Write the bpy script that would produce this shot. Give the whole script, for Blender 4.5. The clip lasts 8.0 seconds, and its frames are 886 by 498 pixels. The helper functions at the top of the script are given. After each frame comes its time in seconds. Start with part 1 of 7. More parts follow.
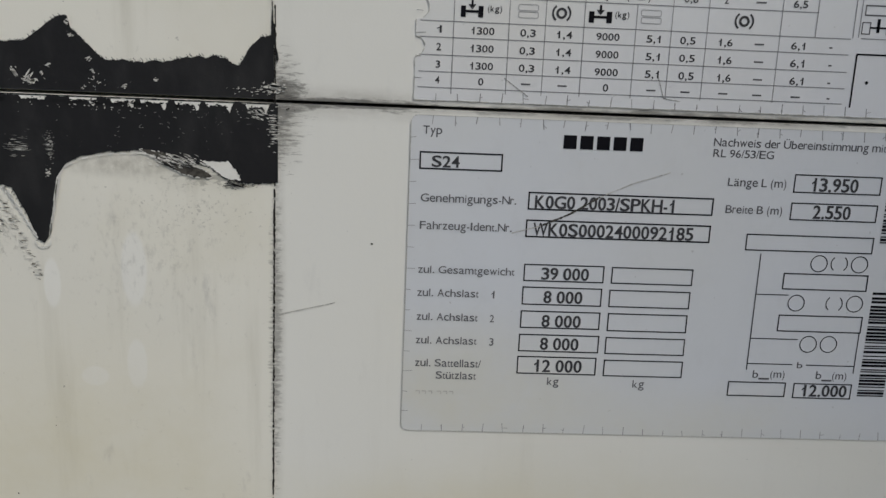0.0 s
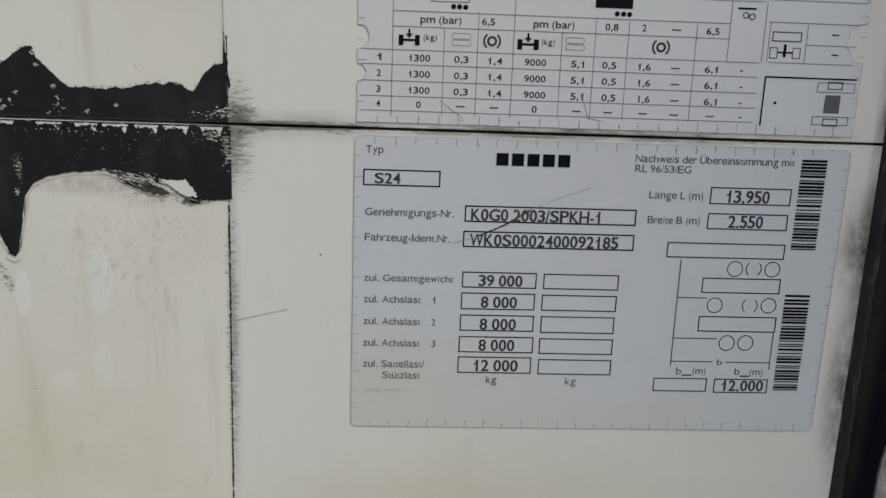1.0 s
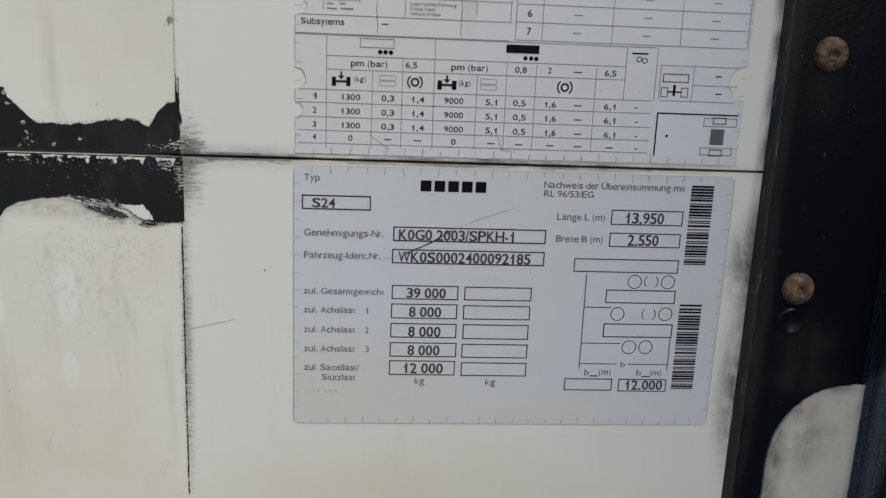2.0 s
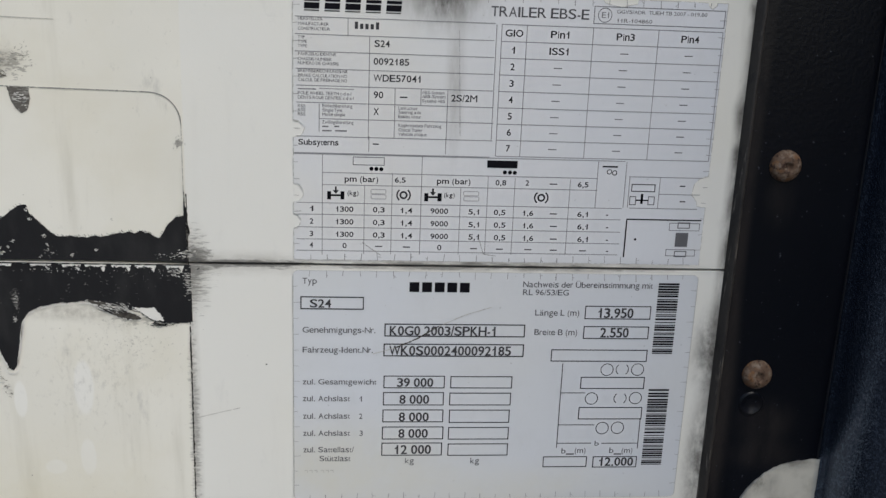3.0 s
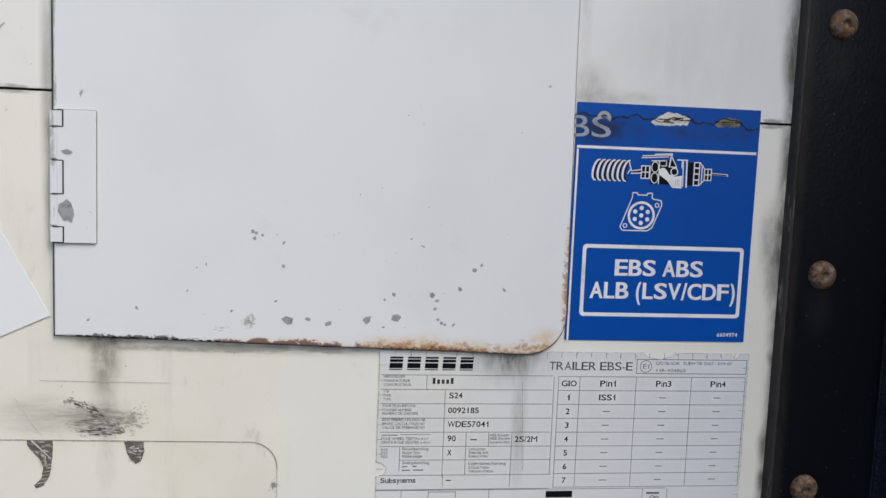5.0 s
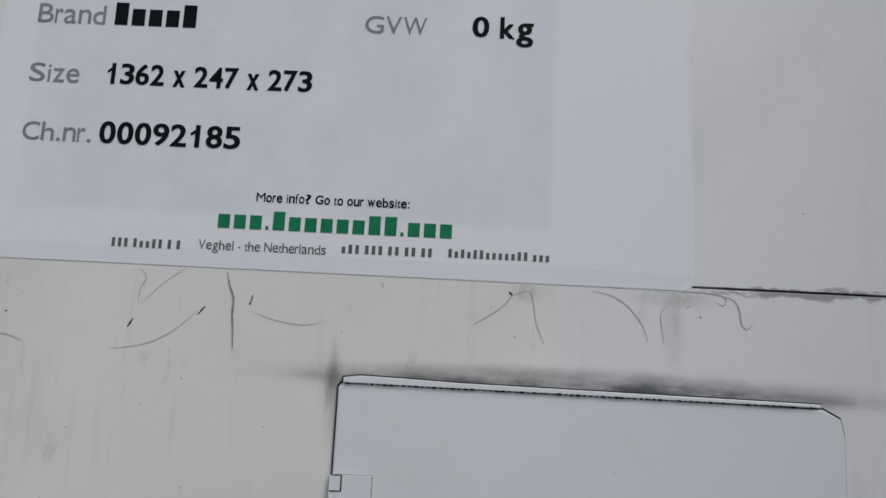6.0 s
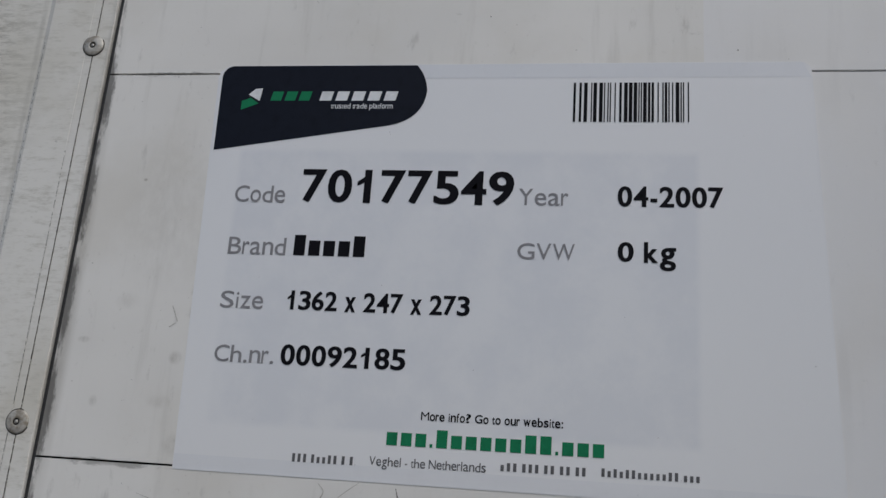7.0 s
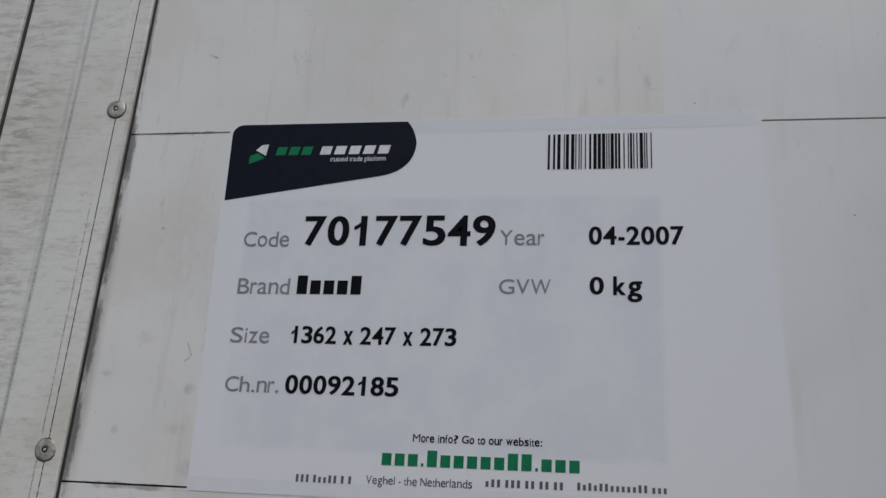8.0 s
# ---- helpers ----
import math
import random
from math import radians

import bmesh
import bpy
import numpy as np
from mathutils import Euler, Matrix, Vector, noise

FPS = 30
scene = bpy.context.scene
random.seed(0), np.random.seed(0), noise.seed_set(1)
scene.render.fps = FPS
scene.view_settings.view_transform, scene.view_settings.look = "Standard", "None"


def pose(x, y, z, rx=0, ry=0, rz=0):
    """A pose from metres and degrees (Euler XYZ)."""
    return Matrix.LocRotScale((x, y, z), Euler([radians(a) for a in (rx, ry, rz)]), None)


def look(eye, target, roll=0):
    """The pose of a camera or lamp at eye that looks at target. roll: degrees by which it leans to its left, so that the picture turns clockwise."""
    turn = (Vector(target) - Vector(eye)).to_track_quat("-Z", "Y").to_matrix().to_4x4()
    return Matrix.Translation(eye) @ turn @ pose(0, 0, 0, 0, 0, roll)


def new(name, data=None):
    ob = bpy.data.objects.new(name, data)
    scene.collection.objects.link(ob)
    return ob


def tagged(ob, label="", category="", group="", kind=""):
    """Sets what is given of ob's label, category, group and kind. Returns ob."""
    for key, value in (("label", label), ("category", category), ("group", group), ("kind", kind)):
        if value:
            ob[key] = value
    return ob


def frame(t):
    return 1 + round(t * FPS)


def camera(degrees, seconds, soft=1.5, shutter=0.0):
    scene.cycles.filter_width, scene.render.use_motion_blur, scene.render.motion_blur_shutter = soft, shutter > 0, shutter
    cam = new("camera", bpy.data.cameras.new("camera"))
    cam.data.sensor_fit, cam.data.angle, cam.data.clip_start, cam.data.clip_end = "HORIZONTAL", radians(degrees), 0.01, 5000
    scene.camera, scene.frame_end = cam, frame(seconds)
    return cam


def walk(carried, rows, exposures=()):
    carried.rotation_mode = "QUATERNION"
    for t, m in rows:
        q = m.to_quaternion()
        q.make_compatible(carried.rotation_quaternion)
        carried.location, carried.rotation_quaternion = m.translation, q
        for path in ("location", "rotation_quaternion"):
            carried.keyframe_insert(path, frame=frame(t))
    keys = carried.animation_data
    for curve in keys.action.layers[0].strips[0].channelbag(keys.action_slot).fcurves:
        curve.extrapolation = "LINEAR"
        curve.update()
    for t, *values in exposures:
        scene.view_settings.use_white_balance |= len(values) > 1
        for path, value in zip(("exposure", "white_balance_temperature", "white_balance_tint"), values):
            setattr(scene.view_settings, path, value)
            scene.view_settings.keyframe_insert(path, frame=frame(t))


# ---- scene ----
PATH = [
    (0, (-0.007, -0.366, 1.209), (0.09, 1.581, 0.762), 2.5),
    (0.1, (-0.01, -0.368, 1.214), (0.101, 1.579, 0.765), 2.4),
    (0.2, (-0.011, -0.37, 1.219), (0.085, 1.576, 0.766), 2.3),
    (0.5, (-0.007, -0.378, 1.235), (0.099, 1.562, 0.761), 2.4),
    (0.6, (-0.004, -0.382, 1.236), (0.105, 1.556, 0.761), 2.4),
    (0.7, (-0.001, -0.385, 1.236), (0.101, 1.551, 0.746), 2.3),
    (0.8, (0.002, -0.388, 1.233), (0.115, 1.549, 0.744), 2.3),
    (1, (0.012, -0.394, 1.226), (0.134, 1.546, 0.754), 2.2),
    (1.2, (0.025, -0.4, 1.23), (0.146, 1.539, 0.753), 2.4),
    (2.3, (0.035, -0.453, 1.272), (0.207, 1.479, 0.783), 2.3),
    (2.5, (0.033, -0.456, 1.293), (0.206, 1.472, 0.791), 2.3),
    (3, (0.035, -0.466, 1.317), (0.208, 1.46, 0.808), 2.2),
    (3.5, (0.035, -0.475, 1.339), (0.213, 1.447, 0.818), 2.1),
    (4, (0.031, -0.473, 1.352), (0.241, 1.448, 0.837), 2.4),
    (4.2, (0.036, -0.482, 1.366), (0.234, 1.445, 0.867), 2.3),
    (4.5, (0.028, -0.497, 1.388), (0.241, 1.444, 0.955), 2.3),
    (4.6, (0.019, -0.5, 1.397), (0.25, 1.442, 0.982), 2.3),
    (4.8, (-0.002, -0.506, 1.411), (0.242, 1.452, 1.083), 2.3),
    (5, (-0.036, -0.502, 1.442), (0.226, 1.469, 1.228), 2.3),
    (5.1, (-0.055, -0.497, 1.474), (0.224, 1.475, 1.295), 2.4),
    (5.2, (-0.058, -0.499, 1.502), (0.19, 1.483, 1.404), 2.2),
    (6.3, (-0.132, -0.521, 1.713), (-0.288, 1.429, 2.129), 3.6),
    (6.4, (-0.136, -0.529, 1.723), (-0.326, 1.416, 2.15), 3.7),
    (6.5, (-0.141, -0.533, 1.729), (-0.355, 1.405, 2.177), 3.7),
    (6.7, (-0.139, -0.537, 1.741), (-0.407, 1.386, 2.221), 3.9),
    (7, (-0.138, -0.572, 1.749), (-0.449, 1.336, 2.262), 3.9),
    (7.2, (-0.138, -0.602, 1.74), (-0.462, 1.293, 2.292), 3.9),
    (7.5, (-0.13, -0.627, 1.725), (-0.464, 1.252, 2.322), 3.7),
    (7.7, (-0.123, -0.628, 1.72), (-0.46, 1.242, 2.342), 3.5),
    (8, (-0.112, -0.625, 1.721), (-0.448, 1.243, 2.351), 3.3),
]
EXPOSURES = ((0.0, -0.12, 6450, 6), (1.2, -0.07, 6450, 6), (2.5, 0.16, 6350, 7), (3.5, 0.35, 6350, 7), (4.5, 0.48, 6350, 7), (5.2, 0.33, 6400, 8), (6.3, -0.42, 6200, 8), (8.0, -0.54, 6200, 8))
cam = camera(53.0, 8.0, soft=1.45)
walk(cam, [(t, look(eye, target, roll)) for t, eye, target, roll in PATH], EXPOSURES)

# ---- daylight: a bright, hazy sky with a soft sun behind the viewer ----
world = bpy.data.worlds.new("sky")
scene.world = world
world.use_nodes = True
sky = world.node_tree.nodes.new("ShaderNodeTexSky")
sky.sky_type, sky.sun_disc = "NISHITA", False
sky.sun_elevation, sky.sun_rotation = radians(49), radians(148)
sky.air_density, sky.dust_density = 1.0, 3.0
back = world.node_tree.nodes["Background"]
back.inputs["Strength"].default_value = 0.12
world.node_tree.links.new(sky.outputs[0], back.inputs["Color"])
sun = new("sun", bpy.data.lights.new("sun", "SUN"))
sun.data.energy, sun.data.angle, sun.data.color = 1.5, radians(30), (1.0, 0.95, 0.87)
sun.matrix_world = look((1.2, -1.9, 3.1), (0, 0, 0.5))


# ---- materials ----
class Shade:
    """A small builder of node materials."""

    def __init__(self, name, colour, rough=0.5, metal=0.0):
        self.mat = bpy.data.materials.new(name)
        self.mat.use_nodes = True
        self.nodes, self.links = self.mat.node_tree.nodes, self.mat.node_tree.links
        self.bsdf = self.nodes["Principled BSDF"]
        self.bsdf.inputs["Metallic"].default_value = metal
        self.bsdf.inputs["Roughness"].default_value = rough
        self.colour = self.rgb(*colour)
        self.pos = self.nodes.new("ShaderNodeNewGeometry").outputs["Position"]
        self.height = None

    def rgb(self, r, g, b):
        node = self.nodes.new("ShaderNodeRGB")
        node.outputs[0].default_value = (r, g, b, 1)
        return node.outputs[0]

    def put(self, value, socket):
        if isinstance(value, (int, float, tuple)):
            socket.default_value = value
        else:
            self.links.new(value, socket)

    def math(self, op, a, b=0.0, clamp=False):
        node = self.nodes.new("ShaderNodeMath")
        node.operation, node.use_clamp = op, clamp
        self.put(a, node.inputs[0])
        self.put(b, node.inputs[1])
        return node.outputs[0]

    def vec(self, op, a, b):
        node = self.nodes.new("ShaderNodeVectorMath")
        node.operation = op
        self.put(a, node.inputs[0])
        self.put(b, node.inputs[1])
        return node.outputs["Value"] if op == "LENGTH" else node.outputs[0]

    def noise(self, scale, detail=4.0, stretch=(1, 1, 1), rough=0.55):
        node = self.nodes.new("ShaderNodeTexNoise")
        node.inputs["Scale"].default_value = scale
        node.inputs["Detail"].default_value = detail
        node.inputs["Roughness"].default_value = rough
        self.links.new(self.vec("MULTIPLY", self.pos, stretch), node.inputs["Vector"])
        return node.outputs["Fac"]

    def ramp(self, value, low, high, to_low=0.0, to_high=1.0):
        node = self.nodes.new("ShaderNodeMapRange")
        node.interpolation_type = "SMOOTHSTEP"
        self.put(value, node.inputs["Value"])
        for key, v in (("From Min", low), ("From Max", high), ("To Min", to_low), ("To Max", to_high)):
            node.inputs[key].default_value = v
        return node.outputs["Result"]

    def over(self, colour, mask):
        node = self.nodes.new("ShaderNodeMix")
        node.data_type = "RGBA"
        self.put(mask, node.inputs[0])
        self.put(self.colour, node.inputs[6])
        self.put(self.rgb(*colour), node.inputs[7])
        self.colour = node.outputs[2]
        return self

    def stain(self, colour, mask, strength):
        return self.over(colour, self.math("MULTIPLY", mask, strength))

    def blot(self, x, z, rx, rz, grain, low=0.3, high=0.7, stretch=(1, 1, 1)):
        """A ragged stain round a place on the wall."""
        off = self.vec("MULTIPLY", self.vec("SUBTRACT", self.pos, (x, 0, z)), (1 / rx, 0, 1 / rz))
        near = self.ramp(self.vec("LENGTH", off, (0, 0, 0)), 1.0, 0.15)
        return self.math("MULTIPLY", near, self.ramp(self.noise(grain, 6, stretch), low, high))

    def nearness(self, x, z, rx, rz):
        off = self.vec("MULTIPLY", self.vec("SUBTRACT", self.pos, (x, 0, z)), (1 / rx, 0, 1 / rz))
        return self.math("SUBTRACT", 1.0, self.vec("LENGTH", off, (0, 0, 0)), True)

    def patch(self, x, z, rx, rz, grain, ragged=2.0, soft=0.1, sx=1.0, sz=1.0, cover=0.45):
        """Broken dirt: flecks and streaks of grain that thin out towards the rim."""
        near = self.nearness(x, z, rx, rz)
        grainy = self.math("MULTIPLY", self.math("SUBTRACT", self.noise(grain, 8, (sx, 1, sz), 0.68), 0.5), ragged)
        mask = self.ramp(self.math("ADD", self.math("MULTIPLY", near, cover * 1.6), grainy), 0.40 - soft, 0.40 + soft)
        return self.math("MULTIPLY", mask, self.ramp(near, 0.0, 0.35))

    def smear(self, x, z, rx, rz, grain=60, sx=1.0, sz=1.0):
        """A soft smudge with some cloud and grain in it."""
        cloud = self.ramp(self.noise(grain, 8, (sx, 1, sz), 0.66), 0.30, 0.66, 0.25, 1.0)
        return self.math("MULTIPLY", self.ramp(self.nearness(x, z, rx, rz), 0.0, 0.85), cloud)

    def relief(self, value, strength, distance=0.001):
        node = self.nodes.new("ShaderNodeBump")
        node.inputs["Strength"].default_value, node.inputs["Distance"].default_value = strength, distance
        self.links.new(value, node.inputs["Height"])
        if self.height:
            self.links.new(self.height, node.inputs["Normal"])
        self.height = node.outputs[0]
        return self

    def gloss(self, value):
        self.put(value, self.bsdf.inputs["Roughness"])
        return self

    def done(self):
        self.links.new(self.colour, self.bsdf.inputs["Base Color"])
        if self.height:
            self.links.new(self.height, self.bsdf.inputs["Normal"])
        return self.mat


BROWN, SOOT, GRIT, INKY = (0.135, 0.115, 0.085), (0.040, 0.036, 0.032), (0.060, 0.056, 0.050), (0.046, 0.050, 0.066)


def soil_boards(s):
    """Smears, streaks, broken dirt and dark bands on the painted boards: place, half sizes, grain, then how it spreads.
    """
    s.stain(BROWN, s.smear(-0.1555, 1.32, 0.012, 0.023, 130, 1.0, 0.5), 0.8)
    s.stain(BROWN, s.smear(-0.1545, 1.295, 0.0085, 0.032, 90, 1.0, 0.6), 0.42)
    s.stain(BROWN, s.smear(-0.155, 1.26, 0.008, 0.03, 60, 1.0, 0.6), 0.14)
    s.stain(BROWN, s.smear(-0.19, 1.289, 0.038, 0.015, 120, 0.3, 2.0), 0.42)
    s.stain(BROWN, s.smear(-0.04, 1.3285, 0.18, 0.0065, 90, 0.4, 1.6), 0.38)
    s.stain(BROWN, s.smear(-0.1555, 1.332, 0.022, 0.01, 150, 1.0, 0.5), 0.8)
    s.stain(BROWN, s.smear(0.068, 1.327, 0.026, 0.009, 90, 1.0, 0.6), 0.85)
    s.stain(BROWN, s.smear(-0.05, 1.692, 0.18, 0.009, 40, 0.4, 1.0), 0.4)
    # soft brown strip beside the door's left edge
    s.stain(BROWN, s.smear(-0.185, 1.68, 0.006, 0.04, 90, 1.0, 0.3), 0.5)
    s.stain(BROWN, s.smear(-0.184, 1.48, 0.006, 0.17, 60, 1.0, 0.3), 0.5)
    s.stain(BROWN, s.smear(-0.03, 1.184, 0.07, 0.009, 120, 0.4, 1.0), 0.4)
    s.stain(BROWN, s.smear(0.11, 1.184, 0.15, 0.0055, 90, 0.5, 1.0), 0.6)
    s.stain(BROWN, s.smear(-0.056, 1.18, 0.011, 0.033, 260, 0.4, 1.5), 0.35)
    s.stain(BROWN, s.smear(-0.058, 1.09, 0.0045, 0.11, 300, 0.8, 1.0), 0.35)
    s.stain(BROWN, s.smear(-0.158, 1.287, 0.026, 0.0125, 200, 0.3, 2.0), 0.6)
    s.stain(BROWN, s.smear(-0.095, 1.152, 0.03, 0.009, 160, 0.6, 1.0), 0.14)
    s.stain(BROWN, s.smear(-0.078, 1.742, 0.012, 0.008, 160, 1.0, 0.4), 0.35)
    s.stain(BROWN, s.smear(0.006, 1.743, 0.03, 0.008, 120, 1.0, 0.4), 0.4)
    s.stain(BROWN, s.smear(0.007, 1.725, 0.009, 0.03, 120, 1.0, 0.3), 0.28)
    s.stain(BROWN, s.smear(-0.4965, 1.9, 0.011, 0.26, 60, 1.0, 0.3), 0.5)
    s.stain(BROWN, s.smear(0.112, 1.478, 0.02, 0.026, 120, 1.0, 0.4), 0.45)
    s.stain(BROWN, s.smear(0.17, 1.505, 0.07, 0.06, 40, 1.0, 0.3), 0.16)
    s.stain(BROWN, s.smear(0.108, 1.57, 0.006, 0.1, 90, 1.0, 0.3), 0.35)
    s.stain(BROWN, s.smear(-0.43, 1.93, 0.05, 0.09, 130, 1.0, 0.6), 0.12)
    s.stain(BROWN, s.smear(-0.4530, 1.9490, 0.0022, 0.0016, 160, 1.0, 0.6), 0.8)
    s.stain(BROWN, s.smear(-0.4800, 1.8310, 0.006, 0.003, 160, 1.0, 0.6), 0.4)
    s.stain(BROWN, s.smear(-0.4660, 1.7890, 0.004, 0.005, 160, 1.0, 0.6), 0.4)
    s.stain(BROWN, s.smear(-0.4110, 1.8210, 0.006, 0.006, 160, 1.0, 0.6), 0.45)
    s.stain(BROWN, s.smear(-0.4950, 2.0070, 0.003, 0.006, 160, 1.0, 0.6), 0.35)
    s.stain(BROWN, s.smear(-0.4180, 1.7910, 0.012, 0.006, 160, 1.0, 0.6), 0.18)
    s.stain(BROWN, s.smear(-0.4520, 1.8590, 0.012, 0.008, 160, 1.0, 0.6), 0.15)
    s.stain(BROWN, s.smear(-0.4050, 1.7630, 0.01, 0.01, 160, 1.0, 0.6), 0.2)
    # dark blue-grey band along the door's top edge, fading upwards
    s.stain(INKY, s.smear(-0.04, 1.6900, 0.22, 0.0135, 60, 0.4, 1.0), 0.8)
    s.stain(INKY, s.smear(-0.04, 1.6885, 0.22, 0.0065, 60, 0.4, 1.0), 0.95)
    s.stain(SOOT, s.smear(0.2360, 1.2486, 0.0055, 0.0110, 160, 1.0, 0.6), 0.9)
    s.stain(SOOT, s.smear(0.2370, 1.2200, 0.0050, 0.0160, 160, 1.0, 0.6), 0.8)
    s.stain(SOOT, s.smear(0.2310, 1.3700, 0.0060, 0.0200, 160, 1.0, 0.3), 0.5)
    s.stain(SOOT, s.smear(0.2355, 1.5100, 0.0110, 0.0420, 110, 1.0, 0.3), 0.95)
    s.stain(BROWN, s.smear(0.1300, 1.4780, 0.0400, 0.0060, 120, 0.5, 1.0), 0.35)
    s.stain(SOOT, s.smear(-0.185, 1.685, 0.008, 0.016, 90, 1.0, 0.5), 0.6)
    s.stain(SOOT, s.smear(0.2385, 1.392, 0.019, 0.042, 110, 1.0, 0.5), 0.9)
    s.stain(SOOT, s.smear(0.2385, 1.44, 0.011, 0.26, 110, 1.0, 0.3), 0.95)
    s.stain(SOOT, s.smear(0.236, 1.326, 0.005, 0.008, 160, 1.0, 0.6), 0.8)
    s.stain(SOOT, s.smear(0.2385, 1.272, 0.0105, 0.017, 110, 1.0, 0.5), 1.0)
    s.stain(SOOT, s.smear(0.2385, 1.315, 0.006, 0.02, 110, 1.0, 0.5), 0.9)
    s.stain(SOOT, s.smear(0.2385, 1.135, 0.021, 0.04, 130, 1.0, 0.6), 1.0)
    s.stain(SOOT, s.smear(0.2385, 1.065, 0.018, 0.07, 130, 1.0, 0.5), 0.95)
    s.stain(SOOT, s.smear(0.2385, 1.56, 0.02, 0.09, 60, 1.0, 0.4), 0.7)
    s.stain(SOOT, s.smear(0.2385, 1.2, 0.0095, 0.17, 120, 1.0, 0.25), 1.0)
    s.stain(SOOT, s.smear(0.227, 1.4, 0.008, 0.03, 140, 1.0, 0.5), 0.3)
    s.stain(GRIT, s.patch(-0.059, 1.18, 0.018, 0.034, 420, 2.2, 0.14, 0.25, 1.6, 0.42), 0.55)
    s.stain(GRIT, s.patch(-0.059, 1.085, 0.0045, 0.11, 500, 2.0, 0.16, 0.4, 1.4, 0.38), 0.4)
    s.stain(GRIT, s.patch(-0.025, 1.184, 0.065, 0.0042, 200, 2.0, 0.14, 0.3, 1.5, 0.48), 0.75)
    s.stain(GRIT, s.patch(-0.162, 1.288, 0.028, 0.011, 230, 2.4, 0.16, 0.3, 2.4, 0.46), 0.3)
    s.stain(GRIT, s.patch(-0.143, 1.286, 0.016, 0.011, 300, 2.6, 0.08, 0.7, 1.7, 0.34), 0.45)
    s.stain(GRIT, s.patch(-0.088, 1.152, 0.024, 0.006, 420, 2.4, 0.12, 0.6, 1.4, 0.38), 0.4)
    # brown under the residue's rim: dirt, with the rim's shadow painted in
    s.stain(BROWN, s.smear(-0.120, 1.1560, 0.040, 0.0075, 260, 1.0, 1.0), 0.40)
    s.stain(GRIT, s.patch(-0.090, 1.1380, 0.036, 0.018, 520, 2.4, 0.10, 0.9, 1.0, 0.16), 0.30)
    s.stain(GRIT, s.patch(-0.055, 1.1890, 0.014, 0.0075, 330, 2.4, 0.14, 0.6, 1.3, 0.44), 0.55)
    s.stain(GRIT, s.patch(-0.175, 1.13, 0.035, 0.035, 300, 2.2, 0.12, 1.2, 0.8, 0.2), 0.25)
    s.stain(GRIT, s.patch(-0.11, 1.12, 0.06, 0.05, 300, 2.2, 0.2, 1.0, 0.6, 0.18), 0.18)
    s.stain(GRIT, s.patch(-0.062, 1.2475, 0.004, 0.006, 300, 2.4, 0.1, 1.0, 1.0, 0.36), 0.5)
    s.stain(GRIT, s.patch(0.09, 1.184, 0.17, 0.0034, 160, 2.0, 0.18, 0.3, 1.0, 0.45), 0.55)
    s.stain(GRIT, s.patch(0.225, 1.467, 0.016, 0.0045, 160, 1.8, 0.2, 0.4, 1.0, 0.5), 0.6)
    s.stain(GRIT, s.patch(-0.21, 1.467, 0.04, 0.0035, 160, 2.0, 0.2, 0.3, 1.0, 0.45), 0.5)
    s.stain(GRIT, s.patch(0.09, 1.749, 0.11, 0.006, 140, 2.2, 0.16, 0.4, 1.0, 0.46), 0.6)
    s.stain(GRIT, s.patch(-0.45, 1.749, 0.06, 0.004, 160, 2.0, 0.2, 0.4, 1.0, 0.45), 0.5)
    s.stain(GRIT, s.patch(-0.45, 2.033, 0.06, 0.003, 160, 2.0, 0.2, 0.4, 1.0, 0.42), 0.45)
    for z in (1.70, 1.78, 1.86, 1.94, 2.02):
        s.stain(GRIT, s.patch(-0.4945 + (z - 2.04) * 0.0185, z, 0.0075, 0.062, 200, 1.8, 0.22, 1.0, 0.3, 0.55), 0.75)
    s.stain(GRIT, s.patch(-0.493, 2.15, 0.0035, 0.15, 200, 1.8, 0.22, 1.0, 0.3, 0.45), 0.5)
    s.stain(GRIT, s.patch(-0.07, 1.328, 0.12, 0.004, 200, 1.9, 0.2, 0.25, 1.0, 0.45), 0.45)


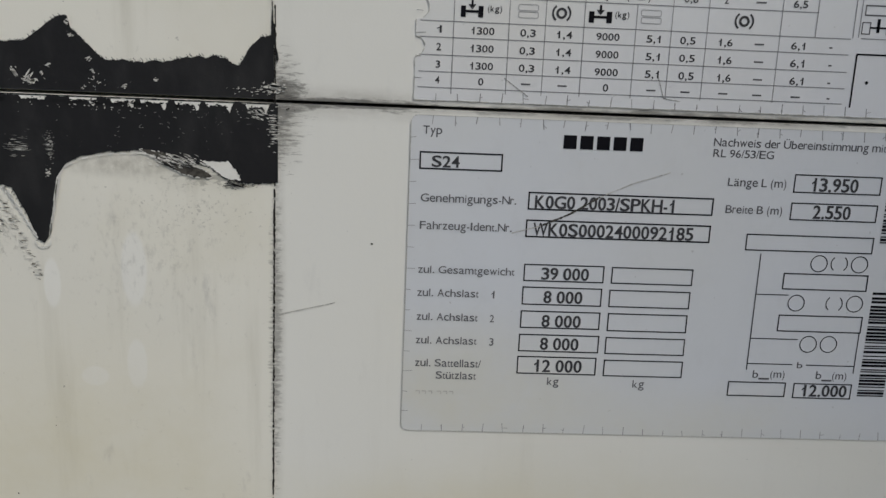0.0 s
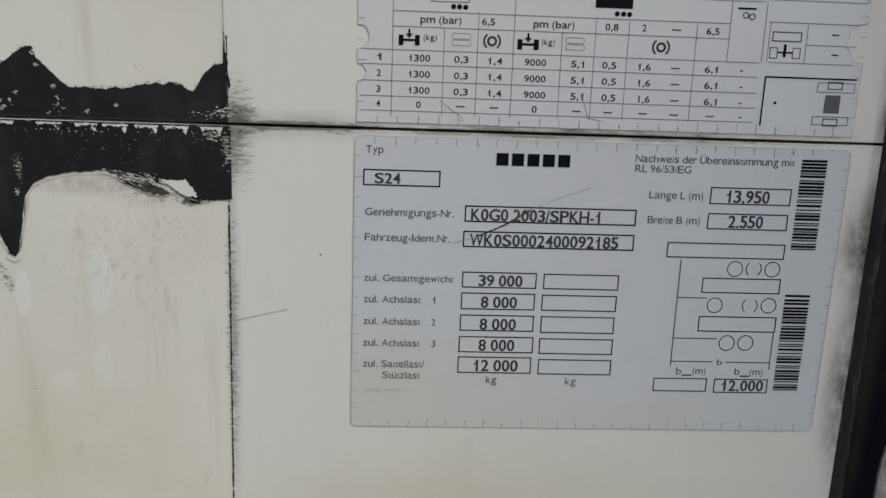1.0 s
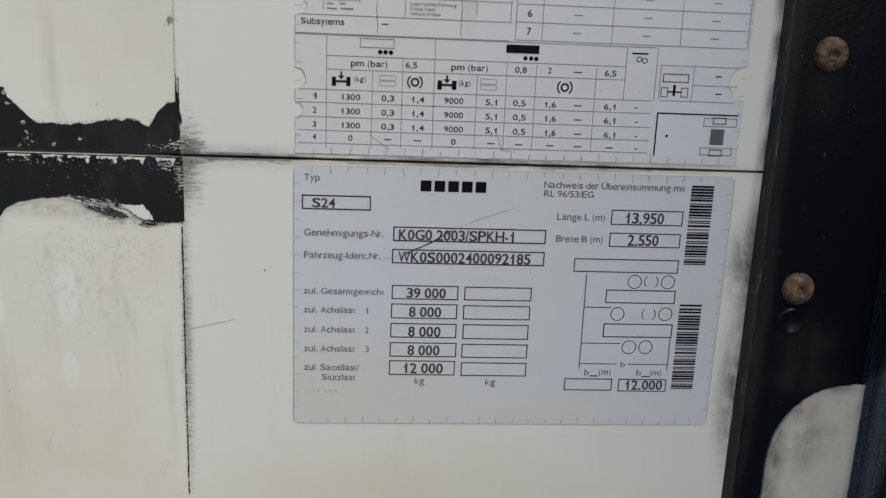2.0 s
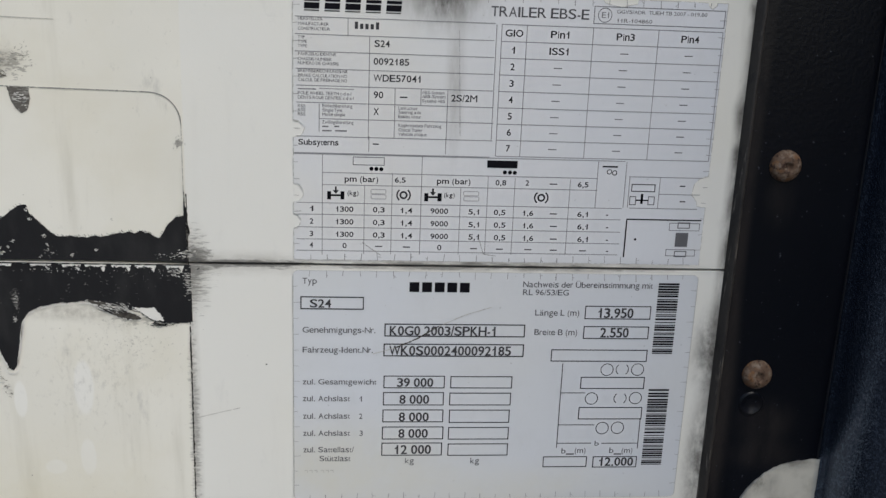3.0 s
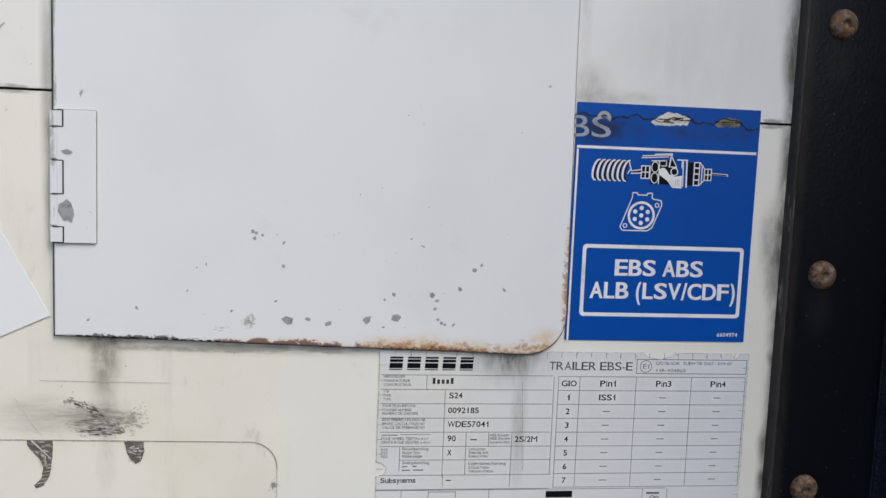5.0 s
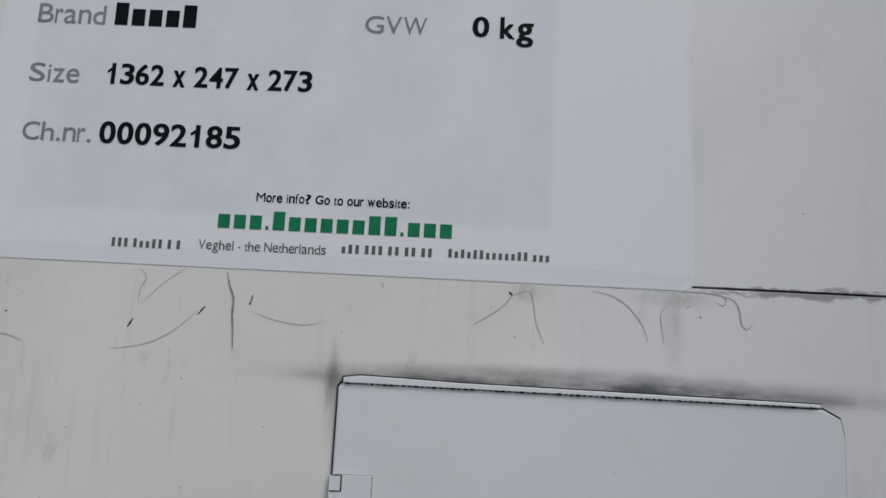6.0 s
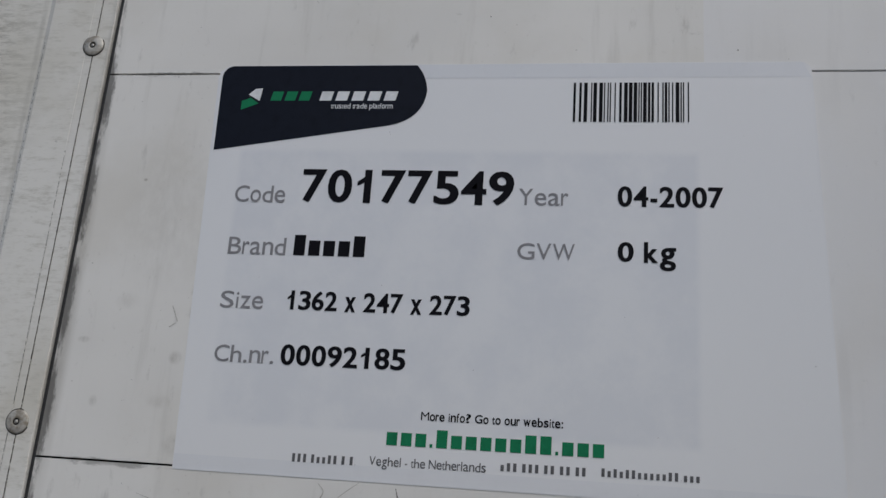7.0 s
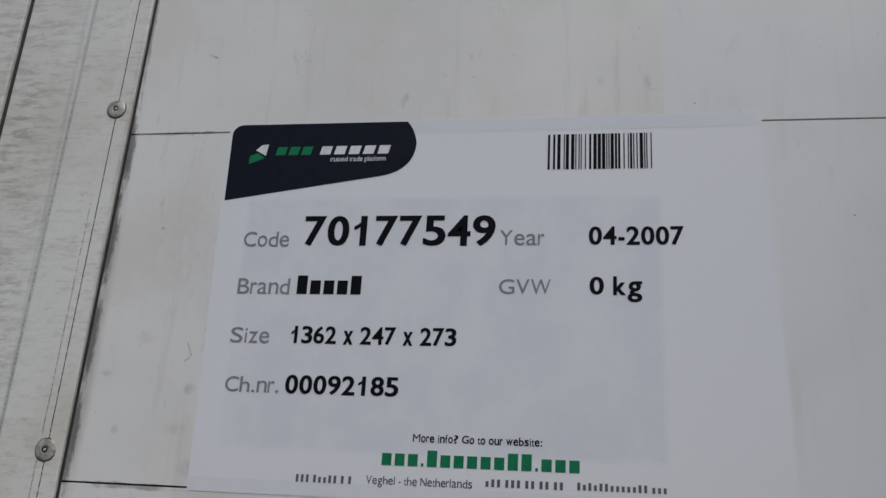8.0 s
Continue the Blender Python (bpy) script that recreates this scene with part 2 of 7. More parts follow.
def painted_wall(name, fresh, aged):
    s = Shade(name, fresh, 0.42)
    s.over(tuple(min(0.8, c * 1.07) for c in fresh), s.ramp(s.noise(5, 3), 0.4, 0.62))
    s.over(aged, s.math("MULTIPLY", s.ramp(s.noise(9, 5), 0.45, 0.72), 0.7))
    s.over(tuple(c * 0.72 for c in aged), s.math("MULTIPLY", s.ramp(s.noise(14, 6, (5, 1, 0.5)), 0.54, 0.78), 0.4))
    s.over((0.36, 0.35, 0.33), s.math("MULTIPLY", s.ramp(s.noise(60, 5, (1, 1, 0.4), 0.65), 0.60, 0.74), 0.4))
    s.over((0.10, 0.095, 0.09), s.math("MULTIPLY", s.ramp(s.noise(330, 2), 0.735, 0.775), 0.8))
    s.over((0.30, 0.29, 0.27), s.math("MULTIPLY", s.ramp(s.noise(46, 7, (0.6, 1, 1.1), 0.72), 0.64, 0.70), 0.28))
    s.over((0.40, 0.39, 0.36), s.math("MULTIPLY", s.ramp(s.noise(190, 7, (1, 1, 0.8), 0.72), 0.58, 0.70), s.ramp(s.noise(11, 4), 0.42, 0.64, 0.04, 0.34)))
    s.over((0.11, 0.105, 0.095), s.math("MULTIPLY", s.ramp(s.noise(240, 3), 0.70, 0.74), s.ramp(s.noise(16, 3), 0.48, 0.66, 0.0, 0.6)))
    # a whiter coat beyond the outline of the old plate
    axes = s.nodes.new("ShaderNodeSeparateXYZ")
    s.links.new(s.pos, axes.inputs[0])
    s.over(tuple(min(0.76, c * k) for c, k in zip(fresh, (1.03, 1.05, 1.11))), s.math("MULTIPLY", s.ramp(axes.outputs[0], -0.0600, -0.0590), s.ramp(s.noise(7, 4), 0.30, 0.62, 0.45, 0.8)))
    # cleaner patches where something was wiped off
    for x, z, rx, rz in ((-0.1360, 1.064, 0.0065, 0.0050), (-0.1180, 1.070, 0.0048, 0.0125), (-0.1520, 1.105, 0.0040, 0.0120), (-0.118, 1.112, 0.006, 0.018)):
        off = s.vec("MULTIPLY", s.vec("SUBTRACT", s.pos, (x, 0, z)), (1 / rx, 0, 1 / rz))
        s.over((0.78, 0.775, 0.74), s.math("MULTIPLY", s.ramp(s.vec("LENGTH", off, (0, 0, 0)), 1.0, 0.75), 0.75))
    # yellow blots low down: ageing, and partly light off the ground put into colour
    for x, z, rx, rz, k in ((-0.15, 1.020, 0.110, 0.095, 0.55), (-0.02, 0.985, 0.12, 0.055, 0.45), (0.08, 1.000, 0.16, 0.040, 0.5)):
        s.over((0.64, 0.595, 0.44), s.math("MULTIPLY", s.smear(x, z, rx, rz, 9), k))
    soil_boards(s)
    s.relief(s.noise(40, 3), 0.12, 0.002).relief(s.noise(900, 2), 0.10, 0.0003)
    s.gloss(s.ramp(s.noise(18, 5), 0.3, 0.7, 0.34, 0.52))
    return s.done()


def plain(name, colour, rough=0.5, metal=0.0, vary=0.12, scale=60, bump=0.1, sheen=0.5):
    s = Shade(name, colour, rough, metal)
    s.bsdf.inputs["Specular IOR Level"].default_value = sheen
    dark = tuple(c * (1 - vary * 2) for c in colour)
    s.over(dark, s.ramp(s.noise(scale, 5), 0.45, 0.75))
    s.over(tuple(min(1, c * (1 + vary)) for c in colour), s.math("MULTIPLY", s.ramp(s.noise(scale * 7, 3), 0.5, 0.75), 0.6))
    if bump:
        s.relief(s.noise(scale * 6, 3), bump, 0.0006)
    return s.done()


def label_film(name, colour, dirt, amount, rough=0.3):
    s = Shade(name, colour, rough)
    s.over(dirt, s.math("MULTIPLY", s.ramp(s.noise(7, 2), 0.25, 0.75), amount))
    s.over(tuple(c * 0.75 for c in dirt), s.math("MULTIPLY", s.ramp(s.noise(70, 8, (1, 1, 0.6), 0.72), 0.45, 0.85), amount * 0.35))
    s.over(tuple(c * 0.35 for c in dirt), s.math("MULTIPLY", s.ramp(s.noise(420, 2), 0.73, 0.78), amount * 0.6))
    s.relief(s.noise(25, 2, (1, 1, 0.3)), 0.03, 0.001).relief(s.noise(500, 2), 0.03, 0.0003)
    s.bsdf.inputs["Specular IOR Level"].default_value = 0.75
    return s


def door_paint():
    s = Shade("cool white door enamel", (0.70, 0.715, 0.745), 0.30)
    s.over((0.66, 0.675, 0.70), s.ramp(s.noise(7, 4), 0.45, 0.7))
    s.over((0.56, 0.57, 0.58), s.math("MULTIPLY", s.ramp(s.noise(24, 8, (1, 1, 1), 0.7), 0.60, 0.8), 0.4))
    s.over((0.30, 0.30, 0.30), s.math("MULTIPLY", s.ramp(s.noise(300, 2), 0.76, 0.80), 0.5))
    # rust that has crept up from the lower edge and in from the free edge
    for x, z, rx, rz, k in ((0.000, 1.3290, 0.028, 0.0120, 0.75), (0.022, 1.3285, 0.022, 0.0130, 0.80), (0.044, 1.3280, 0.026, 0.0105, 0.75), (0.072, 1.3270, 0.026, 0.0090, 0.55), (0.0925, 1.3340, 0.014, 0.0120, 0.75), (0.1045, 1.3600, 0.0050, 0.018, 0.80), (0.1045, 1.3920, 0.0045, 0.016, 0.70), (-0.060, 1.3315, 0.060, 0.0060, 0.40)):
        s.over((0.62, 0.42, 0.20), s.math("MULTIPLY", s.smear(x, z, rx, rz, 170), k))
    for x, z, rx, rz, colour, grain, soft, cover, k in (
        (0.1042, 1.3700, 0.0040, 0.050, (0.36, 0.17, 0.05), 260, 0.16, 0.42, 0.80),
        (0.020, 1.3285, 0.070, 0.0085, (0.34, 0.15, 0.04), 240, 0.25, 0.44, 0.80),
        (0.085, 1.3285, 0.026, 0.0095, (0.34, 0.16, 0.045), 260, 0.22, 0.40, 0.75),
        (0.020, 1.3275, 0.090, 0.0060, (0.13, 0.050, 0.024), 300, 0.14, 0.48, 0.90),
        (-0.060, 1.3312, 0.065, 0.0050, (0.15, 0.060, 0.040), 170, 0.10, 0.60, 0.90),
        (-0.140, 1.3340, 0.050, 0.0036, (0.07, 0.066, 0.060), 230, 0.06, 0.46, 0.90),
    ):
        s.over(colour, s.math("MULTIPLY", s.patch(x, z, rx, rz, grain, 2.2, soft, 0.8 if rx > rz else 1.0, 1.0, cover), k))
    s.over((0.35, 0.345, 0.34), s.math("MULTIPLY", s.patch(-0.078, 1.3440, 0.008, 0.0070, 300, 2.4, 0.08, 1.0, 0.6, 0.36), 0.7))
    s.over((0.30, 0.29, 0.28), s.math("MULTIPLY", s.patch(-0.1810, 1.50, 0.0024, 0.17, 260, 2.0, 0.15, 1.0, 0.3, 0.45), 0.7))
    s.relief(s.noise(30, 3), 0.06, 0.002).relief(s.noise(700, 2), 0.06, 0.0003)
    return s.done()


def rust_bolt():
    s = Shade("rusted bolt steel", (0.120, 0.070, 0.042), 0.75, 0.1)
    s.over((0.33, 0.275, 0.215), s.math("MULTIPLY", s.ramp(s.noise(260, 6), 0.42, 0.70), 0.6))
    s.over((0.26, 0.115, 0.035), s.math("MULTIPLY", s.ramp(s.noise(170, 5), 0.50, 0.66), 0.6))
    s.over((0.045, 0.022, 0.014), s.ramp(s.noise(420, 5), 0.53, 0.66))
    s.relief(s.noise(900, 4), 0.5, 0.0008)
    return s.done()


def post_paint():
    s = Shade("black post paint", (0.0022, 0.0031, 0.0060), 0.28)
    s.bsdf.inputs["Specular IOR Level"].default_value = 0.20
    s.over((0.006, 0.008, 0.013), s.math("MULTIPLY", s.ramp(s.noise(16, 6, (1, 1, 0.35)), 0.5, 0.75), 0.6))
    for x, z, rx, rz, k in ((0.2420, 1.30, 0.0065, 0.60, 0.6), (0.2440, 1.09, 0.008, 0.12, 0.6), (0.2700, 1.092, 0.024, 0.022, 0.6), (0.2700, 1.072, 0.030, 0.014, 0.5), (0.2610, 1.225, 0.012, 0.022, 0.35), (0.2610, 1.357, 0.012, 0.024, 0.35), (0.2610, 1.507, 0.012, 0.024, 0.35)):
        s.over((0.030, 0.026, 0.024), s.math("MULTIPLY", s.smear(x, z, rx, rz, 90, 1.0, 0.3), k))
    s.over((0.10, 0.11, 0.13), s.math("MULTIPLY", s.ramp(s.noise(420, 2), 0.71, 0.77), 0.5))
    s.relief(s.noise(420, 2), 0.25, 0.0006)
    return s.done()


def column_paint():
    s = Shade("grainy blue-black fairing", (0.085, 0.115, 0.185), 0.24, 0.8)
    s.bsdf.inputs["Specular IOR Level"].default_value = 0.8
    s.over((0.260, 0.330, 0.470), s.math("MULTIPLY", s.ramp(s.noise(700, 3), 0.48, 0.62), 0.8))
    s.over((0.42, 0.49, 0.60), s.math("MULTIPLY", s.ramp(s.noise(560, 2), 0.68, 0.75), 0.6))
    s.relief(s.noise(750, 3), 0.5, 0.0010)
    return s.done()


def rail_paint():
    s = Shade("scuffed white rail coating", (0.735, 0.725, 0.695), 0.40, 0.0)
    s.over((0.62, 0.60, 0.545), s.ramp(s.noise(6, 5), 0.40, 0.65))
    s.over((0.40, 0.385, 0.33), s.math("MULTIPLY", s.ramp(s.noise(220, 8, (0.30, 1, 1.1), 0.75), 0.46, 0.74), s.ramp(s.noise(7, 3), 0.36, 0.60, 0.15, 0.65)))
    s.over((0.20, 0.19, 0.17), s.math("MULTIPLY", s.ramp(s.noise(200, 7, (0.5, 1, 0.9), 0.72), 0.64, 0.76), 0.40))
    # brown smear along the rail's edge, with the shadow there put into the colour
    s.over((0.10, 0.092, 0.080), s.math("MULTIPLY", s.smear(-0.4985, 1.78, 0.006, 0.42, 120, 1.0, 0.3), 0.9))
    s.over((0.26, 0.25, 0.22), s.math("MULTIPLY", s.smear(-0.5600, 1.90, 0.004, 0.5, 160, 1.0, 0.25), 0.40))
    outer = s.smear(-0.615, 1.84, 0.085, 0.62, 8)
    s.over((0.30, 0.285, 0.245), s.math("MULTIPLY", s.math("MULTIPLY", outer, s.ramp(s.noise(150, 8, (0.22, 1, 1.0), 0.74), 0.45, 0.60)), 0.95))
    s.over((0.12, 0.112, 0.095), s.math("MULTIPLY", s.ramp(s.noise(70, 9, (0.6, 1, 1.0), 0.78), 0.645, 0.69), 0.55))
    s.relief(s.noise(60, 5, (1, 1, 0.3)), 0.12, 0.001)
    return s.done()


def asphalt():
    s = Shade("asphalt", (0.05, 0.05, 0.052), 0.9)
    s.over((0.09, 0.088, 0.085), s.ramp(s.noise(2, 6), 0.45, 0.7))
    s.over((0.13, 0.13, 0.125), s.ramp(s.noise(120, 2), 0.58, 0.7))
    s.relief(s.noise(120, 3), 0.6, 0.006)
    return s.done()


WALL = painted_wall("weathered cream paint", (0.715, 0.70, 0.635), (0.665, 0.635, 0.53))
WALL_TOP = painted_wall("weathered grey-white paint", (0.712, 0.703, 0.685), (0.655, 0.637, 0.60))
CORNER = Shade("dirty cream corner paint", (0.60, 0.575, 0.50), 0.5)
CORNER.over((0.44, 0.415, 0.35), CORNER.math("MULTIPLY", CORNER.ramp(CORNER.noise(55, 6), 0.45, 0.66), 0.7))
CORNER.over((0.66, 0.64, 0.58), CORNER.math("MULTIPLY", CORNER.ramp(CORNER.noise(140, 5), 0.56, 0.70), 0.6))
for *spot, strength in ((0.2560, 1.0240, 0.014, 0.070, 120, 1.0, 0.5, 0.95), (0.2640, 1.0560, 0.022, 0.014, 120, 1.0, 0.6, 0.95), (0.2860, 1.0690, 0.030, 0.009, 120, 0.6, 1.0, 0.75), (0.2800, 1.0400, 0.012, 0.030, 80, 1.0, 0.5, 0.40)):
    CORNER.over((0.060, 0.052, 0.044), CORNER.math("MULTIPLY", CORNER.smear(*spot), strength))
CORNER = CORNER.relief(CORNER.noise(200, 4), 0.2, 0.001).done()
DOOR = door_paint()
BOLT = rust_bolt()
POST = post_paint()
COLUMN = column_paint()
RAIL = rail_paint()
ASPHALT = asphalt()
DARK = plain("dark backing", (0.012, 0.011, 0.010), 0.9, sheen=0.1)
RUBBER = plain("black sealing rubber", (0.022, 0.022, 0.024), 0.6, scale=80)
TAR = Shade("charcoal adhesive residue", (0.013, 0.013, 0.0145), 0.6)
TAR.bsdf.inputs["Specular IOR Level"].default_value = 0.2
TAR.over((0.022, 0.022, 0.023), TAR.ramp(TAR.noise(60, 5, (1, 1, 0.4)), 0.45, 0.7))
TAR.over((0.20, 0.20, 0.195), TAR.math("MULTIPLY", TAR.ramp(TAR.noise(420, 4, (0.5, 1, 1.4)), 0.70, 0.78), 0.6))
TAR = TAR.relief(TAR.noise(200, 4), 0.4, 0.0008).done()
PALE = plain("scraped white paint", (0.73, 0.72, 0.68), 0.45, scale=240, vary=0.1)
FLAKE = plain("torn cream paint flakes", (0.60, 0.59, 0.55), 0.5, scale=200)
JOINT_SHADE = plain("dark grey joint shade", (0.035, 0.035, 0.037), 0.7, scale=120)
BARE = plain("bare cream paint", (0.70, 0.69, 0.63), 0.45, scale=60, vary=0.05)
CHIP = plain("bare grey primer", (0.30, 0.305, 0.32), 0.6, scale=300, vary=0.25)
SILVER = plain("dull dirty aluminium", (0.56, 0.55, 0.52), 0.48, 0.35, scale=250, vary=0.25)
RIVET = Shade("dirty rivet metal", (0.52, 0.50, 0.46), 0.42, 0.25)
RIVET.over((0.20, 0.165, 0.115), RIVET.math("MULTIPLY", RIVET.ramp(RIVET.noise(130, 7), 0.46, 0.64), 0.75))
RIVET = RIVET.relief(RIVET.noise(420, 4), 0.35, 0.0008).done()
GRIME = plain("dried black grime", (0.030, 0.028, 0.026), 0.85, scale=300, vary=0.3, sheen=0.1)
PALE_GRIME_SHADE = plain("pale grey rub marks and edge shadow", (0.46, 0.45, 0.42), 0.6, scale=300, vary=0.2)
GLUE = plain("grey-brown torn glue", (0.20, 0.185, 0.155), 0.8, scale=400, vary=0.35, sheen=0.15)
DRIP = Shade("streaked glue drip", (0.10, 0.092, 0.080), 0.8)
DRIP.over((0.42, 0.41, 0.38), DRIP.math("MULTIPLY", DRIP.ramp(DRIP.noise(420, 6, (0.35, 1, 1.6), 0.7), 0.50, 0.66), 0.8))
DRIP = DRIP.done()
TORN = plain("streaky torn glue", (0.075, 0.070, 0.062), 0.8, scale=400, vary=0.35, sheen=0.15)
LIP = Shade("weathered brown sealant", (0.026, 0.022, 0.019), 0.6)
LIP.over((0.010, 0.009, 0.0085), LIP.ramp(LIP.noise(60, 6, (1, 1, 0.35), 0.7), 0.48, 0.60))
LIP.over((0.27, 0.24, 0.205), LIP.math("MULTIPLY", LIP.ramp(LIP.noise(210, 6, (1.6, 1, 0.14), 0.65), 0.57, 0.69), 0.55))
LIP = LIP.relief(LIP.noise(300, 5), 0.5, 0.001).done()
CREASE = plain("grey crease strip", (0.014, 0.015, 0.018), 0.5, scale=90, vary=0.35, sheen=0.3)
SOFT_GRIME = plain("grey scuff", (0.27, 0.265, 0.25), 0.7, scale=300, vary=0.3)
PLATE_FILM = label_film("pale grey label film", (0.625, 0.650, 0.695), (0.63, 0.635, 0.625), 0.55, 0.22)
# yellower low down: film clear of the sky's reflection, painted into the colour
for x, z, rx, rz, k in ((0.020, 1.058, 0.12, 0.050, 0.8), (0.150, 1.046, 0.11, 0.026, 0.7)):
    PLATE_FILM.over((0.635, 0.620, 0.540), PLATE_FILM.math("MULTIPLY", PLATE_FILM.smear(x, z, rx, rz, 9), k))
PLATE_FILM = PLATE_FILM.done()
BRAKE_FILM = label_film("grey label film with painted yellow patches", (0.670, 0.690, 0.735), (0.68, 0.680, 0.660), 0.50, 0.22)
# yellow patches at the left put the missing sky reflection into the colour
for x, z, rx, rz, k in ((0.020, 1.295, 0.10, 0.060, 0.6), (0.020, 1.225, 0.07, 0.040, 0.4)):
    BRAKE_FILM.over((0.690, 0.675, 0.600), BRAKE_FILM.math("MULTIPLY", BRAKE_FILM.smear(x, z, rx, rz, 9), k))
BRAKE_FILM.over((0.045, 0.042, 0.038), BRAKE_FILM.math("MULTIPLY", BRAKE_FILM.smear(0.073, 1.3270, 0.022, 0.0170, 150, 1.0, 0.35), 0.95))
BRAKE_FILM.over((0.13, 0.125, 0.11), BRAKE_FILM.math("MULTIPLY", BRAKE_FILM.smear(0.073, 1.3270, 0.036, 0.0260, 150, 1.0, 0.3), 0.55))
BRAKE_FILM.over((0.30, 0.29, 0.27), BRAKE_FILM.math("MULTIPLY", BRAKE_FILM.smear(0.080, 1.2850, 0.007, 0.0550, 130, 1.0, 0.2), 0.45))
BRAKE_FILM = BRAKE_FILM.done()
BLUE_FILM = label_film("signal blue label film", (0.0013, 0.070, 0.370), (0.002, 0.053, 0.285), 0.6, 0.28)
BLUE_FILM.bsdf.inputs["Specular IOR Level"].default_value = 0.16
BLUE_FILM.over((0.015, 0.02, 0.035), BLUE_FILM.math("MULTIPLY", BLUE_FILM.blot(0.118, 1.459, 0.040, 0.012, 70, 0.25, 0.6), 0.85))
BLUE_FILM.over((0.02, 0.03, 0.06), BLUE_FILM.math("MULTIPLY", BLUE_FILM.blot(0.185, 1.460, 0.040, 0.007, 90, 0.3, 0.65), 0.7))
BLUE_FILM = BLUE_FILM.done()
PAPER = label_film("laminated white paper", (0.762, 0.772, 0.800), (0.735, 0.745, 0.775), 0.14, 0.26)
# a second sheet behind the paper shows through as a duller field
split = PAPER.nodes.new("ShaderNodeSeparateXYZ")
PAPER.links.new(PAPER.pos, split.inputs[0])
across = PAPER.ramp(PAPER.math("ABSOLUTE", PAPER.math("SUBTRACT", split.outputs[0], -0.2235)), 0.1625, 0.1560)
upward = PAPER.ramp(PAPER.math("ABSOLUTE", PAPER.math("SUBTRACT", split.outputs[2], 1.8762)), 0.1000, 0.0930)
PAPER.over((0.680, 0.698, 0.745), PAPER.math("MULTIPLY", PAPER.math("MULTIPLY", across, upward), PAPER.ramp(PAPER.noise(22, 6, (1, 1, 1), 0.62), 0.38, 0.64, 0.95, 0.30)))
PAPER = PAPER.done()
PAPER_RIM = label_film("glossy lamination rim", (0.73, 0.745, 0.785), (0.66, 0.68, 0.72), 0.5, 0.16).done()
PAPER_NAVY = plain("navy print", (0.009, 0.011, 0.019), 0.35, scale=120, sheen=0.12)
ink = plain("black print", (0.007, 0.007, 0.010), 0.45, bump=0, sheen=0.06)
soft_ink = plain("dark grey print", (0.12, 0.12, 0.13), 0.45, bump=0, sheen=0.12)
grey_ink = plain("mid grey print", (0.24, 0.24, 0.26), 0.45, bump=0, sheen=0.12)
label_ink = plain("grey-black label print", (0.058, 0.058, 0.064), 0.45, bump=0, sheen=0.12)
grid_ink = plain("thin grey rules", (0.22, 0.22, 0.235), 0.45, bump=0, sheen=0.12)
small_ink = plain("small worn print", (0.26, 0.26, 0.27), 0.5, bump=0, sheen=0.12, scale=500, vary=0.4)
faint_ink = plain("faded print", (0.36, 0.36, 0.37), 0.5, bump=0, sheen=0.12)
ghost_ink = plain("worn light print", (0.28, 0.31, 0.37), 0.5, scale=150, vary=0.35, bump=0)
white_ink = plain("white print", (0.72, 0.74, 0.77), 0.4, bump=0)
green_ink = plain("green print", (0.015, 0.19, 0.085), 0.4, bump=0, sheen=0.12)


# ---- mesh helpers; the wall's face lies in the plane y = 0 and the viewer at y < 0 ----
def mesh_of(name, bm, material):
    me = bpy.data.meshes.new(name)
    bm.to_mesh(me)
    bm.free()
    me.materials.append(material)
    return me


def part(name, bm, material, parent=None, label=""):
    ob = new(name, mesh_of(name, bm, material))
    ob.parent = parent
    return tagged(ob, label) if label else ob


def empty(name, label, category, kind="", group=""):
    return tagged(new(name), label, category, group, kind)


def box_bm(x0, y0, z0, x1, y1, z1, bevel=0.0, segments=2):
    bm = bmesh.new()
    bmesh.ops.create_cube(bm, size=1)
    for v in bm.verts:
        v.co = ((x0 + x1) / 2 + v.co.x * (x1 - x0), (y0 + y1) / 2 + v.co.y * (y1 - y0), (z0 + z1) / 2 + v.co.z * (z1 - z0))
    if bevel:
        bmesh.ops.bevel(bm, geom=list(bm.edges), offset=bevel, segments=segments, affect="EDGES", profile=0.6)
    return bm


def poly_bm(points, y0, y1=None, bevel=0.0):
    """A flat outline in x and z at depth y0, or a slab back to y1."""
    bm = bmesh.new()
    face = bm.faces.new([bm.verts.new((x, y0, z)) for x, z in points])
    face.normal_update()
    if face.normal.y > 0:
        face.normal_flip()
    if y1 is not None:
        grown = bmesh.ops.extrude_face_region(bm, geom=[face])["geom"]
        for v in grown:
            if isinstance(v, bmesh.types.BMVert):
                v.co.y = y1
        bmesh.ops.recalc_face_normals(bm, faces=list(bm.faces))
        if bevel:
            rim = [e for e in bm.edges if all(abs(v.co.y - y0) < 1e-6 for v in e.verts)]
            bmesh.ops.bevel(bm, geom=rim, offset=bevel, segments=2, affect="EDGES", profile=0.5)
    return bm


def rounded(x0, z0, x1, z1, radii, steps=6):
    """Outline of a box with corner radii (lower left, lower right, upper right, upper left)."""
    points = []
    for n, (cx, cz) in enumerate(((x0, z0), (x1, z0), (x1, z1), (x0, z1))):
        r = radii[n]
        if r <= 0:
            points.append((cx, cz))
            continue
        mx, mz = cx + (r if n in (0, 3) else -r), cz + (r if n < 2 else -r)
        for k in range(steps + 1):
            a = math.pi + n * math.pi / 2 + k / steps * math.pi / 2
            points.append((mx + r * math.cos(a), mz + r * math.sin(a)))
    return points


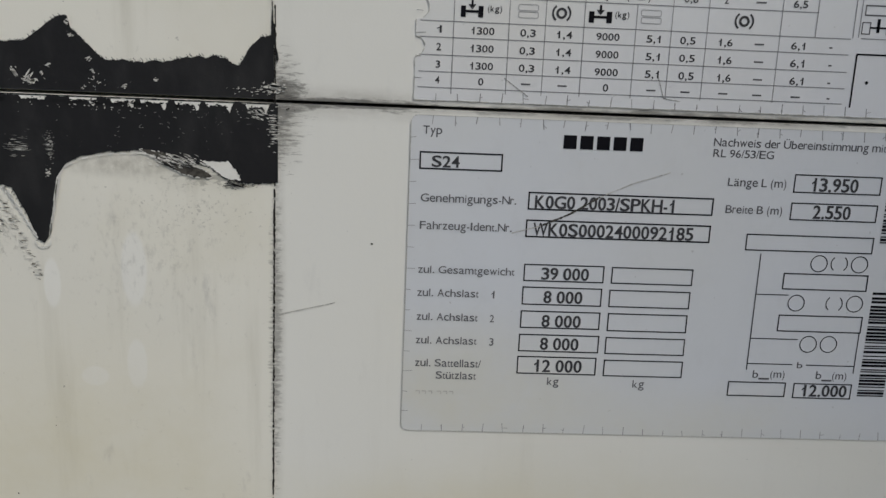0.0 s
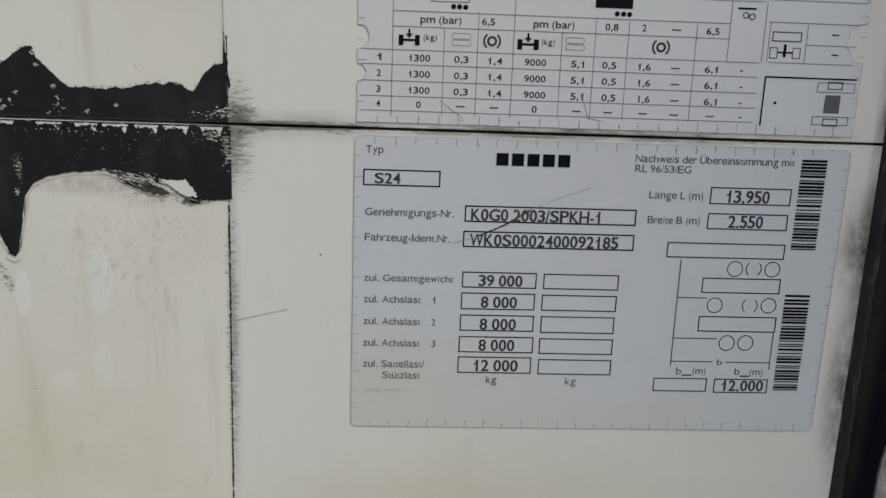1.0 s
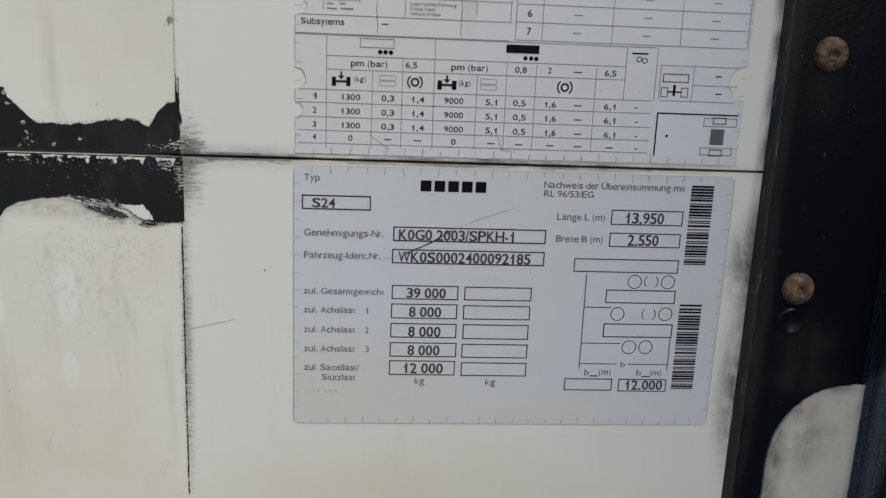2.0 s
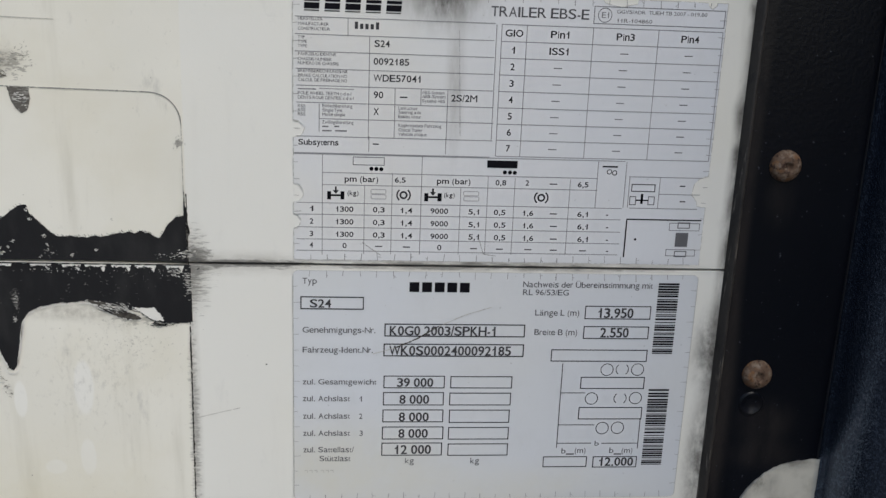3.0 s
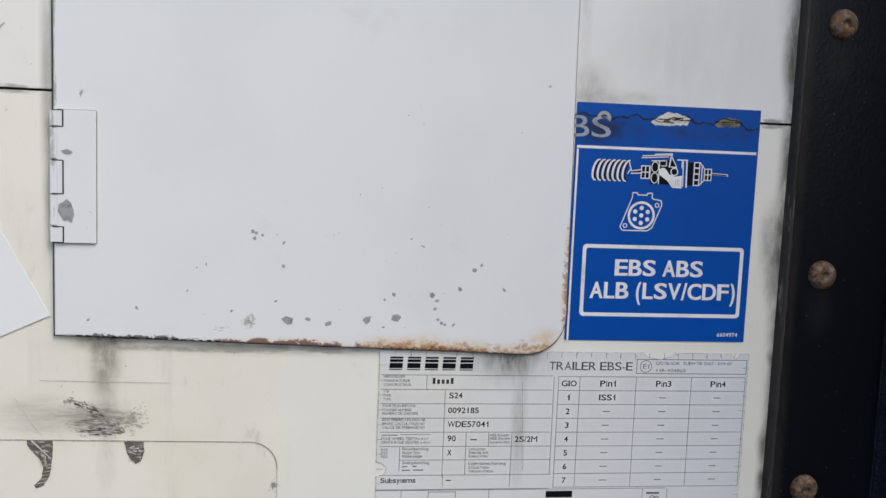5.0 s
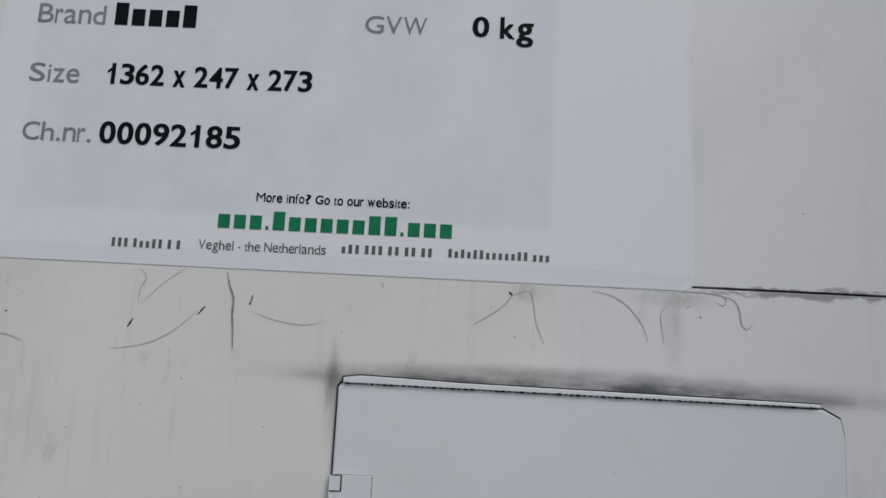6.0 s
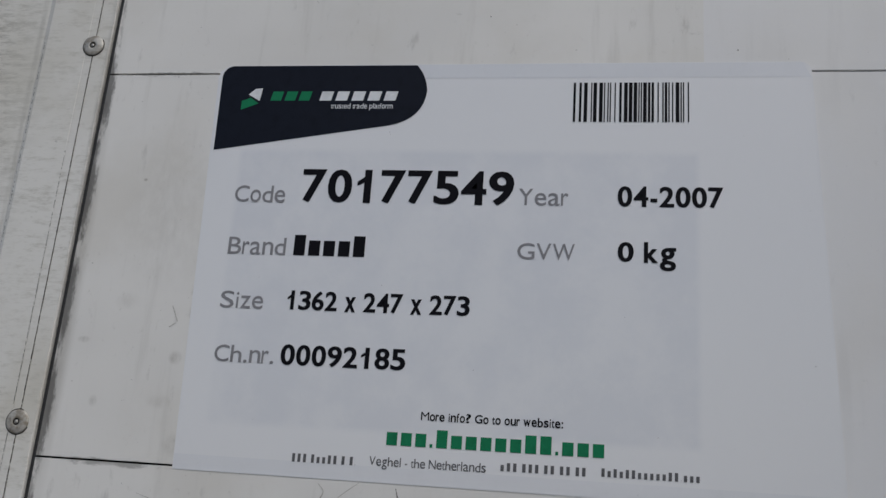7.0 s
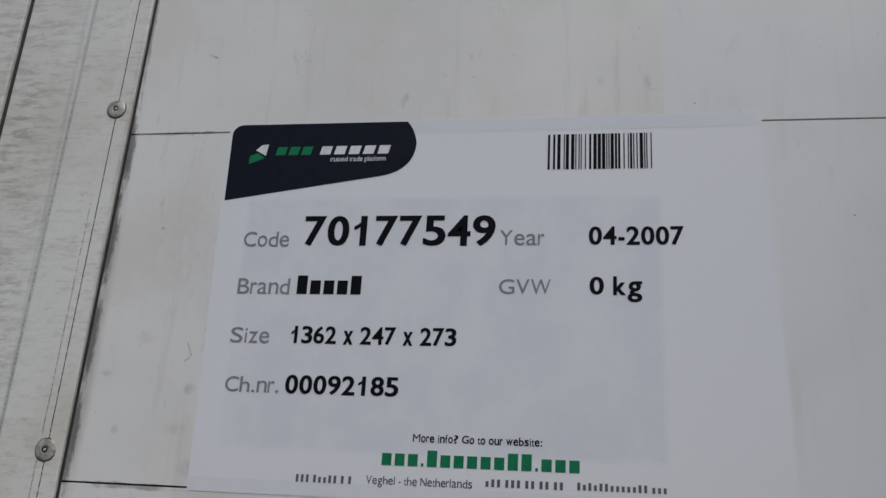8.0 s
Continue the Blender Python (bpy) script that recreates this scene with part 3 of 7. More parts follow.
def lathe_bm(profile, x, z, y, sides=24):
    """A turned form about the y axis: profile rows of (radius, height towards the viewer)."""
    bm = bmesh.new()
    rings = []
    for r, h in profile:
        if r < 1e-6:
            rings.append([bm.verts.new((x, y - h, z))])
        else:
            rings.append([bm.verts.new((x + r * math.cos(k * math.tau / sides), y - h, z + r * math.sin(k * math.tau / sides))) for k in range(sides)])
    for a, b in zip(rings, rings[1:]):
        for k in range(sides):
            j = (k + 1) % sides
            if len(b) == 1:
                bm.faces.new((a[k], a[j], b[0]))
            elif len(a) == 1:
                bm.faces.new((a[0], b[j], b[k]))
            else:
                bm.faces.new((a[k], a[j], b[j], b[k]))
    bmesh.ops.recalc_face_normals(bm, faces=list(bm.faces))
    for f in bm.faces:
        f.smooth = True
    return bm


def quads_bm(boxes, y):
    """Flat four-cornered marks at depth y."""
    bm = bmesh.new()
    for corners in boxes:
        f = bm.faces.new([bm.verts.new((x, y, z)) for x, z in corners])
        f.normal_update()
        if f.normal.y > 0:
            f.normal_flip()
    return bm


FACE = -0.0005    # front of a label
PRINT = -0.0007   # print on it


def block(parent, name, x0, z0, x1, z1, style, y=PRINT):
    return part(name, quads_bm([((x0, z0), (x1, z0), (x1, z1), (x0, z1))], y), style, parent)


def outline(parent, name, x0, z0, x1, z1, w, style, y=PRINT):
    sides = [(x0, z0, x1, z0 + w), (x0, z1 - w, x1, z1), (x0, z0 + w, x0 + w, z1 - w), (x1 - w, z0 + w, x1, z1 - w)]
    return part(name, quads_bm([((a, b), (c, b), (c, d), (a, d)) for a, b, c, d in sides], y), style, parent)


def line_quad(x0, z0, x1, z1, w):
    n = math.hypot(x1 - x0, z1 - z0) or 1
    ax, az = -(z1 - z0) / n * w / 2, (x1 - x0) / n * w / 2
    return ((x0 - ax, z0 - az), (x1 - ax, z1 - az), (x1 + ax, z1 + az), (x0 + ax, z0 + az))


def stroke(parent, name, x0, z0, x1, z1, w, style, y=PRINT):
    return part(name, quads_bm([line_quad(x0, z0, x1, z1, w)], y), style, parent)


def arc_quads(x, z, r, w, a0, a1, steps=24):
    rows = []
    for k in range(steps):
        a, b = a0 + (a1 - a0) * k / steps, a0 + (a1 - a0) * (k + 1) / steps
        q = max(r - w, 0.0)
        rows.append(((x + q * math.cos(a), z + q * math.sin(a)), (x + r * math.cos(a), z + r * math.sin(a)), (x + r * math.cos(b), z + r * math.sin(b)), (x + q * math.cos(b), z + q * math.sin(b))))
    return rows


def ring(parent, name, x, z, r, w, style, arcs=1, y=PRINT):
    if w >= r:
        rows = [[(x + r * math.cos(k * math.tau / 14), z + r * math.sin(k * math.tau / 14)) for k in range(14)]]
    elif arcs == 1:
        rows = arc_quads(x, z, r, w, 0, math.tau)
    else:
        rows = arc_quads(x, z, r, w, -0.9, 0.9, 10) + arc_quads(x, z, r, w, math.pi - 0.9, math.pi + 0.9, 10)
    return part(name, quads_bm(rows, y), style, parent)


def rounded_frame(parent, x0, z0, x1, z1, r, w, style):
    outer, inner = rounded(x0, z0, x1, z1, (r,) * 4), rounded(x0 + w, z0 + w, x1 - w, z1 - w, (r * 0.5,) * 4)
    rows = [(outer[k], outer[(k + 1) % len(outer)], inner[(k + 1) % len(inner)], inner[k]) for k in range(len(outer))]
    return part("frame_line", quads_bm(rows, PRINT), style, parent)


# how far a plain grotesque letter advances, in thousandths of its size
ADVANCE = {}
for wide, letters in ((278, " !,./:;If[]t"), (222, "ijl"), (333, "()-r"), (500, "ckJsvxyz"), (556, "0123456789?abdeghnopquLäöü"), (611, "FTZ"), (667, "ABEKPSVXY"), (722, "CDHNRUwÜ"), (778, "GOQ"), (833, "Mm"), (944, "W")):
    for letter in letters:
        ADVANCE[letter] = wide / 1000
GLYPHS = {}


def glyph(letter, bold):
    """A letter of the built-in font: its corners, faces and extents."""
    if (letter, bold) not in GLYPHS:
        curve = bpy.data.curves.new("letters", "FONT")
        curve.body, curve.resolution_u, curve.offset = letter, 4, bold
        ob = bpy.data.objects.new("letters", curve)
        me = bpy.data.meshes.new_from_object(ob)
        bpy.data.objects.remove(ob)
        bpy.data.curves.remove(curve)
        pts = [(v.co.x, v.co.y) for v in me.vertices]
        faces = [tuple(p.vertices) for p in me.polygons]
        bpy.data.meshes.remove(me)
        GLYPHS[letter, bold] = pts, faces
    return GLYPHS[letter, bold]


CAP = max(z for _, z in glyph("H", 0.0)[0])
LOW = max(z for _, z in glyph("x", 0.0)[0])


def words(parent, text, x0, z, x1, cap, style, y=PRINT):
    """One printed line: left end, baseline, right end, height of capitals."""
    if text in "—-":
        return block(parent, "printed_dash", x0, z - 0.0003, x1, z + 0.0003, style, y)
    bold = 0.016 if style in (ink, white_ink) else 0.012 if style is label_ink else 0.003
    strikes = (-0.013, 0.013) if style in (ink, white_ink) and cap > 0.007 else (-0.012, 0.012) if style is label_ink and cap > 0.0045 else (0.0,)
    pen, verts, faces = 0.0, [], []
    for letter in text:
        adv = ADVANCE.get(letter, 0.556)
        if letter == " ":
            pen += adv
            continue
        pts, polys = glyph(letter, 0.0 if letter in "MWN" else bold)
        side = 0.015 if letter in "tfr/" else 0.06 if adv < 0.5 else 0.035
        left, right = pen + side, pen + adv - side
        if letter == "1":
            t = 0.10 + bold
            pts = [(0.0, 0.64), (0.17, 0.78), (0.17, 1.0), (0.17 + t * 1.3, 1.0), (0.17 + t * 1.3, 0.0), (0.17, 0.0), (0.17, 0.64), (0.0, 0.52)]
            polys = [(2, 3, 4, 5), (0, 1, 6, 7)]
            left, right, high = pen + 0.10, pen + 0.37, 1.0
        else:
            high = max(p[1] for p in pts)
            if letter.isdigit() or letter.isupper() and letter != "Ü":
                pass
            elif letter in "acemnorsuvwxzgpqy":
                high = LOW / 0.735
            else:
                high = CAP
        low, far = min(p[0] for p in pts), max(p[0] for p in pts)
        flat_foot = min(p[1] for p in pts) if letter.isdigit() or letter.isupper() else 0.0
        for n, shift in enumerate(strikes):
            base = len(verts)
            for px, pz in pts:
                verts.append((left + shift + (px - low) / max(far - low, 1e-6) * (right - left), (pz - flat_foot) / (high - flat_foot), n))
            faces += [tuple(base + k for k in p) for p in polys]
        pen += adv
    low, far = min(v[0] for v in verts), max(v[0] for v in verts)
    me = bpy.data.meshes.new("inscription")
    me.from_pydata([(x0 + (px - low) * (x1 - x0) / (far - low), y - 0.00002 * n, z + pz * cap) for px, pz, n in verts], [], faces)
    me.materials.append(style)
    ob = new("inscription", me)
    ob.parent = parent
    return ob


def brand_bars(parent, pattern, x0, z, x1, cap, style, y=PRINT, lean=0.06, gap=0.13, bands=((0.0, 1.0),)):
    """Plain marks where a maker's name stands: 1 tall, x low, . a dot; bands: the slabs that each one is cut into."""
    unit = (x1 - x0) / sum(0.45 if c in ". " else 1.0 for c in pattern)
    at = x0
    for c in pattern:
        wide = unit * (0.45 if c in ". " else 1.0)
        a, b, high = at + unit * gap, at + wide - unit * gap, cap * {"1": 1.0, "x": 0.74, ".": 0.2, " ": 0.0}[c]
        at += wide
        for low, top in bands if c != " " else ():
            z0, z1 = low * high, top * high
            part("plain_mark", quads_bm([((a + z0 * lean, z + z0), (b + z0 * lean, z + z0), (b + z1 * lean, z + z1), (a + z1 * lean, z + z1))], y), style, parent)


def barcode(parent, x0, z0, x1, z1, upright):
    rng = random.Random(7 if upright else 11)
    rows, at, end = [], (z0 if upright else x0), (z1 if upright else x1)
    unit = 0.00055 if upright else 0.0016
    while at < end - unit:
        w = min(unit * rng.choice((1, 1, 1, 2, 2, 3) if upright else (0.5, 0.5, 0.5, 1.0, 1.5)), end - at)
        rows.append(((x0, at), (x1, at), (x1, at + w), (x0, at + w)) if upright else ((at, z0), (at + w, z0), (at + w, z1), (at, z1)))
        at += w + unit * rng.choice((0.8, 0.8, 1, 1.6, 2) if upright else (0.5, 0.5, 0.5, 1.0, 1.5))
    for row in rows:
        part("barcode_bar", quads_bm([row], PRINT if upright else -0.0006), ink, parent)


def pin_table(parent, x0, z0, x1, z1):
    """Eight rows of socket pins in four columns."""
    cols = [x0 + (x1 - x0) * k for k in (0, 0.112, 0.409, 0.706, 1.0)]
    h = (z1 - z0) / 8
    rows = [((x0, z1 - n * h - 0.00015), (x1, z1 - n * h - 0.00015), (x1, z1 - n * h + 0.00015), (x0, z1 - n * h + 0.00015)) for n in range(9)]
    rows += [((c - 0.00015, z0), (c + 0.00015, z0), (c + 0.00015, z1), (c - 0.00015, z1)) for c in cols]
    for row in rows:
        part("grid_line", quads_bm([row], PRINT), grid_ink, parent)
    for n in range(8):
        base = z1 - (n + 1) * h + h * 0.30
        first = ("GIO", "1", "2", "3", "4", "5", "6", "7")[n]
        cx = (cols[0] + cols[1]) / 2
        half = 0.0046 if n == 0 else 0.0008 if n == 1 else 0.0011
        words(parent, first, cx - half, base, cx + half, 0.0035, label_ink)
        for k in (1, 2, 3):
            cx = (cols[k] + cols[k + 1]) / 2
            if n == 0:
                words(parent, ("Pin1", "Pin3", "Pin4")[k - 1], cx - 0.0048, base, cx + 0.0048, 0.0036, label_ink)
            elif n == 1 and k == 1:
                words(parent, "ISS1", cx - 0.0050, base, cx + 0.0050, 0.0036, label_ink)
            else:
                block(parent, "printed_dash", cx - 0.0022, base + 0.0015, cx + 0.0022, base + 0.0019, soft_ink)


def edge_cuts(parent, x0, z0, x1, z1, pitch=0.0088, length=0.0034):
    """The little security cuts round the rim of a label, and the worn line of its rim."""
    rng = random.Random(3)
    rows = []
    n = int((x1 - x0) / pitch)
    for k in range(1, n):
        x = x0 + (x1 - x0) * k / n
        for z, d in ((z0, 1), (z1, -1)):
            reach = d * length * rng.uniform(0.7, 1.3)
            rows.append(line_quad(x, z, x + rng.uniform(-0.0005, 0.0005), z + reach, rng.uniform(0.00018, 0.00034)))
            if rng.random() < 0.4:
                rows.append(line_quad(x, z + reach * 0.5, x + rng.uniform(-0.0022, 0.0022), z + reach * rng.uniform(0.1, 0.9), 0.0002))
    n = int((z1 - z0) / pitch)
    for k in range(1, n):
        z = z0 + (z1 - z0) * k / n
        for x, d in ((x0, 1), (x1, -1)):
            rows.append(line_quad(x, z, x + d * length * rng.uniform(0.6, 1.2), z + rng.uniform(-0.0004, 0.0004), 0.0002))
    tagged(part("edge_cuts", quads_bm(rows, PRINT), small_ink, parent), kind="stuff")


def notched(x0, z0, x1, z1, notches, rng):
    """Outline of a film sheet with pieces torn out of its rim: side, place along it, width and depth of each."""
    points = []
    for side, (ax, az), (bx, bz) in (("low", (x0, z0), (x1, z0)), ("right", (x1, z0), (x1, z1)), ("top", (x1, z1), (x0, z1)), ("left", (x0, z1), (x0, z0))):
        points.append((ax, az))
        along = Vector((bx - ax, bz - az)).normalized()
        inward = Vector((-along.y, along.x))
        here = []
        for name, place, wide, deep in notches:
            if name == side:
                mid = (place - ax) * along.x if side in ("low", "top") else (place - az) * along.y
                here.append((mid, wide, deep))
        for mid, wide, deep in sorted(here):
            for u in (-0.5, -0.46, -0.3, -0.1, 0.1, 0.25, 0.44, 0.5):
                d = 0.0 if abs(u) == 0.5 else deep * (0.72 + 0.30 * math.cos(u * 5)) * rng.uniform(0.85, 1.1)
                p = Vector((ax, az)) + along * (mid + u * wide) + inward * d
                points.append((p.x, p.y))
    return torn(points, rng, 0.0018, 0.00012)


def film_rim(parent, points, style):
    """A thin broken grey line along the rim of a film: its edge shadow put into colour."""
    rng = random.Random(8)
    rows = [line_quad(*a, *b, rng.uniform(0.00012, 0.00034)) for a, b in zip(points, points[1:] + points[:1]) if rng.random() < 0.8]
    tagged(part("rim_shadow", quads_bm(rows, PRINT), style, parent), kind="stuff")


def ragged(x0, z0, x1, z1, w, seed=1, step=0.0012, gaps=0.1):
    """Short pieces of an uneven dirty line."""
    rng = random.Random(seed)
    n = max(2, int(math.hypot(x1 - x0, z1 - z0) / step))
    rows = []
    for k in range(n):
        if rng.random() < gaps:
            continue
        a, b = k / n, (k + 1.15) / n
        d = rng.uniform(-0.15, 0.15) * w
        rows.append(line_quad(x0 + (x1 - x0) * a + d, z0 + (z1 - z0) * a + d, x0 + (x1 - x0) * b + d, z0 + (z1 - z0) * b + d, w * rng.uniform(0.5, 1.2)))
    return rows


def shard(rng, x, z, w, h, lean=0.0, corners=7):
    """A small jagged flake outline."""
    turn = [k / corners * math.tau for k in range(corners)]
    pts = [(w * math.cos(a) * rng.uniform(0.55, 1.1), h * math.sin(a) * rng.uniform(0.55, 1.1)) for a in turn]
    c, s = math.cos(lean), math.sin(lean)
    return [(x + px * c - pz * s, z + px * s + pz * c) for px, pz in pts]


def slivers(rng, count, x, z, rx, rz, length, width, lean=0.0, spread=0.1):
    """Thin brushed streaks scattered about a place, densest in its middle."""
    rows = []
    while len(rows) < count:
        u, v = rng.gauss(0, 0.45), rng.gauss(0, 0.45)
        if u * u + v * v > 1:
            continue
        a, n = lean + rng.gauss(0, spread), rng.uniform(*length) * (1.1 - math.hypot(u, v)) / 2
        px, pz, w = x + u * rx, z + v * rz, rng.uniform(*width)
        bend = rng.uniform(-0.25, 0.25) * w
        dx, dz, ex, ez = n * math.cos(a), n * math.sin(a), -math.sin(a) * w / 2, math.cos(a) * w / 2
        rows.append([(px - dx, pz - dz), (px - dx * 0.3 + ex, pz - dz * 0.3 + ez), (px + dx * 0.6 + ex * 0.8, pz + dz * 0.6 + ez * 0.8 + bend), (px + dx, pz + dz), (px + dx * 0.4 - ex, pz + dz * 0.4 - ez), (px - dx * 0.5 - ex * 0.7, pz - dz * 0.5 - ez * 0.7 + bend)])
    return rows


def torn(points, rng, step=0.0007, jitter=0.00025):
    """An outline with a finely torn edge."""
    out = []
    for (ax, az), (bx, bz) in zip(points, points[1:] + points[:1]):
        n = max(1, int(math.hypot(bx - ax, bz - az) / step))
        for k in range(n):
            out.append((ax + (bx - ax) * k / n + rng.uniform(-jitter, jitter), az + (bz - az) * k / n + rng.uniform(-jitter, jitter)))
    return out


LEAN, LEAN_AT = 0.0185, 2.04   # the riveted rail leans a little out of the vertical


def leaned(bm, pick=lambda v: True):
    for v in bm.verts:
        if pick(v):
            v.co.x += (v.co.z - LEAN_AT) * LEAN
    return bm


# ---- ground and the trailer's front wall ----
SEAMS = (1.184, 1.467, 1.750, 2.033)
ground = tagged(part("ground", quads_bm([], 0), ASPHALT), "grey asphalt yard under the trailer", "ground", kind="structure")
bm = bmesh.new()
bmesh.ops.create_grid(bm, x_segments=1, y_segments=1, size=600)
ground.data = mesh_of("ground", bm, ASPHALT)

wall = empty("wall_front", "cream-white boarded front wall of a used trailer", "wall", "structure")
part("backing", box_bm(-1.50, 0.022, 0.95, 1.00, 0.07, 3.60), DARK, wall)
part("skirt", box_bm(-1.50, 0.03, 0.0, 1.00, 0.07, 0.95), DARK, wall)
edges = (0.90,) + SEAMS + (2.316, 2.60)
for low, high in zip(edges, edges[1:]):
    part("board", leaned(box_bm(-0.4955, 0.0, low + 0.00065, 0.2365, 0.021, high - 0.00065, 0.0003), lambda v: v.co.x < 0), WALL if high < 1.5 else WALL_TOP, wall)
for low, high in ((0.90, 3.60),):
    part("board", leaned(box_bm(-1.49, 0.0, low, -0.6235, 0.021, high, 0.002), lambda v: v.co.x > -1), RAIL, wall, "scuffed white side board")
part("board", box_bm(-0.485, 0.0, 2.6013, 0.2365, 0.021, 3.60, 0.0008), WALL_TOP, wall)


# ---- riveted rail ----
def profile_bm(points, z0, z1):
    bm = bmesh.new()
    a = [bm.verts.new((x, y, z0)) for x, y in points]
    b = [bm.verts.new((x, y, z1)) for x, y in points]
    for k in range(len(points)):
        j = (k + 1) % len(points)
        bm.faces.new((a[k], a[j], b[j], b[k]))
    bm.faces.new(a)
    bm.faces.new(b[::-1])
    bmesh.ops.recalc_face_normals(bm, faces=list(bm.faces))
    return bm


rail = empty("wall_rail", "scuffed white metal rail with dull rivets", "rail")
part("rail_strip", leaned(profile_bm(((-0.6180, 0.021), (-0.6180, 0.0010), (-0.6172, 0.0002), (-0.5568, 0.0002), (-0.5520, -0.0020), (-0.5184, -0.0020), (-0.5180, -0.0018), (-0.5176, -0.0020), (-0.5120, -0.0020), (-0.5116, -0.0017), (-0.5112, -0.0020), (-0.4998, -0.0020), (-0.4990, -0.0013), (-0.4988, -0.0004), (-0.4988, 0.021)), 0.96, 2.595)), RAIL, rail)
for n in range(-2, 3):
    x, z = -0.5120 + n * 0.284 * LEAN, 2.056 + n * 0.284
    rivet = part("rivet", lathe_bm(((0.0082, 0.0), (0.0082, 0.0006), (0.0074, 0.0012), (0.0040, 0.0017), (0.0021, 0.0018), (0.0019, 0.0012), (0.0, 0.0012)), x, z, -0.002, 32), RIVET, rail, "flat dirty aluminium rivet")
    part("rivet_pin", lathe_bm(((0.0013, 0.0), (0.0011, 0.0005), (0.0, 0.0006)), x, z, -0.0032, 12), SILVER, rivet)
    part("pin_dirt", quads_bm(arc_quads(x, z, 0.0024, 0.0009, 0, math.tau, 20), -0.0039), GRIME, rivet)
    part("rivet_dirt", quads_bm(arc_quads(x, z, 0.0089, 0.0010, 2.2 + n, 6.9 + n, 24), -0.00225), TORN, rail)
part("groove_dirt", quads_bm(ragged(-0.5197, 1.6, -0.5014, 2.59, 0.0007, 4, gaps=0.04), -0.0023), TORN, rail)
part("groove_dirt", quads_bm(ragged(-0.5261, 1.6, -0.5193, 1.97, 0.0005, 14, gaps=0.3), -0.0023), SOFT_GRIME, rail)
part("groove_dirt", quads_bm(ragged(-0.5626, 1.6, -0.5541, 2.06, 0.0007, 5, gaps=0.5), -0.0010), SOFT_GRIME, rail)

# dark strips set into the open joints, standing in for their shade
part("joint_shade_strip", leaned(box_bm(-0.6234, 0.0030, 0.97, -0.6181, 0.0200, 2.59)), JOINT_SHADE, rail, "dark grey strip added for the shade in the open joint")
part("joint_shade_strip", leaned(box_bm(-0.4987, 0.0012, 0.97, -0.4956, 0.0200, 2.59)), RUBBER, rail, "black strip added for the shade in the open joint")

# ---- black corner post with bolts ----
post = empty("corner_post", "blue-black steel corner post with rusty bolts", "post")
part("flange", profile_bm(((0.2385, 0.021), (0.2385, -0.0030), (0.2395, -0.0042), (0.2450, -0.0042), (0.3060, -0.0042), (0.3060, 0.021)), 0.96, 3.58), POST, post)
bend = [(0.3345 - 0.0260 * math.cos(a), -0.0100 - 0.0300 * math.sin(a)) for a in [math.pi / 2 * k / 14 for k in range(15)]]
# the unseen deep flank past x = 0.45 and the height are added to shade the wall
bm = profile_bm([(0.3062, 0.021), (0.3062, -0.0050), (0.3075, -0.0070)] + bend + [(0.41, -0.0420), (0.45, -0.0560), (0.48, -0.0900), (0.495, -0.1500), (0.510, -0.4300), (0.525, -0.4700), (0.560, -0.4900), (0.99, -0.4900), (0.99, 0.021)], 0.96, 3.58)
for f in bm.faces:
    f.smooth = len(f.verts) == 4 and abs(f.normal.y) > 0.02 and f.calc_center_median().x < 0.45 and f.calc_center_median().y < -0.006
part("column", bm, COLUMN, post, "grainy blue-black rounded fairing with an unseen flank added to shade the wall")
for z in (0.99, 1.123, 1.2447, 1.378, 1.5262, 1.68, 1.83, 1.98):
    bolt = part("bolt", lathe_bm(((0.0088, 0.0), (0.0086, 0.0014), (0.0072, 0.0034), (0.0050, 0.0046), (0.0032, 0.0050), (0.0024, 0.0046), (0.0020, 0.0030), (0.0, 0.0030)), 0.2612, z, -0.0042), BOLT, post, "rusted round bolt head")

part("empty_hole", lathe_bm(((0.0078, 0.0), (0.0070, 0.0009), (0.0056, 0.0009), (0.0050, 0.0001), (0.0, 0.0001)), 0.2602, 1.1045, -0.0042), POST, post, "raised rim of an empty bolt hole")
bead, z = [], 0.970
while z < 2.70:
    wide = 0.0012 + 0.0010 * noise.noise(Vector((z * 70, 3, 1))) + 0.0006 * noise.noise(Vector((z * 400, 5, 1)))
    bead.append((z, 0.2384 - max(0.0005, wide), 0.2398 + 0.0007 * noise.noise(Vector((z * 110, 8, 2)))))
    z += 0.0016
bm, before = bmesh.new(), None
for z, inner, edge in bead:
    thick = 0.0005 + 0.0004 * noise.noise(Vector((z * 60, 4, 9)))
    row = [bm.verts.new(p) for p in ((min(inner, 0.2364) - 0.0004, -0.0001, z), (0.2368, -0.0012, z), (0.2382, -0.0034 - thick, z), (0.2392, -0.0044 - thick, z), (edge, -0.0043 - thick, z), (edge + 0.0008, -0.0041, z))]
    if before:
        for k in range(5):
            bm.faces.new((before[k], before[k + 1], row[k + 1], row[k])).smooth = True
    before = row
bmesh.ops.recalc_face_normals(bm, faces=list(bm.faces))
part("sealant", bm, LIP, post, "grey-brown sealant fillet along the post")
# thin strip, a little lighter than the post, along its crease
part("crease_strip", box_bm(0.3053, -0.0052, 0.97, 0.3061, -0.0040, 3.57, 0.0003), CREASE, post, "thin lighter strip along the crease of the post")

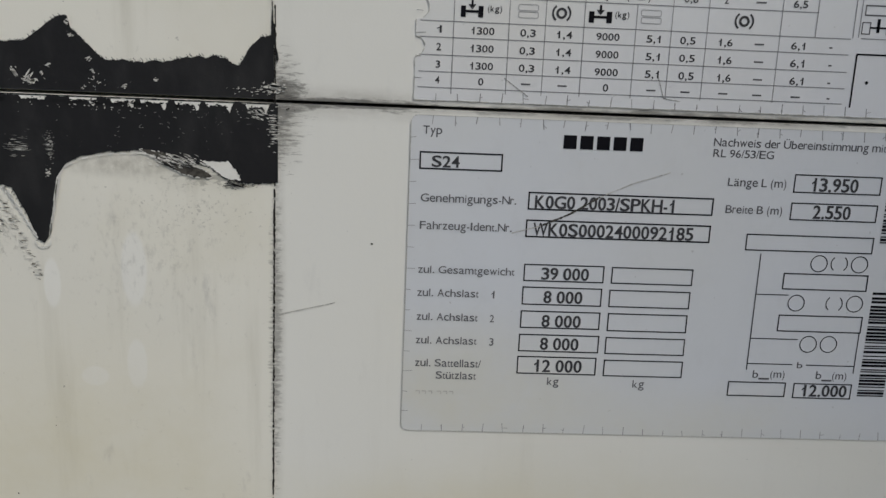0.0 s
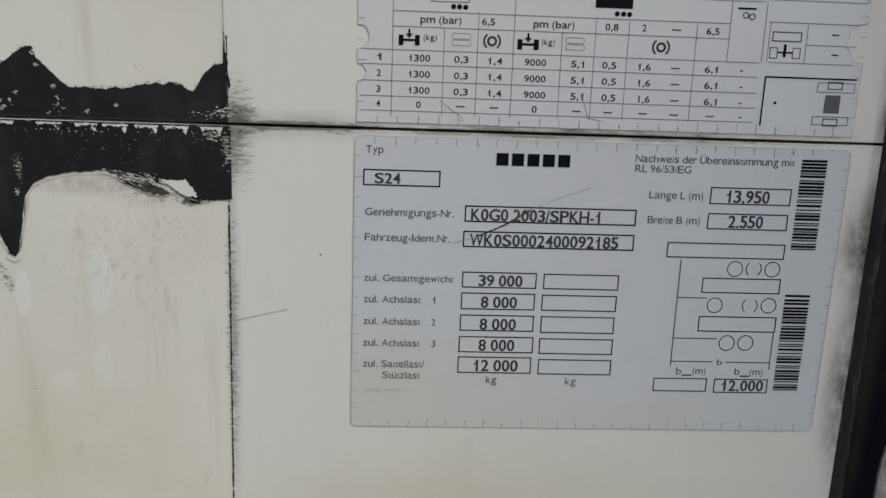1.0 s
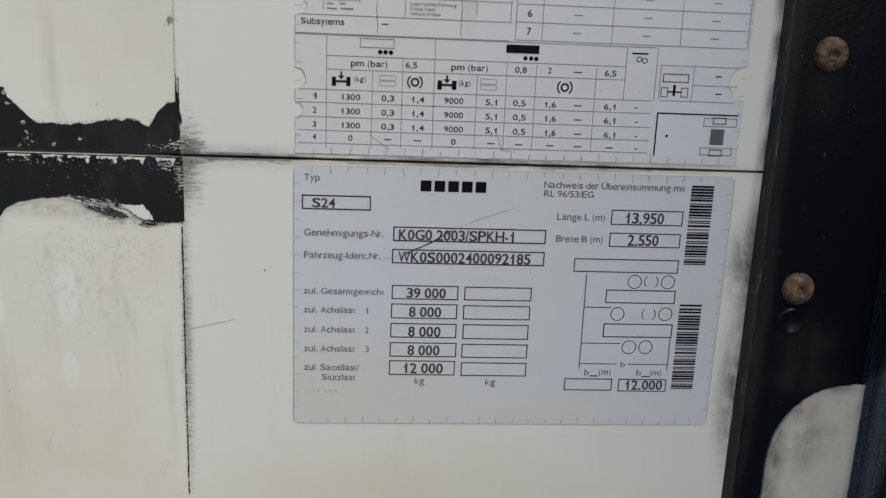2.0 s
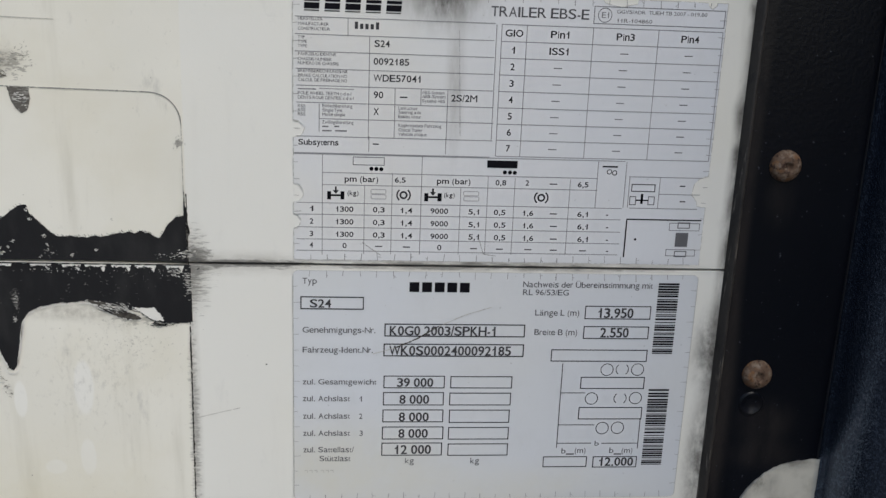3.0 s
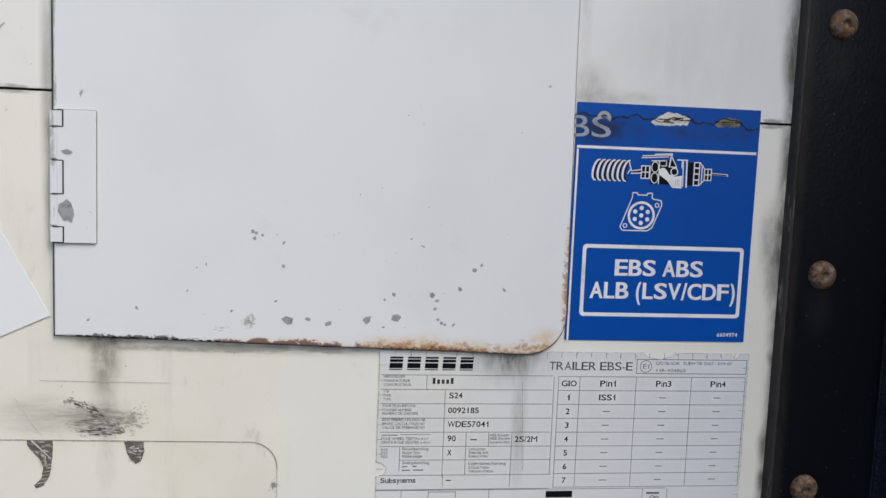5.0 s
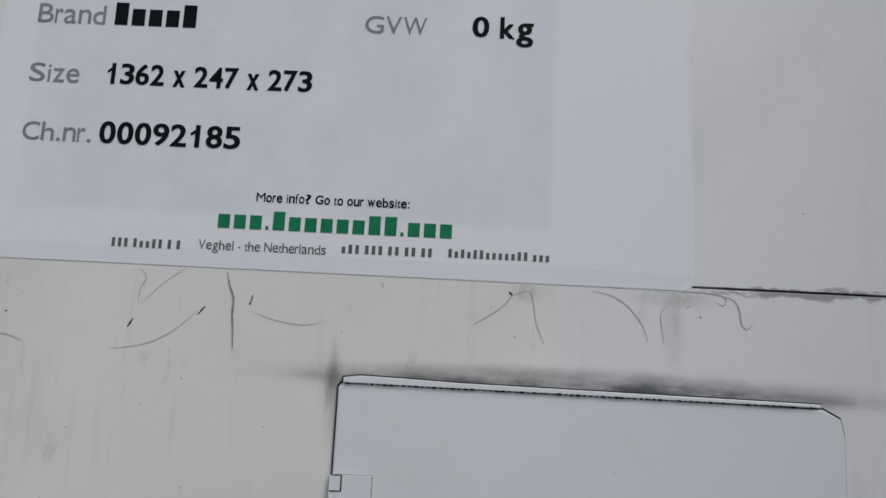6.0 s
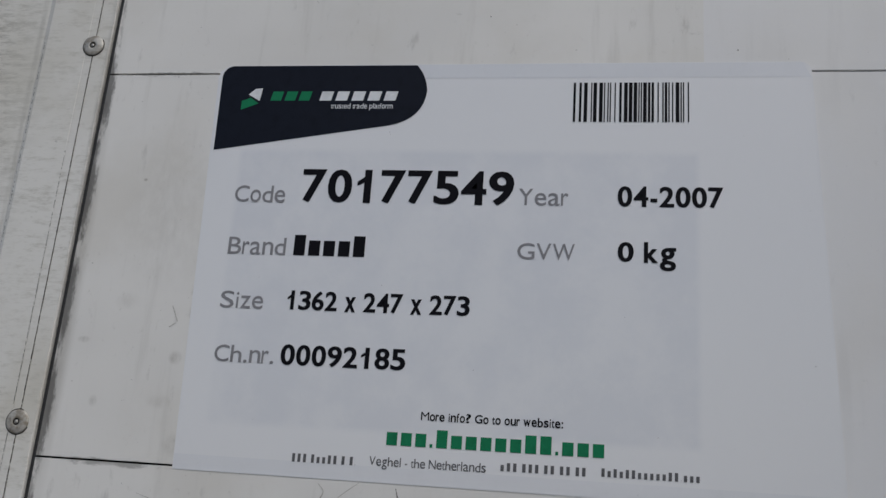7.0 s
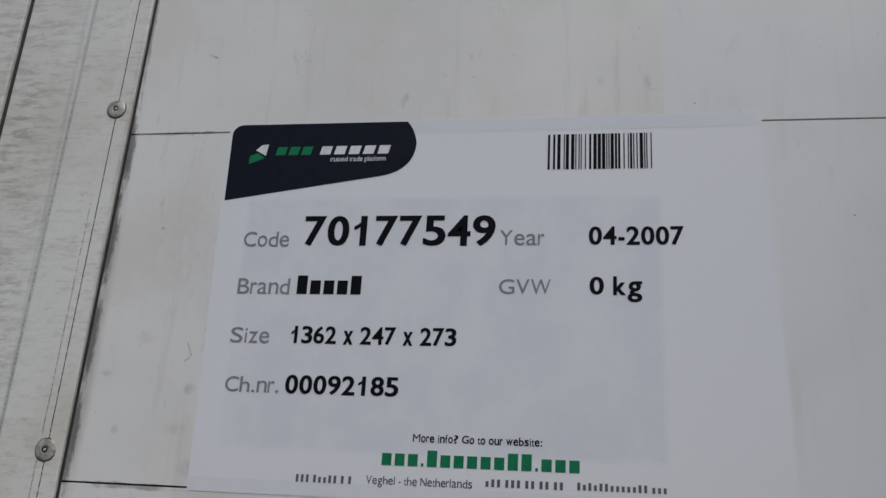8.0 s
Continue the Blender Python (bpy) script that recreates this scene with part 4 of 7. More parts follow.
# ---- hatch door ----
DOOR_Y = -0.0032
door = empty("hatch_door", "cool white steel hatch door with rusted lower edge", "door")
shape = [(-0.1812, 1.3350)] + [(-0.1812 + 0.2634 * k / 8, 1.3350 - 0.0080 * k / 8) for k in range(1, 9)]
shape += [(0.0822 + 0.0225 * math.sin(a), 1.3495 - 0.0223 * math.cos(a)) for a in [math.pi / 2 * k / 8 for k in range(1, 9)]]
shape += [(0.1028, 1.50), (0.1015, 1.6700), (0.0995, 1.6790), (0.0900, 1.6840), (-0.1775, 1.6870), (-0.1812, 1.6830)]
part("door_panel", poly_bm(shape, DOOR_Y, -0.0008, 0.0009), DOOR, door)
part("seal", poly_bm([(x + (0.0006 if x > 0 else -0.0010), z + (0.0012 if z > 1.5 else -0.0006)) for x, z in shape], -0.0012, -0.0001), RUBBER, door, "black rubber seal")
lip = [(-0.1786, 1.6855), (-0.1786, 1.6884), (-0.1690, 1.6898), (-0.1440, 1.6893), (-0.1130, 1.6884), (0.0880, 1.6868), (0.0880, 1.6848)]
part("top_lip", poly_bm(lip, -0.0046, -0.0009, 0.0004), DOOR, door, "bent white lip along the top edge")
part("seal", poly_bm([(-0.1796, 1.6850), (-0.1796, 1.6893), (-0.1690, 1.6907), (-0.1440, 1.6901), (-0.1130, 1.6892), (0.0890, 1.6876), (0.0890, 1.6845)], -0.0022, -0.0001), RUBBER, door)
rng = random.Random(27)
rows = [shard(rng, -0.176 + k * 0.0035, 1.6852 - 0.0006 * k / 75, rng.uniform(0.0012, 0.0026), rng.uniform(0.0003, 0.0008), -0.01, 9) for k in range(75)]
tagged(part("worn_rim", quads_bm(rows, -0.0048), GRIME, door), kind="stuff")
for low in (1.386, 1.564):
    hinge = part("hinge", box_bm(-0.1790, DOOR_Y - 0.0016, low, -0.1590, DOOR_Y - 0.0001, low + 0.071, 0.0004), DOOR, door, "white painted butt hinge")
    for a, b, r in ((0.0002, 0.0088, 0.0021), (0.0094, 0.0258, 0.0017), (0.0264, 0.0443, 0.0021), (0.0449, 0.0616, 0.0017), (0.0622, 0.0708, 0.0021)):
        bm = box_bm(-0.1826, DOOR_Y - 0.0004 - r * 0.5, low + a, -0.1765, DOOR_Y + 0.0030, low + b, 0.0005)
        part("knuckle", bm, DOOR, hinge)
        if r > 0.0019:
            slot = [line_quad(-0.1757, low + a, -0.1757, low + b, 0.0008), line_quad(-0.1815, low + a, -0.1757, low + a, 0.0006), line_quad(-0.1815, low + b, -0.1757, low + b, 0.0005)]
            part("slot", quads_bm(slot, DOOR_Y - 0.0018), GRIME, hinge)
    # thin outline of the leaf in scuff grey: its edge shadow put into colour
    part("hinge_edge_shadow", quads_bm([line_quad(-0.1588, low, -0.1588, low + 0.071, 0.0005), line_quad(-0.1790, low - 0.0002, -0.1590, low - 0.0002, 0.0005), line_quad(-0.1790, low + 0.0712, -0.1590, low + 0.0712, 0.0004)], DOOR_Y - 0.0002), SOFT_GRIME, hinge)


chip_rows = []
rng = random.Random(21)


def chip(x, z, w, h):
    """A sharp-cornered fleck where the paint has come off."""
    chip_rows.append(shard(rng, x, z, w * 1.15, h * 1.15, rng.uniform(-0.8, 0.8), 5 if w > 0.0015 else 4))


chip(-0.076, 1.395, 0.0013, 0.0016)
chip(-0.074, 1.394, 0.0013, 0.0019)
chip(-0.071, 1.393, 0.001, 0.001)
chip(-0.075, 1.391, 0.0013, 0.0013)
chip(-0.059, 1.389, 0.001, 0.0013)
chip(-0.059, 1.376, 0.001, 0.0013)
chip(-0.101, 1.376, 0.0006, 0.001)
chip(-0.106, 1.374, 0.0006, 0.0006)
chip(-0.111, 1.361, 0.0006, 0.001)
chip(-0.138, 1.351, 0.0006, 0.0013)
chip(-0.087, 1.35, 0.0013, 0.001)
chip(-0.063, 1.356, 0.0013, 0.001)
chip(-0.056, 1.345, 0.0035, 0.0029)
chip(-0.045, 1.346, 0.0016, 0.0013)
chip(-0.033, 1.344, 0.0026, 0.0016)
chip(-0.012, 1.346, 0.0029, 0.0029)
chip(0.005, 1.348, 0.0035, 0.0026)
chip(0.003, 1.361, 0.0013, 0.0016)
chip(-0.002, 1.358, 0.001, 0.001)
chip(0.025, 1.361, 0.0016, 0.0019)
chip(0.041, 1.365, 0.0016, 0.0013)
chip(0.049, 1.376, 0.0016, 0.0016)
chip(0.053, 1.379, 0.001, 0.0013)
chip(0.067, 1.365, 0.001, 0.0016)
chip(0.028, 1.358, 0.0013, 0.001)
chip(0.027, 1.353, 0.0013, 0.0013)
chip(0.029, 1.347, 0.001, 0.0013)
chip(0.031, 1.345, 0.0013, 0.0013)
chip(0.033, 1.344, 0.001, 0.001)
chip(0.038, 1.344, 0.001, 0.0013)
chip(0.012, 1.393, 0.0006, 0.001)
chip(0.019, 1.389, 0.0016, 0.0006)
chip(-0.002, 1.342, 0.0013, 0.0006)
chip(-0.1635, 1.344, 0.0011, 0.001)
chip(0.088, 1.482, 0.0011, 0.0009)
chip(0.1, 1.56, 0.001, 0.0009)
chip(-0.075, 1.55, 0.0014, 0.0016)
chip(-0.1445, 1.54, 0.001, 0.001)
for k in range(26):
    s = rng.uniform(0.0002, 0.0005)
    z = 1.340 + abs(rng.gauss(0, 0.05)) if k < 18 else rng.uniform(1.36, 1.65)
    chip_rows.append(shard(rng, rng.gauss(0.015, 0.035) if k < 18 else rng.uniform(-0.15, 0.10), min(z, 1.67), s, s * rng.uniform(0.5, 1.6), rng.uniform(0, 3), 4))
tagged(part("paint_chips", quads_bm([r for r in chip_rows if -0.177 < r[0][0] < 0.099], DOOR_Y - 0.00015), CHIP, door), kind="stuff")
rng = random.Random(5)
part("paint_loss", quads_bm([shard(rng, -0.1740, 1.4030, 0.0042, 0.0068, 0.25, 11)], DOOR_Y - 0.0020), CHIP, door, "bare metal where paint has flaked")
part("paint_loss", quads_bm([shard(rng, -0.1735, 1.4350, 0.0030, 0.0013, -0.1, 8)], DOOR_Y - 0.0020), CHIP, door)
rows = [shard(rng, -0.168 + k * 0.0046, 1.3352 - 0.00014 * k, rng.uniform(0.0010, 0.0032), rng.uniform(0.0002, 0.0006), -0.03, 9) for k in range(17) if rng.random() < 0.8]
rows += slivers(rng, 40, -0.135, 1.3340, 0.045, 0.0012, (0.002, 0.006), (0.0002, 0.0005), -0.03, 0.05)
part("lifting_paint", quads_bm(rows, DOOR_Y - 0.00015), GRIME, door)

part("rub_mark", quads_bm(slivers(rng, 14, -0.1668, 1.4665, 0.0018, 0.0030, (0.001, 0.004), (0.0001, 0.0003), 0.9, 0.2), DOOR_Y - 0.00015), SOFT_GRIME, door)

rows = slivers(rng, 16, -0.0775, 1.3440, 0.0050, 0.0050, (0.001, 0.005), (0.0001, 0.0003), 0.6, 0.5) + slivers(rng, 10, -0.0920, 1.3400, 0.0080, 0.0030, (0.002, 0.006), (0.0001, 0.0003), 0.0, 0.3)
part("paint_crack", quads_bm(rows, DOOR_Y - 0.00015), SOFT_GRIME, door)

# ---- adhesive residue, old outlines and scuffs on the boards ----
residue = tagged(new("adhesive_residue"), "torn black adhesive residue on the boards", "residue")


def residue_strip(xs, top, bottom, wobble, seed):
    rng = random.Random(seed)
    rows, before = [], None
    x = xs[0]
    while x <= xs[-1]:
        n = noise.noise(Vector((x * 330, seed, 0))) * wobble - (0.0007 * abs(math.sin(x * 265)) if seed == 3 and -0.137 < x < -0.074 else 0.0) + noise.noise(Vector((x * 1700, seed, 2))) * wobble * 0.7 + noise.noise(Vector((x * 5200, seed, 3))) * wobble * 0.6
        m = noise.noise(Vector((x * 280, seed, 5))) * wobble + noise.noise(Vector((x * 1700, seed, 7))) * wobble * 0.7 + noise.noise(Vector((x * 5200, seed, 8))) * wobble * 0.6
        here = (x, float(np.interp(x, *bottom)) + m * (bottom[2] if len(bottom) > 2 else 1), float(np.interp(x, *top)) + n)
        if before:
            rows.append(((before[0], before[1]), (here[0], here[1]), (here[0], here[2]), (before[0], before[2])))
        before = here
        x += 0.00018
    return rows


upper = ((-0.235, -0.185, -0.171, -0.1575, -0.1512, -0.1468, -0.1432, -0.1403, -0.1392, -0.1355, -0.1308, -0.1265, -0.117, -0.103, -0.091, -0.079, -0.0735, -0.070, -0.065, -0.0595), (1.203, 1.203, 1.2028, 1.2040, 1.2085, 1.2125, 1.2142, 1.2138, 1.2098, 1.2070, 1.2015, 1.1985, 1.198, 1.1985, 1.201, 1.201, 1.1975, 1.204, 1.209, 1.2105))
lower = ((-0.235, -0.173, -0.166, -0.161, -0.1565, -0.1540, -0.1515, -0.1503, -0.1488, -0.1475, -0.1440, -0.1375, -0.127, -0.113, -0.104, -0.094, -0.087, -0.080, -0.073, -0.0590), (1.150, 1.147, 1.145, 1.1355, 1.1235, 1.1220, 1.1260, 1.1345, 1.1425, 1.1500, 1.1555, 1.1588, 1.161, 1.162, 1.1595, 1.1575, 1.1575, 1.152, 1.150, 1.1505))
SEAM = SEAMS[0]
flat = ((-0.3, 0.3), (SEAM + 0.0011,) * 2)
part("upper_patch", quads_bm(residue_strip((-0.235, -0.0595), upper, flat + ((0),), 0.0008, 3), FACE), TAR, residue)
flat = ((-0.3, 0.3), (SEAM - 0.0011,) * 2)
part("lower_patch", quads_bm(residue_strip((-0.235, -0.0580), flat, lower, 0.0007, 9), FACE), TAR, residue)
for low in (SEAM - 0.00112, SEAM + 0.00084):
    part("joint_lip", box_bm(-0.235, FACE, low, -0.0600, 0.0100, low + 0.00028), TAR, residue)
rng = random.Random(12)
rows = []
for x0, x1, leg in ((-0.2010, -0.1910, 1), (-0.1810, -0.1710, 0), (-0.1605, -0.1500, 0), (-0.1410, -0.1302, 1), (-0.1246, -0.1150, 1), (-0.1130, -0.1020, 1), (-0.0992, -0.0890, 1), (-0.0870, -0.0760, 1), (-0.0710, -0.0616, 1)):
    top = SEAM - 0.0015
    foot = []
    for n in range(25):
        u = n / 24
        drop = 0.0010 + 0.0005 * abs(2 * u - 1) + leg * (0.0012 * max(0.0, 1 - u / 0.14) + 0.0024 * max(0.0, 1 - abs(u - 0.86) / 0.13)) + rng.uniform(-0.0004, 0.0004)
        foot.append((x0 + (x1 - x0) * u + rng.uniform(-0.0001, 0.0001), top - max(0.0003, drop * min(1.0, (1 - u) * 9 + 0.2, u * 9 + 0.2))))
    for p, q in zip(foot, foot[1:]):
        rows.append((p, q, (q[0], top), (p[0], top)))
# pale paint rim round the foot of the residue
x = -0.1515
while x < -0.1000:
    if rng.random() < 0.75:
        z, z2 = (float(np.interp(v, lower[0], lower[1])) for v in (x, x + 0.0008))
        rows.append(line_quad(x, z - 0.0009, x + 0.0009, z2 - 0.0009, rng.uniform(0.0003, 0.0010)))
    x += 0.0008
for k in range(9):
    a0 = math.pi + k / 9 * math.pi
    rows.append(line_quad(-0.1545 + 0.0032 * math.cos(a0), 1.1232 + 0.0030 * math.sin(a0), -0.1545 + 0.0032 * math.cos(a0 + 0.4), 1.1232 + 0.0030 * math.sin(a0 + 0.4), 0.0006))
for k in range(34):
    u = k / 33
    x, z = -0.1466 - 0.0044 * u - 0.0005 * u * u, 1.1500 - 0.0235 * u
    rows.append(line_quad(x, z, x - 0.0001, z - 0.0009, rng.uniform(0.0008, 0.0018) * (1.1 - 0.5 * u)))
    x, z = -0.1695 + 0.0125 * u, 1.1455 - 0.0205 * u ** 1.15
    rows.append(line_quad(x, z, x + 0.0004, z - 0.0008, rng.uniform(0.0004, 0.0016)))
tagged(part("flaked_paint", quads_bm(rows, PRINT), PALE, residue), kind="stuff")
rows = slivers(rng, 170, -0.1300, SEAM - 0.0030, 0.0900, 0.0014, (0.0010, 0.0040), (0.0002, 0.0007), 0.0, 0.25)
tagged(part("dark_breaks", quads_bm([r for r in rows if all(SEAM - 0.0050 < q[1] < SEAM - 0.0013 for q in r)], PRINT - 0.0001), TAR, residue), kind="stuff")
spike = [(-0.0608, 1.2080), (-0.0607, 1.2160), (-0.0602, 1.2240), (-0.0598, 1.2150), (-0.0593, 1.2080), (-0.0578, 1.2010), (-0.0585, 1.1985), (-0.0594, 1.2060)]
part("spike", quads_bm([torn(spike, rng, 0.0008, 0.00012)], FACE - 0.0001), TAR, residue, "sharp black sliver at the rim of the residue")
rows = []
for outline_points, up in ((upper, 1), (lower, -1)):
    for k in range(110):
        x = rng.uniform(-0.20, -0.060)
        z = float(np.interp(x, outline_points[0], outline_points[1]))
        if up < 0 and -0.150 < x < -0.105:
            continue
        lean = rng.gauss(0.2, 0.5)
        rows.append(line_quad(x, z - up * 0.0004, x - 0.0010 * math.cos(lean), z + up * rng.uniform(0.0001, 0.0008), rng.uniform(0.0001, 0.00025)))
tagged(part("torn_fringe", quads_bm(rows, FACE + 0.0001), TAR, residue), kind="stuff")

# torn streaks beside and on the residue
rows = []
for k in range(400):
    near = k < 180
    z = rng.gauss(1.179, 0.013) if near else rng.uniform(1.0, 1.165)
    if not 1.0 < z < 1.216 or abs(z - SEAM) < 0.0014:
        continue
    reach = rng.expovariate(1 / (0.0008 + 0.0026 * math.exp(-abs(z - 1.182) / 0.010) if near else 0.0007))
    start = -0.0602 if rng.random() < 0.5 else -0.0602 + rng.uniform(0, 0.009 if near else 0.002)
    rows.append(line_quad(start, z, start + min(reach, 0.012), z + rng.uniform(-0.0002, 0.0001), rng.uniform(0.00006, 0.00016)))
tagged(part("brushed_streaks", quads_bm(rows, FACE + 0.0002), SOFT_GRIME, residue), kind="stuff")
rows = slivers(rng, 120, -0.0580, 1.1700, 0.0040, 0.0160, (0.001, 0.004), (0.00005, 0.00016), 0.0, 0.06) + slivers(rng, 70, -0.0570, 1.1900, 0.0070, 0.0050, (0.001, 0.003), (0.00006, 0.0002), 0.0, 0.3)
tagged(part("dark_brushing", quads_bm(rows, FACE + 0.0001), SOFT_GRIME, residue), kind="stuff")
rows = slivers(rng, 60, -0.0595, 1.1740, 0.0035, 0.0150, (0.001, 0.005), (0.0001, 0.0004), 0.0, 0.06)
tagged(part("pale_brushing", quads_bm([r for r in rows if all(abs(q[1] - SEAM) > 0.0016 for q in r)], FACE - 0.0001), FLAKE, residue), kind="stuff")
leaf = torn([(-0.1145, 1.1628), (-0.105, 1.1618), (-0.096, 1.1580), (-0.087, 1.1545), (-0.0845, 1.1520), (-0.092, 1.1518), (-0.100, 1.1543), (-0.108, 1.1590)], rng, 0.0006, 0.0003)
part("torn_leaf", quads_bm([leaf], FACE - 0.0001), TORN, residue, "streaked torn leaf of glue")
rows = slivers(rng, 46, -0.1000, 1.1575, 0.0150, 0.0026, (0.002, 0.009), (0.0001, 0.0005), -0.36, 0.14) + [line_quad(*a, *b, rng.uniform(0.0002, 0.0005)) for a, b in zip(leaf, leaf[1:]) if rng.random() < 0.6]
tagged(part("leaf_streaks", quads_bm(rows, FACE - 0.00015), PALE, residue), kind="stuff")
leaf = torn([(-0.0900, 1.1590), (-0.0835, 1.1586), (-0.0785, 1.1590), (-0.0755, 1.1560), (-0.0728, 1.1515), (-0.0776, 1.1510), (-0.0810, 1.1528), (-0.0855, 1.1563)], rng, 0.0006, 0.0003)
part("torn_leaf", quads_bm([leaf], FACE - 0.0001), PALE, residue, "pale torn leaf of paint")
rows = slivers(rng, 26, -0.0985, 1.1565, 0.0150, 0.0020, (0.004, 0.012), (0.0001, 0.0003), -0.36, 0.08)
rows += [line_quad(*a, *b, rng.uniform(0.0002, 0.0006)) for a, b in zip(leaf, leaf[1:]) if rng.random() < 0.55]
rows += slivers(rng, 34, -0.0760, 1.1492, 0.0085, 0.0020, (0.002, 0.007), (0.0001, 0.0004), -0.3, 0.2)
rows += slivers(rng, 14, -0.0700, 1.1492, 0.0060, 0.0010, (0.002, 0.005), (0.0001, 0.0003), -0.1, 0.12)
tagged(part("torn_shreds", quads_bm(rows, PRINT), TAR, residue), kind="stuff")
rows = slivers(rng, 5, -0.1567, 1.1905, 0.0030, 0.0030, (0.003, 0.006), (0.0003, 0.0007), 0.80, 0.12) + slivers(rng, 7, -0.1617, 1.1915, 0.0024, 0.0024, (0.002, 0.005), (0.0003, 0.0008), -0.9, 0.15)
rows += slivers(rng, 16, -0.1553, 1.1885, 0.0030, 0.0014, (0.001, 0.003), (0.0004, 0.0012), 0.2, 0.4) + slivers(rng, 5, -0.1512, 1.1905, 0.0014, 0.0022, (0.001, 0.003), (0.0003, 0.0008), 1.1, 0.2)
for x, z, n in ((-0.1487, 1.1945, 6), (-0.1352, 1.1865, 7), (-0.1189, 1.1876, 7), (-0.1403, 1.2118, 8), (-0.1326, 1.1978, 6), (-0.1392, 1.2068, 7), (-0.1312, 1.1932, 5), (-0.1067, 1.1905, 4)):
    rows += slivers(rng, n, x, z, 0.0016, 0.0014, (0.0008, 0.0024), (0.0002, 0.0008), rng.uniform(-0.8, 0.8), 0.4)
rows += slivers(rng, 30, -0.0590, 1.1895, 0.0060, 0.0036, (0.002, 0.006), (0.0003, 0.0010), 0.0, 0.12)
rows += slivers(rng, 12, -0.1622, 1.1618, 0.0050, 0.0050, (0.003, 0.008), (0.0001, 0.0003), 0.0, 0.06) + slivers(rng, 16, -0.1497, 1.1625, 0.0016, 0.0050, (0.001, 0.003), (0.0002, 0.0006), 0.1, 0.1)
rows += slivers(rng, 10, -0.1511, 1.1516, 0.0020, 0.0020, (0.001, 0.003), (0.0003, 0.0008), -0.3, 0.4)
rows += slivers(rng, 8, -0.1570, 1.1885, 0.0030, 0.0020, (0.001, 0.003), (0.0002, 0.0006), 0.1, 0.4)
rows += slivers(rng, 16, -0.1300, 1.1890, 0.0050, 0.0035, (0.0006, 0.0020), (0.00015, 0.0004), 0.3, 0.6)
rows += slivers(rng, 26, -0.0680, 1.1875, 0.0110, 0.0030, (0.0008, 0.0030), (0.00012, 0.0004), 0.1, 0.2)
rows += slivers(rng, 40, -0.0655, 1.1785, 0.0090, 0.0042, (0.0010, 0.0040), (0.00012, 0.0004), -0.3, 0.25)
rows += slivers(rng, 36, -0.0990, 1.1597, 0.0160, 0.0022, (0.002, 0.008), (0.00012, 0.0003), -0.36, 0.10)
rows += slivers(rng, 36, -0.1200, 1.1795, 0.0560, 0.0020, (0.0005, 0.002), (0.00015, 0.0005), 0.0, 0.5)
tagged(part("nicked_paint", quads_bm([r for r in rows if all(abs(q[1] - SEAM) > 0.0016 for q in r)], PRINT), FLAKE, residue), kind="stuff")
rows = slivers(rng, 30, -0.1630, 1.1620, 0.0070, 0.0075, (0.002, 0.007), (0.0001, 0.0002), 0.0, 0.08)
rows += slivers(rng, 46, -0.1500, 1.1620, 0.0030, 0.0085, (0.0010, 0.0030), (0.0001, 0.00025), 0.0, 0.15)
rows += slivers(rng, 70, -0.1100, 1.1750, 0.0600, 0.0160, (0.0005, 0.002), (0.0001, 0.0002), 0.0, 0.4)
tagged(part("faint_nicks", quads_bm([r for r in rows if all(abs(q[1] - SEAM) > 0.0016 for q in r)], PRINT), SOFT_GRIME, residue), kind="stuff")

rows = slivers(rng, 80, -0.1740, 1.1310, 0.0180, 0.0160, (0.002, 0.008), (0.0002, 0.0009), -0.9, 0.3) + slivers(rng, 20, -0.1840, 1.1180, 0.0120, 0.0120, (0.002, 0.006), (0.0002, 0.0008), -1.3, 0.3)
rows = [r for r in rows if all(q[1] < float(np.interp(q[0], lower[0], lower[1])) - 0.0008 for q in r)]
tagged(part("scraped_paint", quads_bm(rows, FACE + 0.0003), BARE, residue), kind="stuff")
rows = []
for k in range(30):
    u = k / 29
    x, z = -0.1700 + 0.0135 * u, 1.1400 - 0.0330 * u
    rows += slivers(rng, 3, x + rng.uniform(-0.001, 0.001), z, 0.0030, 0.0010, (0.002, 0.005), (0.0002, 0.0006), -0.15, 0.2)
tagged(part("scrape_ribs", quads_bm(rows[::2], FACE + 0.0001), FLAKE, residue), kind="stuff")
# flat glue-brown slivers painted as the shadows of the ribs
tagged(part("rib_shadows", quads_bm(rows[1::4], FACE + 0.00015), GLUE, residue), kind="stuff")
rows = [r for r in slivers(rng, 36, -0.1740, 1.1290, 0.0200, 0.0180, (0.001, 0.005), (0.0001, 0.0003), -0.9, 0.4) if all(q[1] < float(np.interp(q[0], lower[0], lower[1])) - 0.0008 for q in r)]
# flat grey slivers painted as the shadows of the scraped paint
tagged(part("scrape_shadows", quads_bm(rows, FACE + 0.0002), PALE_GRIME_SHADE, residue), kind="stuff")

smear = empty("glue_smear", "torn grey-brown glue smear with two drips", "residue")
rng = random.Random(61)
rows = []
for x, z, count in ((-0.1735, 1.2975, 18), (-0.1680, 1.2955, 26), (-0.1625, 1.2925, 30), (-0.1575, 1.2885, 26), (-0.1530, 1.2845, 30), (-0.1490, 1.2805, 34)):
    rows += slivers(rng, count, x, z, 0.0060, 0.0032, (0.002, 0.006), (0.00015, 0.0005), -0.45, 0.25)
rows += slivers(rng, 70, -0.1580, 1.2800, 0.0160, 0.0036, (0.004, 0.010), (0.00015, 0.0005), -0.05, 0.05)
rows += slivers(rng, 34, -0.1660, 1.2850, 0.0120, 0.0060, (0.004, 0.010), (0.0001, 0.0003), -0.05, 0.05)
